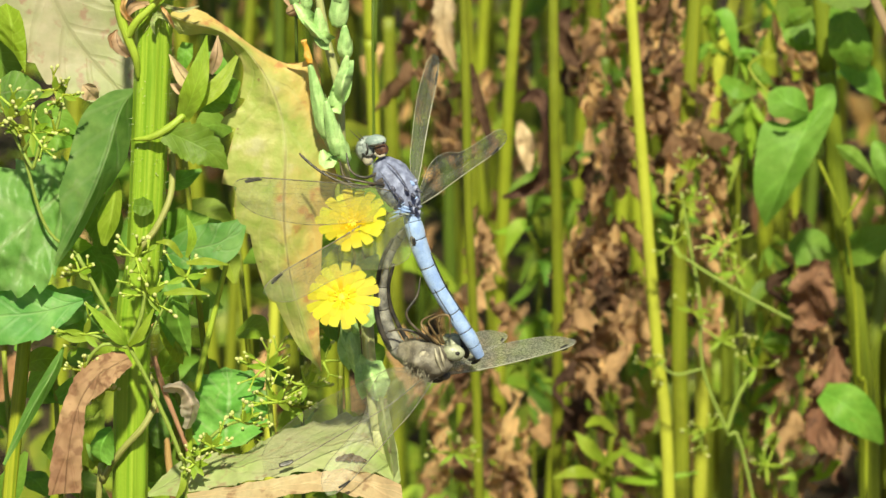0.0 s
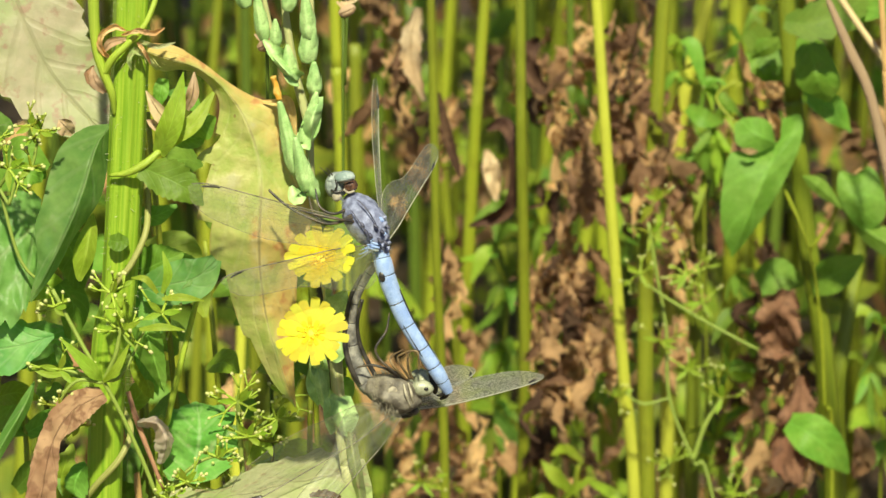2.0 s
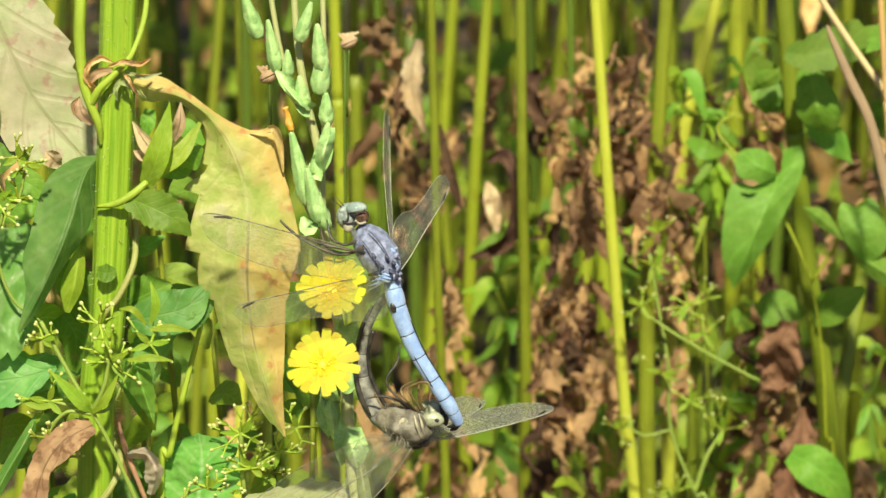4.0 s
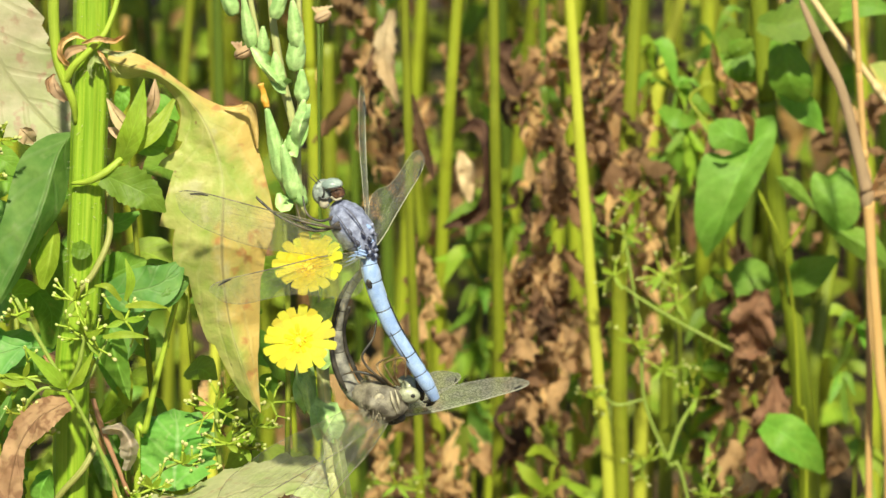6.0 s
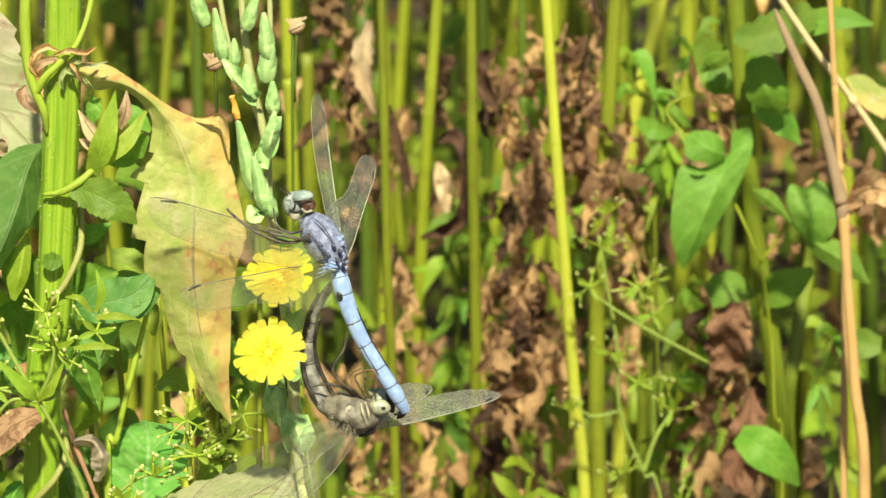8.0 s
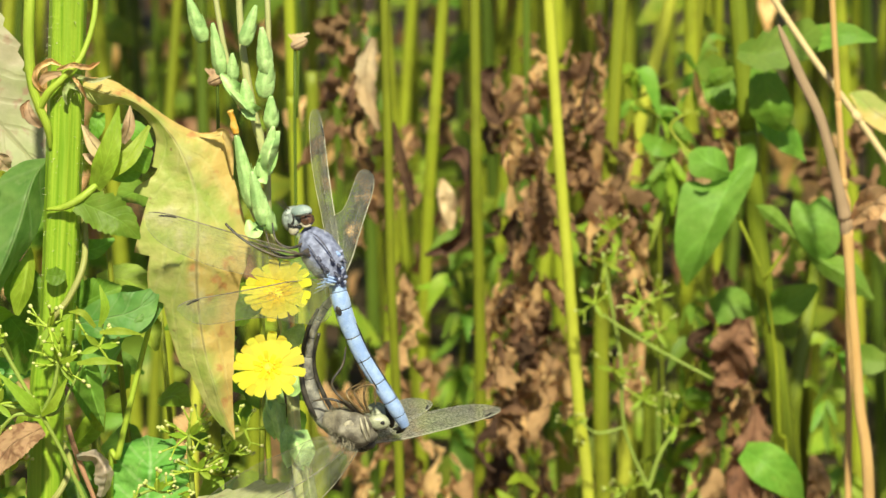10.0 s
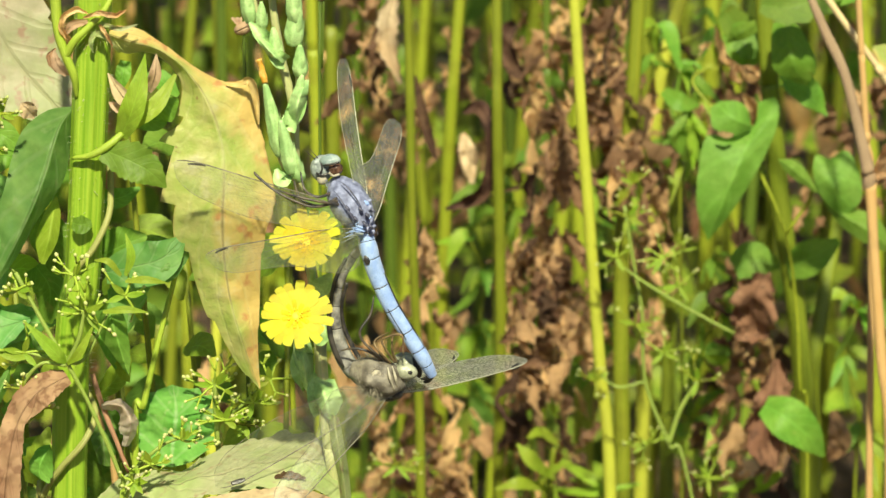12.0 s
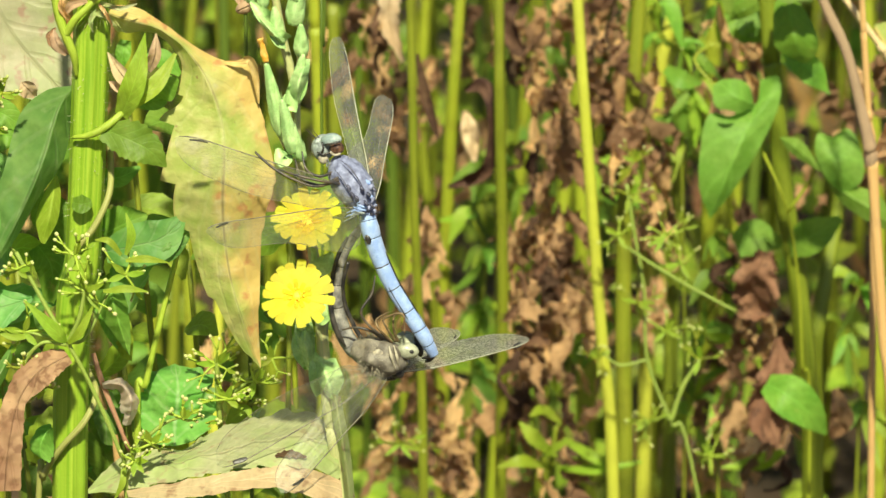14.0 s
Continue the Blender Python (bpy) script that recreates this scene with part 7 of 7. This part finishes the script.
for _ in range(320):
    a, s = fz.uniform(0, 6.28), fz.random()
    p = Vector(mixed((-0.02638, -0.004, 0.41503), (-0.02052, -0.007, 0.40646), s)) + Vector((math.sin(a) * 0.8, -abs(math.cos(a)), math.sin(a) * -0.6)) * 0.0039 * (0.62 + 0.42 * math.sin(3.14 * s))
    d = Vector((math.sin(a) * 0.8, -abs(math.cos(a)) - 0.1, fz.uniform(-0.8, 0.2))).normalized()
    fuzz.append(tube([p, p + d * 0.0004, p + d * fz.uniform(0.0007, 0.0013)], [0.00004, 0.00003, 0.00001], 3, 2))
tagged(part("fur", join(*fuzz), MAUVE, th), kind="stuff")
for k in range(9):
    a = Vector((-0.02204, -0.0105, 0.40594)) + Vector((0.00025 * k, 0, 0.0006 * (k % 3)))
    part("wing_root", tube([a, a + Vector((-0.0012 - 0.0001 * k, -0.0006, 0.0002 * (k - 4))), a + Vector((-0.003 + 0.0002 * k, -0.001, 0.0004 * (k - 4)))], [0.0003, 0.00018, 0.00006], 6, 6), BLUE if k % 3 else FACE, th)
head = part("head", ball((-0.02919, -0.003, 0.418), (0.00247, 0.00247, 0.00282), 16, 12, (-0.8, -0.3, 0.2)), FACE, male, "pale grey-green face")
part("eye", ball((-0.02749, -0.0045, 0.41993), (0.00223, 0.002, 0.00141), 16, 12, (1, -0.2, 0.1)), EYE_TEAL, head, "teal compound eye")
part("eye", ball((-0.02631, -0.0055, 0.4185), (0.00153, 0.00141, 0.00141), 16, 12, (1, 0, 0)), EYE_BROWN, head, "dark brown compound eye")
part("brow", ball((-0.03028, -0.0044, 0.41942), (0.0007, 0.00059, 0.0007), 12, 8), FACE, head)
part("eye_seam", tube([(-0.02861, -0.0058, 0.41929), (-0.02728, -0.0072, 0.41975), (-0.02554, -0.0072, 0.42023)], [0.00023] * 3, 6, 10), DARK, head)
part("eye_rim", tube([(-0.02766, -0.0066, 0.41794), (-0.02674, -0.0066, 0.41722), (-0.02546, -0.0066, 0.41758)], [0.00029] * 3, 6, 10), CREAM, head)
part("cheek_line", tube([(-0.02931, -0.0056, 0.41971), (-0.02907, -0.006, 0.41862), (-0.02955, -0.0058, 0.41737)], [0.00018] * 3, 6, 8), DARK, head)
part("jaw", ball((-0.02912, -0.005, 0.4161), (0.00106, 0.00082, 0.00117), 12, 8), CREAM, head)
part("mouth_line", tube([(-0.03025, -0.0055, 0.41754), (-0.02908, -0.006, 0.41719), (-0.0277, -0.0056, 0.41757)], [0.00023] * 3, 6, 8), DARK, head)
for dx in (0, 7):
    part("feeler", tube([Vector((-0.03053, -0.004, 0.42003)) + Vector((dx * 0.000117, 0, 0)), Vector((-0.03157, -0.004, 0.42099)) + Vector((dx * 0.00014, 0, 0)), Vector((-0.03272, -0.004, 0.4217)) + Vector((dx * 0.00018, 0, 0.0004))], [0.00012, 0.0001, 0.00004], 5, 6), LEG, head)
abdomen(male, [(-0.02052, -0.007, 0.40646), (-0.01958, -0.008, 0.4024), (-0.01797, -0.008, 0.39686), (-0.01519, -0.008, 0.39034), (-0.01157, -0.008, 0.38427), (-0.0083, -0.008, 0.37879), (-0.00631, -0.007, 0.3747)],
        [0.00153, 0.00188, 0.00176, 0.00164, 0.00164, 0.00153, 0.00106], (0, 0.12, 0.24, 0.40, 0.53, 0.66, 0.78, 0.89, 1.0), (BLUE,), DARK)
part("dark_patch", ball((-0.01978, -0.0096, 0.40019), (0.00117, 0.00047, 0.0007), 10, 6, (0.3, 0, -1)), DARK, male)
part("side_line", tube([(-0.01862, -0.0096, 0.39827), (-0.01609, -0.0094, 0.39098), (-0.01272, -0.0094, 0.3848), (-0.00934, -0.0092, 0.37927)], [0.00015] * 4, 5, 24), DARK, male)
part("side_line", tube([(-0.01633, -0.0085, 0.39725), (-0.01354, -0.0085, 0.39085), (-0.01005, -0.0085, 0.38479), (-0.00701, -0.0083, 0.37925)], [0.00016] * 4, 5, 24), DARK, male)
part("clasper", tube([(-0.00666, -0.007, 0.37543), (-0.00748, -0.007, 0.3742), (-0.00867, -0.006, 0.37365)], [0.00059, 0.00047, 0.00023], 8, 8), DARK, male)
part("clasper", tube([(-0.00633, -0.005, 0.37433), (-0.00704, -0.004, 0.37279), (-0.00822, -0.004, 0.37229)], [0.00059, 0.00047, 0.00023], 8, 8), DARK, male)
legs(male, (
    [(-0.0253, -0.009, 0.4127), (-0.03027, -0.012, 0.41202), (-0.03486, -0.012, 0.41343), (-0.03904, -0.011, 0.41554), (-0.04229, -0.01, 0.41813), (-0.04274, -0.01, 0.41884)], [(-0.02575, -0.009, 0.41318), (-0.02939, -0.011, 0.41201), (-0.03334, -0.01, 0.41317), (-0.03483, -0.007, 0.41646)],
    [(-0.02675, -0.007, 0.41386), (-0.02968, -0.009, 0.4134), (-0.03249, -0.008, 0.41457), (-0.03348, -0.006, 0.41789)], [(-0.02507, -0.009, 0.41175), (-0.02853, -0.012, 0.41298), (-0.03371, -0.012, 0.41415), (-0.03817, -0.01, 0.41505)],
), 0.00027)

female = thing("dragonfly", RIGHT_FOOT, "olive-brown female dragonfly looped under her mate", "dragonfly", "mating dragonflies")
ft = part("thorax", tube([(-0.02312, -0.003, 0.37415), (-0.02143, -0.004, 0.37446), (-0.01905, -0.005, 0.37429), (-0.01646, -0.005, 0.37331), (-0.01436, -0.004, 0.37301), (-0.01343, -0.003, 0.3732)], [0.00164, 0.00282, 0.00376, 0.00399, 0.00317, 0.00141], 32, 40, 5, 0.07, lump=0.14), OLIVE, female, "furry olive-brown thorax")
for pts in ([(-0.01558, -0.0088, 0.37699), (-0.01511, -0.0094, 0.37498), (-0.01419, -0.0084, 0.37173)], [(-0.01466, -0.0080, 0.37700), (-0.01395, -0.0088, 0.37468), (-0.01362, -0.0078, 0.37204)]):
    part("pale_stripe", tube(pts, [0.00012, 0.00032, 0.00012], 8, 14), CREAM, ft)
part("dark_patch", ball((-0.01426, -0.0050, 0.37042), (0.0019, 0.0014, 0.0014), 14, 10, (1, 0, -0.5)), DARK, ft)
part("tan_patch", ball((-0.01795, -0.0080, 0.37478), (0.0016, 0.0006, 0.0014), 14, 10, (1, 0, 0.6)), CREAM, ft, "tan flank patch")
part("wing_base", ball((-0.01625, -0.004, 0.3693), (0.00258, 0.00164, 0.00117), 12, 8, (1, 0, -0.15)), DARK, ft)
fur = []
fr = random.Random(4)
for _ in range(900):
    a, s = fr.uniform(0, 6.28), fr.random()
    p = Vector(mixed((-0.02214, -0.004, 0.37446), (-0.01436, -0.004, 0.37301), s)) + Vector((0, -abs(math.cos(a)), math.sin(a))) * 0.0042 * (0.60 + 0.42 * math.sin(3.14 * s))
    d = Vector((fr.uniform(-0.6, 0.2), -abs(math.cos(a)) - 0.2, math.sin(a))).normalized()
    fur.append(tube([p, p + d * 0.0005, p + d * fr.uniform(0.0008, 0.0017)], [0.00005, 0.00004, 0.00001], 3, 2))
tagged(part("fur", join(*fur), CREAM, ft), kind="stuff")
fh = part("head", ball((-0.01178, -0.003, 0.37543), (0.00176, 0.00258, 0.00258), 16, 12, (1, 0, 0)), EYE_OLIVE, female, "olive head")
part("eye", ball((-0.01173, -0.006, 0.37523), (0.00235, 0.00153, 0.00176), 16, 12, (1, 0, -0.1)), EYE_OLIVE, fh, "pale olive compound eye")
part("eye", ball((-0.01228, -0.001, 0.37655), (0.00211, 0.00164, 0.00141), 16, 12, (1, 0, 0)), EYE_OLIVE, fh, "pale olive compound eye")
part("pupil", ball((-0.01095, -0.0074, 0.37545), (0.0005, 0.0003, 0.0004), 10, 6), DARK, fh)
part("neck_plate", ball((-0.00953, -0.003, 0.37544), (0.00094, 0.00141, 0.00258), 12, 8, (1, 0, 0.2)), DARK, fh)
abdomen(female, [(-0.02241, -0.003, 0.37416), (-0.02405, -0.003, 0.37612), (-0.02568, -0.003, 0.37956), (-0.0266, -0.003, 0.38423), (-0.02657, -0.003, 0.38912), (-0.02548, -0.003, 0.394), (-0.02347, -0.003, 0.39826), (-0.02085, -0.004, 0.40181)],
        [0.002, 0.0019, 0.0018, 0.00145, 0.0011, 0.00095, 0.00095, 0.0008], (0, 0.13, 0.27, 0.42, 0.56, 0.68, 0.8, 0.9, 1.0), (DUSKY,), DARK)
part("dark_band", tube([(-0.02472, -0.0042, 0.37575), (-0.02681, -0.0046, 0.37955), (-0.02785, -0.0042, 0.38457), (-0.02759, -0.004, 0.3894), (-0.02639, -0.0038, 0.39471), (-0.02427, -0.0036, 0.39903)], [0.0006, 0.00062, 0.00055, 0.00048, 0.00043, 0.00035], 8, 30), DARK, female)
part("dark_band", tube([(-0.0212, -0.0036, 0.37656), (-0.02319, -0.0036, 0.38024), (-0.02482, -0.0034, 0.38435), (-0.02527, -0.0034, 0.38875), (-0.02418, -0.0034, 0.39363)], [0.0005, 0.0005, 0.00045, 0.0004, 0.0004], 8, 30), DARK, female)
legs(female, ([(-0.01549, -0.006, 0.37731), (-0.01846, -0.009, 0.3804), (-0.02079, -0.009, 0.38283), (-0.02125, -0.009, 0.38502), (-0.01916, -0.008, 0.38814), (-0.01847, -0.007, 0.39174)], [(-0.01666, -0.006, 0.3773), (-0.01896, -0.008, 0.37985), (-0.02223, -0.008, 0.38082), (-0.02531, -0.007, 0.38002)]), 0.00028)
legs(female, ([(-0.01431, -0.006, 0.37731), (-0.01612, -0.009, 0.38114), (-0.01658, -0.009, 0.38309), (-0.01283, -0.01, 0.38437), (-0.01236, -0.01, 0.38023)], [(-0.01386, -0.005, 0.37701), (-0.01476, -0.007, 0.38055), (-0.01428, -0.007, 0.38348), (-0.01172, -0.006, 0.38369)], [(-0.01502, -0.006, 0.37706), (-0.01752, -0.009, 0.38065), (-0.01824, -0.008, 0.38254), (-0.01547, -0.006, 0.38367)]), 0.00024, LEG_BROWN)
W = {}
W["lf"] = wing(male, "fore_wing", 0.0385, False, WING, "clear near fore wing", spot=0.7)
W["lh"] = wing(male, "hind_wing", 0.0355, True, WING, "clear near hind wing", spot=0.6)
W["rf"] = wing(male, "fore_wing", 0.0360, False, WING_SHEEN, "far fore wing, sun sheen put into its colour", VEIN_PALE)
W["rh"] = wing(male, "hind_wing", 0.0330, True, WING_SHEEN, "far hind wing, sun sheen put into its colour", VEIN_PALE)
W["fl"] = wing(female, "fore_wing", 0.0375, False, WING_DROOP, "clear drooping fore wing", spot=0.5)
W["fh"] = wing(female, "hind_wing", 0.0330, True, WING_DROOP, "clear drooping hind wing", spot=0.5)
W["fr"] = wing(female, "fore_wing", 0.0390, False, WING_SHEEN_DENSE, "far fore wing, sun sheen put into its colour", VEIN_PALE)
W["fq"] = wing(female, "hind_wing", 0.0350, True, WING_SHEEN_DENSE, "far hind wing, sun sheen put into its colour", VEIN_PALE)


# ---- what moves ----
def wing_pose(root, tip, lead):
    """A wing's pose in its insect's space, from its root and tip (world metres at rest) and the way its leading edge looks."""
    o = Vector(RIGHT_FOOT)
    x = (Vector(tip) - Vector(root)).normalized()
    z = x.cross(Vector(lead)).normalized()
    y = z.cross(x)
    return Matrix.Translation(Vector(root) - o) @ Matrix((x, y, z)).transposed().to_4x4()


def motions():
    sway_left = ((0.0, 0.221), (0.5, 0.405), (1.0, 0.125), (1.5, 0.581), (2.0, 0.350), (2.5, 0.261), (2.7, 0.131), (4.8, -0.086), (5.0, -0.047), (5.5, -0.038), (6.0, -0.090), (6.5, -0.079), (7.0, 0.004), (7.5, 0.017), (8.0, -0.079), (10.5, 0.014), (11.0, 0.048), (11.5, 0.015), (12.0, -0.043), (12.5, -0.047), (13.0, 0.017), (13.5, 0.006), (14.0, -0.089))
    sway_right = ((0.0, -0.145), (0.5, -0.166), (1.0, -0.116), (1.5, -0.254), (2.0, -0.202), (2.5, -0.173), (2.7, -0.051), (4.8, 0.056), (5.0, 0.011), (5.5, -0.031), (6.0, 0.069), (6.5, 0.039), (7.0, -0.014), (7.5, -0.003), (8.0, 0.070), (10.5, -0.023), (11.0, -0.012), (11.5, 0.014), (12.0, 0.033), (12.5, 0.024), (13.0, 0.011), (13.5, 0.015), (14.0, 0.020))
    for ob in (weed_l, vine_l, straw_l):
        walk(ob, [(t, Matrix.Translation(LEFT_FOOT) @ pose(0, 0, 0, 0, a, 0)) for t, a in sway_left])
    for ob in (lettuce, male, female):
        walk(ob, [(t, Matrix.Translation(RIGHT_FOOT) @ pose(0, 0, 0, 0, a, 0)) for t, a in sway_right])
    # the male flicks his wings forward twice, then lets them sink; the female keeps hers still
    far = ((0.0, 0.0), (1.9, 0.03), (2.0, 0.57), (5.0, 0.57), (7.9, 0.58), (8.0, 0.85), (11.0, 0.86), (12.5, 0.88), (14.0, 1.0))
    near = ((0.0, 0.0), (1.9, 0.03), (2.0, 0.76), (5.0, 0.76), (7.9, 0.73), (8.0, 0.88), (11.0, 0.89), (12.5, 0.91), (14.0, 1.0))
    for key, ease, root, tip0, tip1, lead0, lead1, lead2 in (
        ("lf", near, (-0.02274, -0.01, 0.40963), (-0.05352, -0.029, 0.41664), (-0.05824, -0.013, 0.422), (0.0, 0.45, 0.9), (0.1, 0.62, 0.75), (0.1, 0.7, 0.65)),
        ("lh", near, (-0.02203, -0.011, 0.40678), (-0.04735, -0.029, 0.39567), (-0.05494, -0.033, 0.40746), (-0.5, 0.5, 0.75), (0.0, 0.8, 0.55), (0.0, 0.8, 0.55)),
        ("rf", far, (-0.0196, -0.006, 0.40932), (-0.01492, 0.022, 0.43235), (-0.02608, 0.015, 0.43661), (0.28, 0.95, -0.2), (0.12, 0.8, -0.5), (0.45, 0.87, -0.2)),
        ("rh", far, (-0.01915, -0.006, 0.40692), (-1e-05, 0.021, 0.41483), (-0.01595, 0.021, 0.42118), (0.15, 0.6, -0.62), (0.3, 0.5, -0.8), (0.6, 0.35, -0.7)),
    ):
        rows = []
        for t, s in ease:
            lead = mixed(lead0, lead1, s / 0.6) if s < 0.6 else mixed(lead1, lead2, (s - 0.6) / 0.4)
            rows.append((t, wing_pose(root, mixed(tip0, tip1, s), lead)))
        walk(W[key], rows)
    for key, root, tip, lead in (
        ("fl", (-0.01904, -0.006, 0.36991), (-0.05117, -0.014, 0.35263), (0.4, 0.15, -0.85)), ("fh", (-0.01666, -0.007, 0.36974), (-0.03708, -0.022, 0.35001), (0.8, -0.3, -0.5)),
        ("fr", (-0.01369, -0.002, 0.3698), (0.01352, 0.025, 0.36882), (0.42, -0.9, -0.12)), ("fq", (-0.01446, 0.001, 0.36998), (-0.00268, 0.03, 0.36829), (0.45, -0.9, -0.14)),
    ):
        rest = wing_pose(root, tip, lead)
        walk(W[key], [(0.0, rest), (14.0, rest)])


motions()
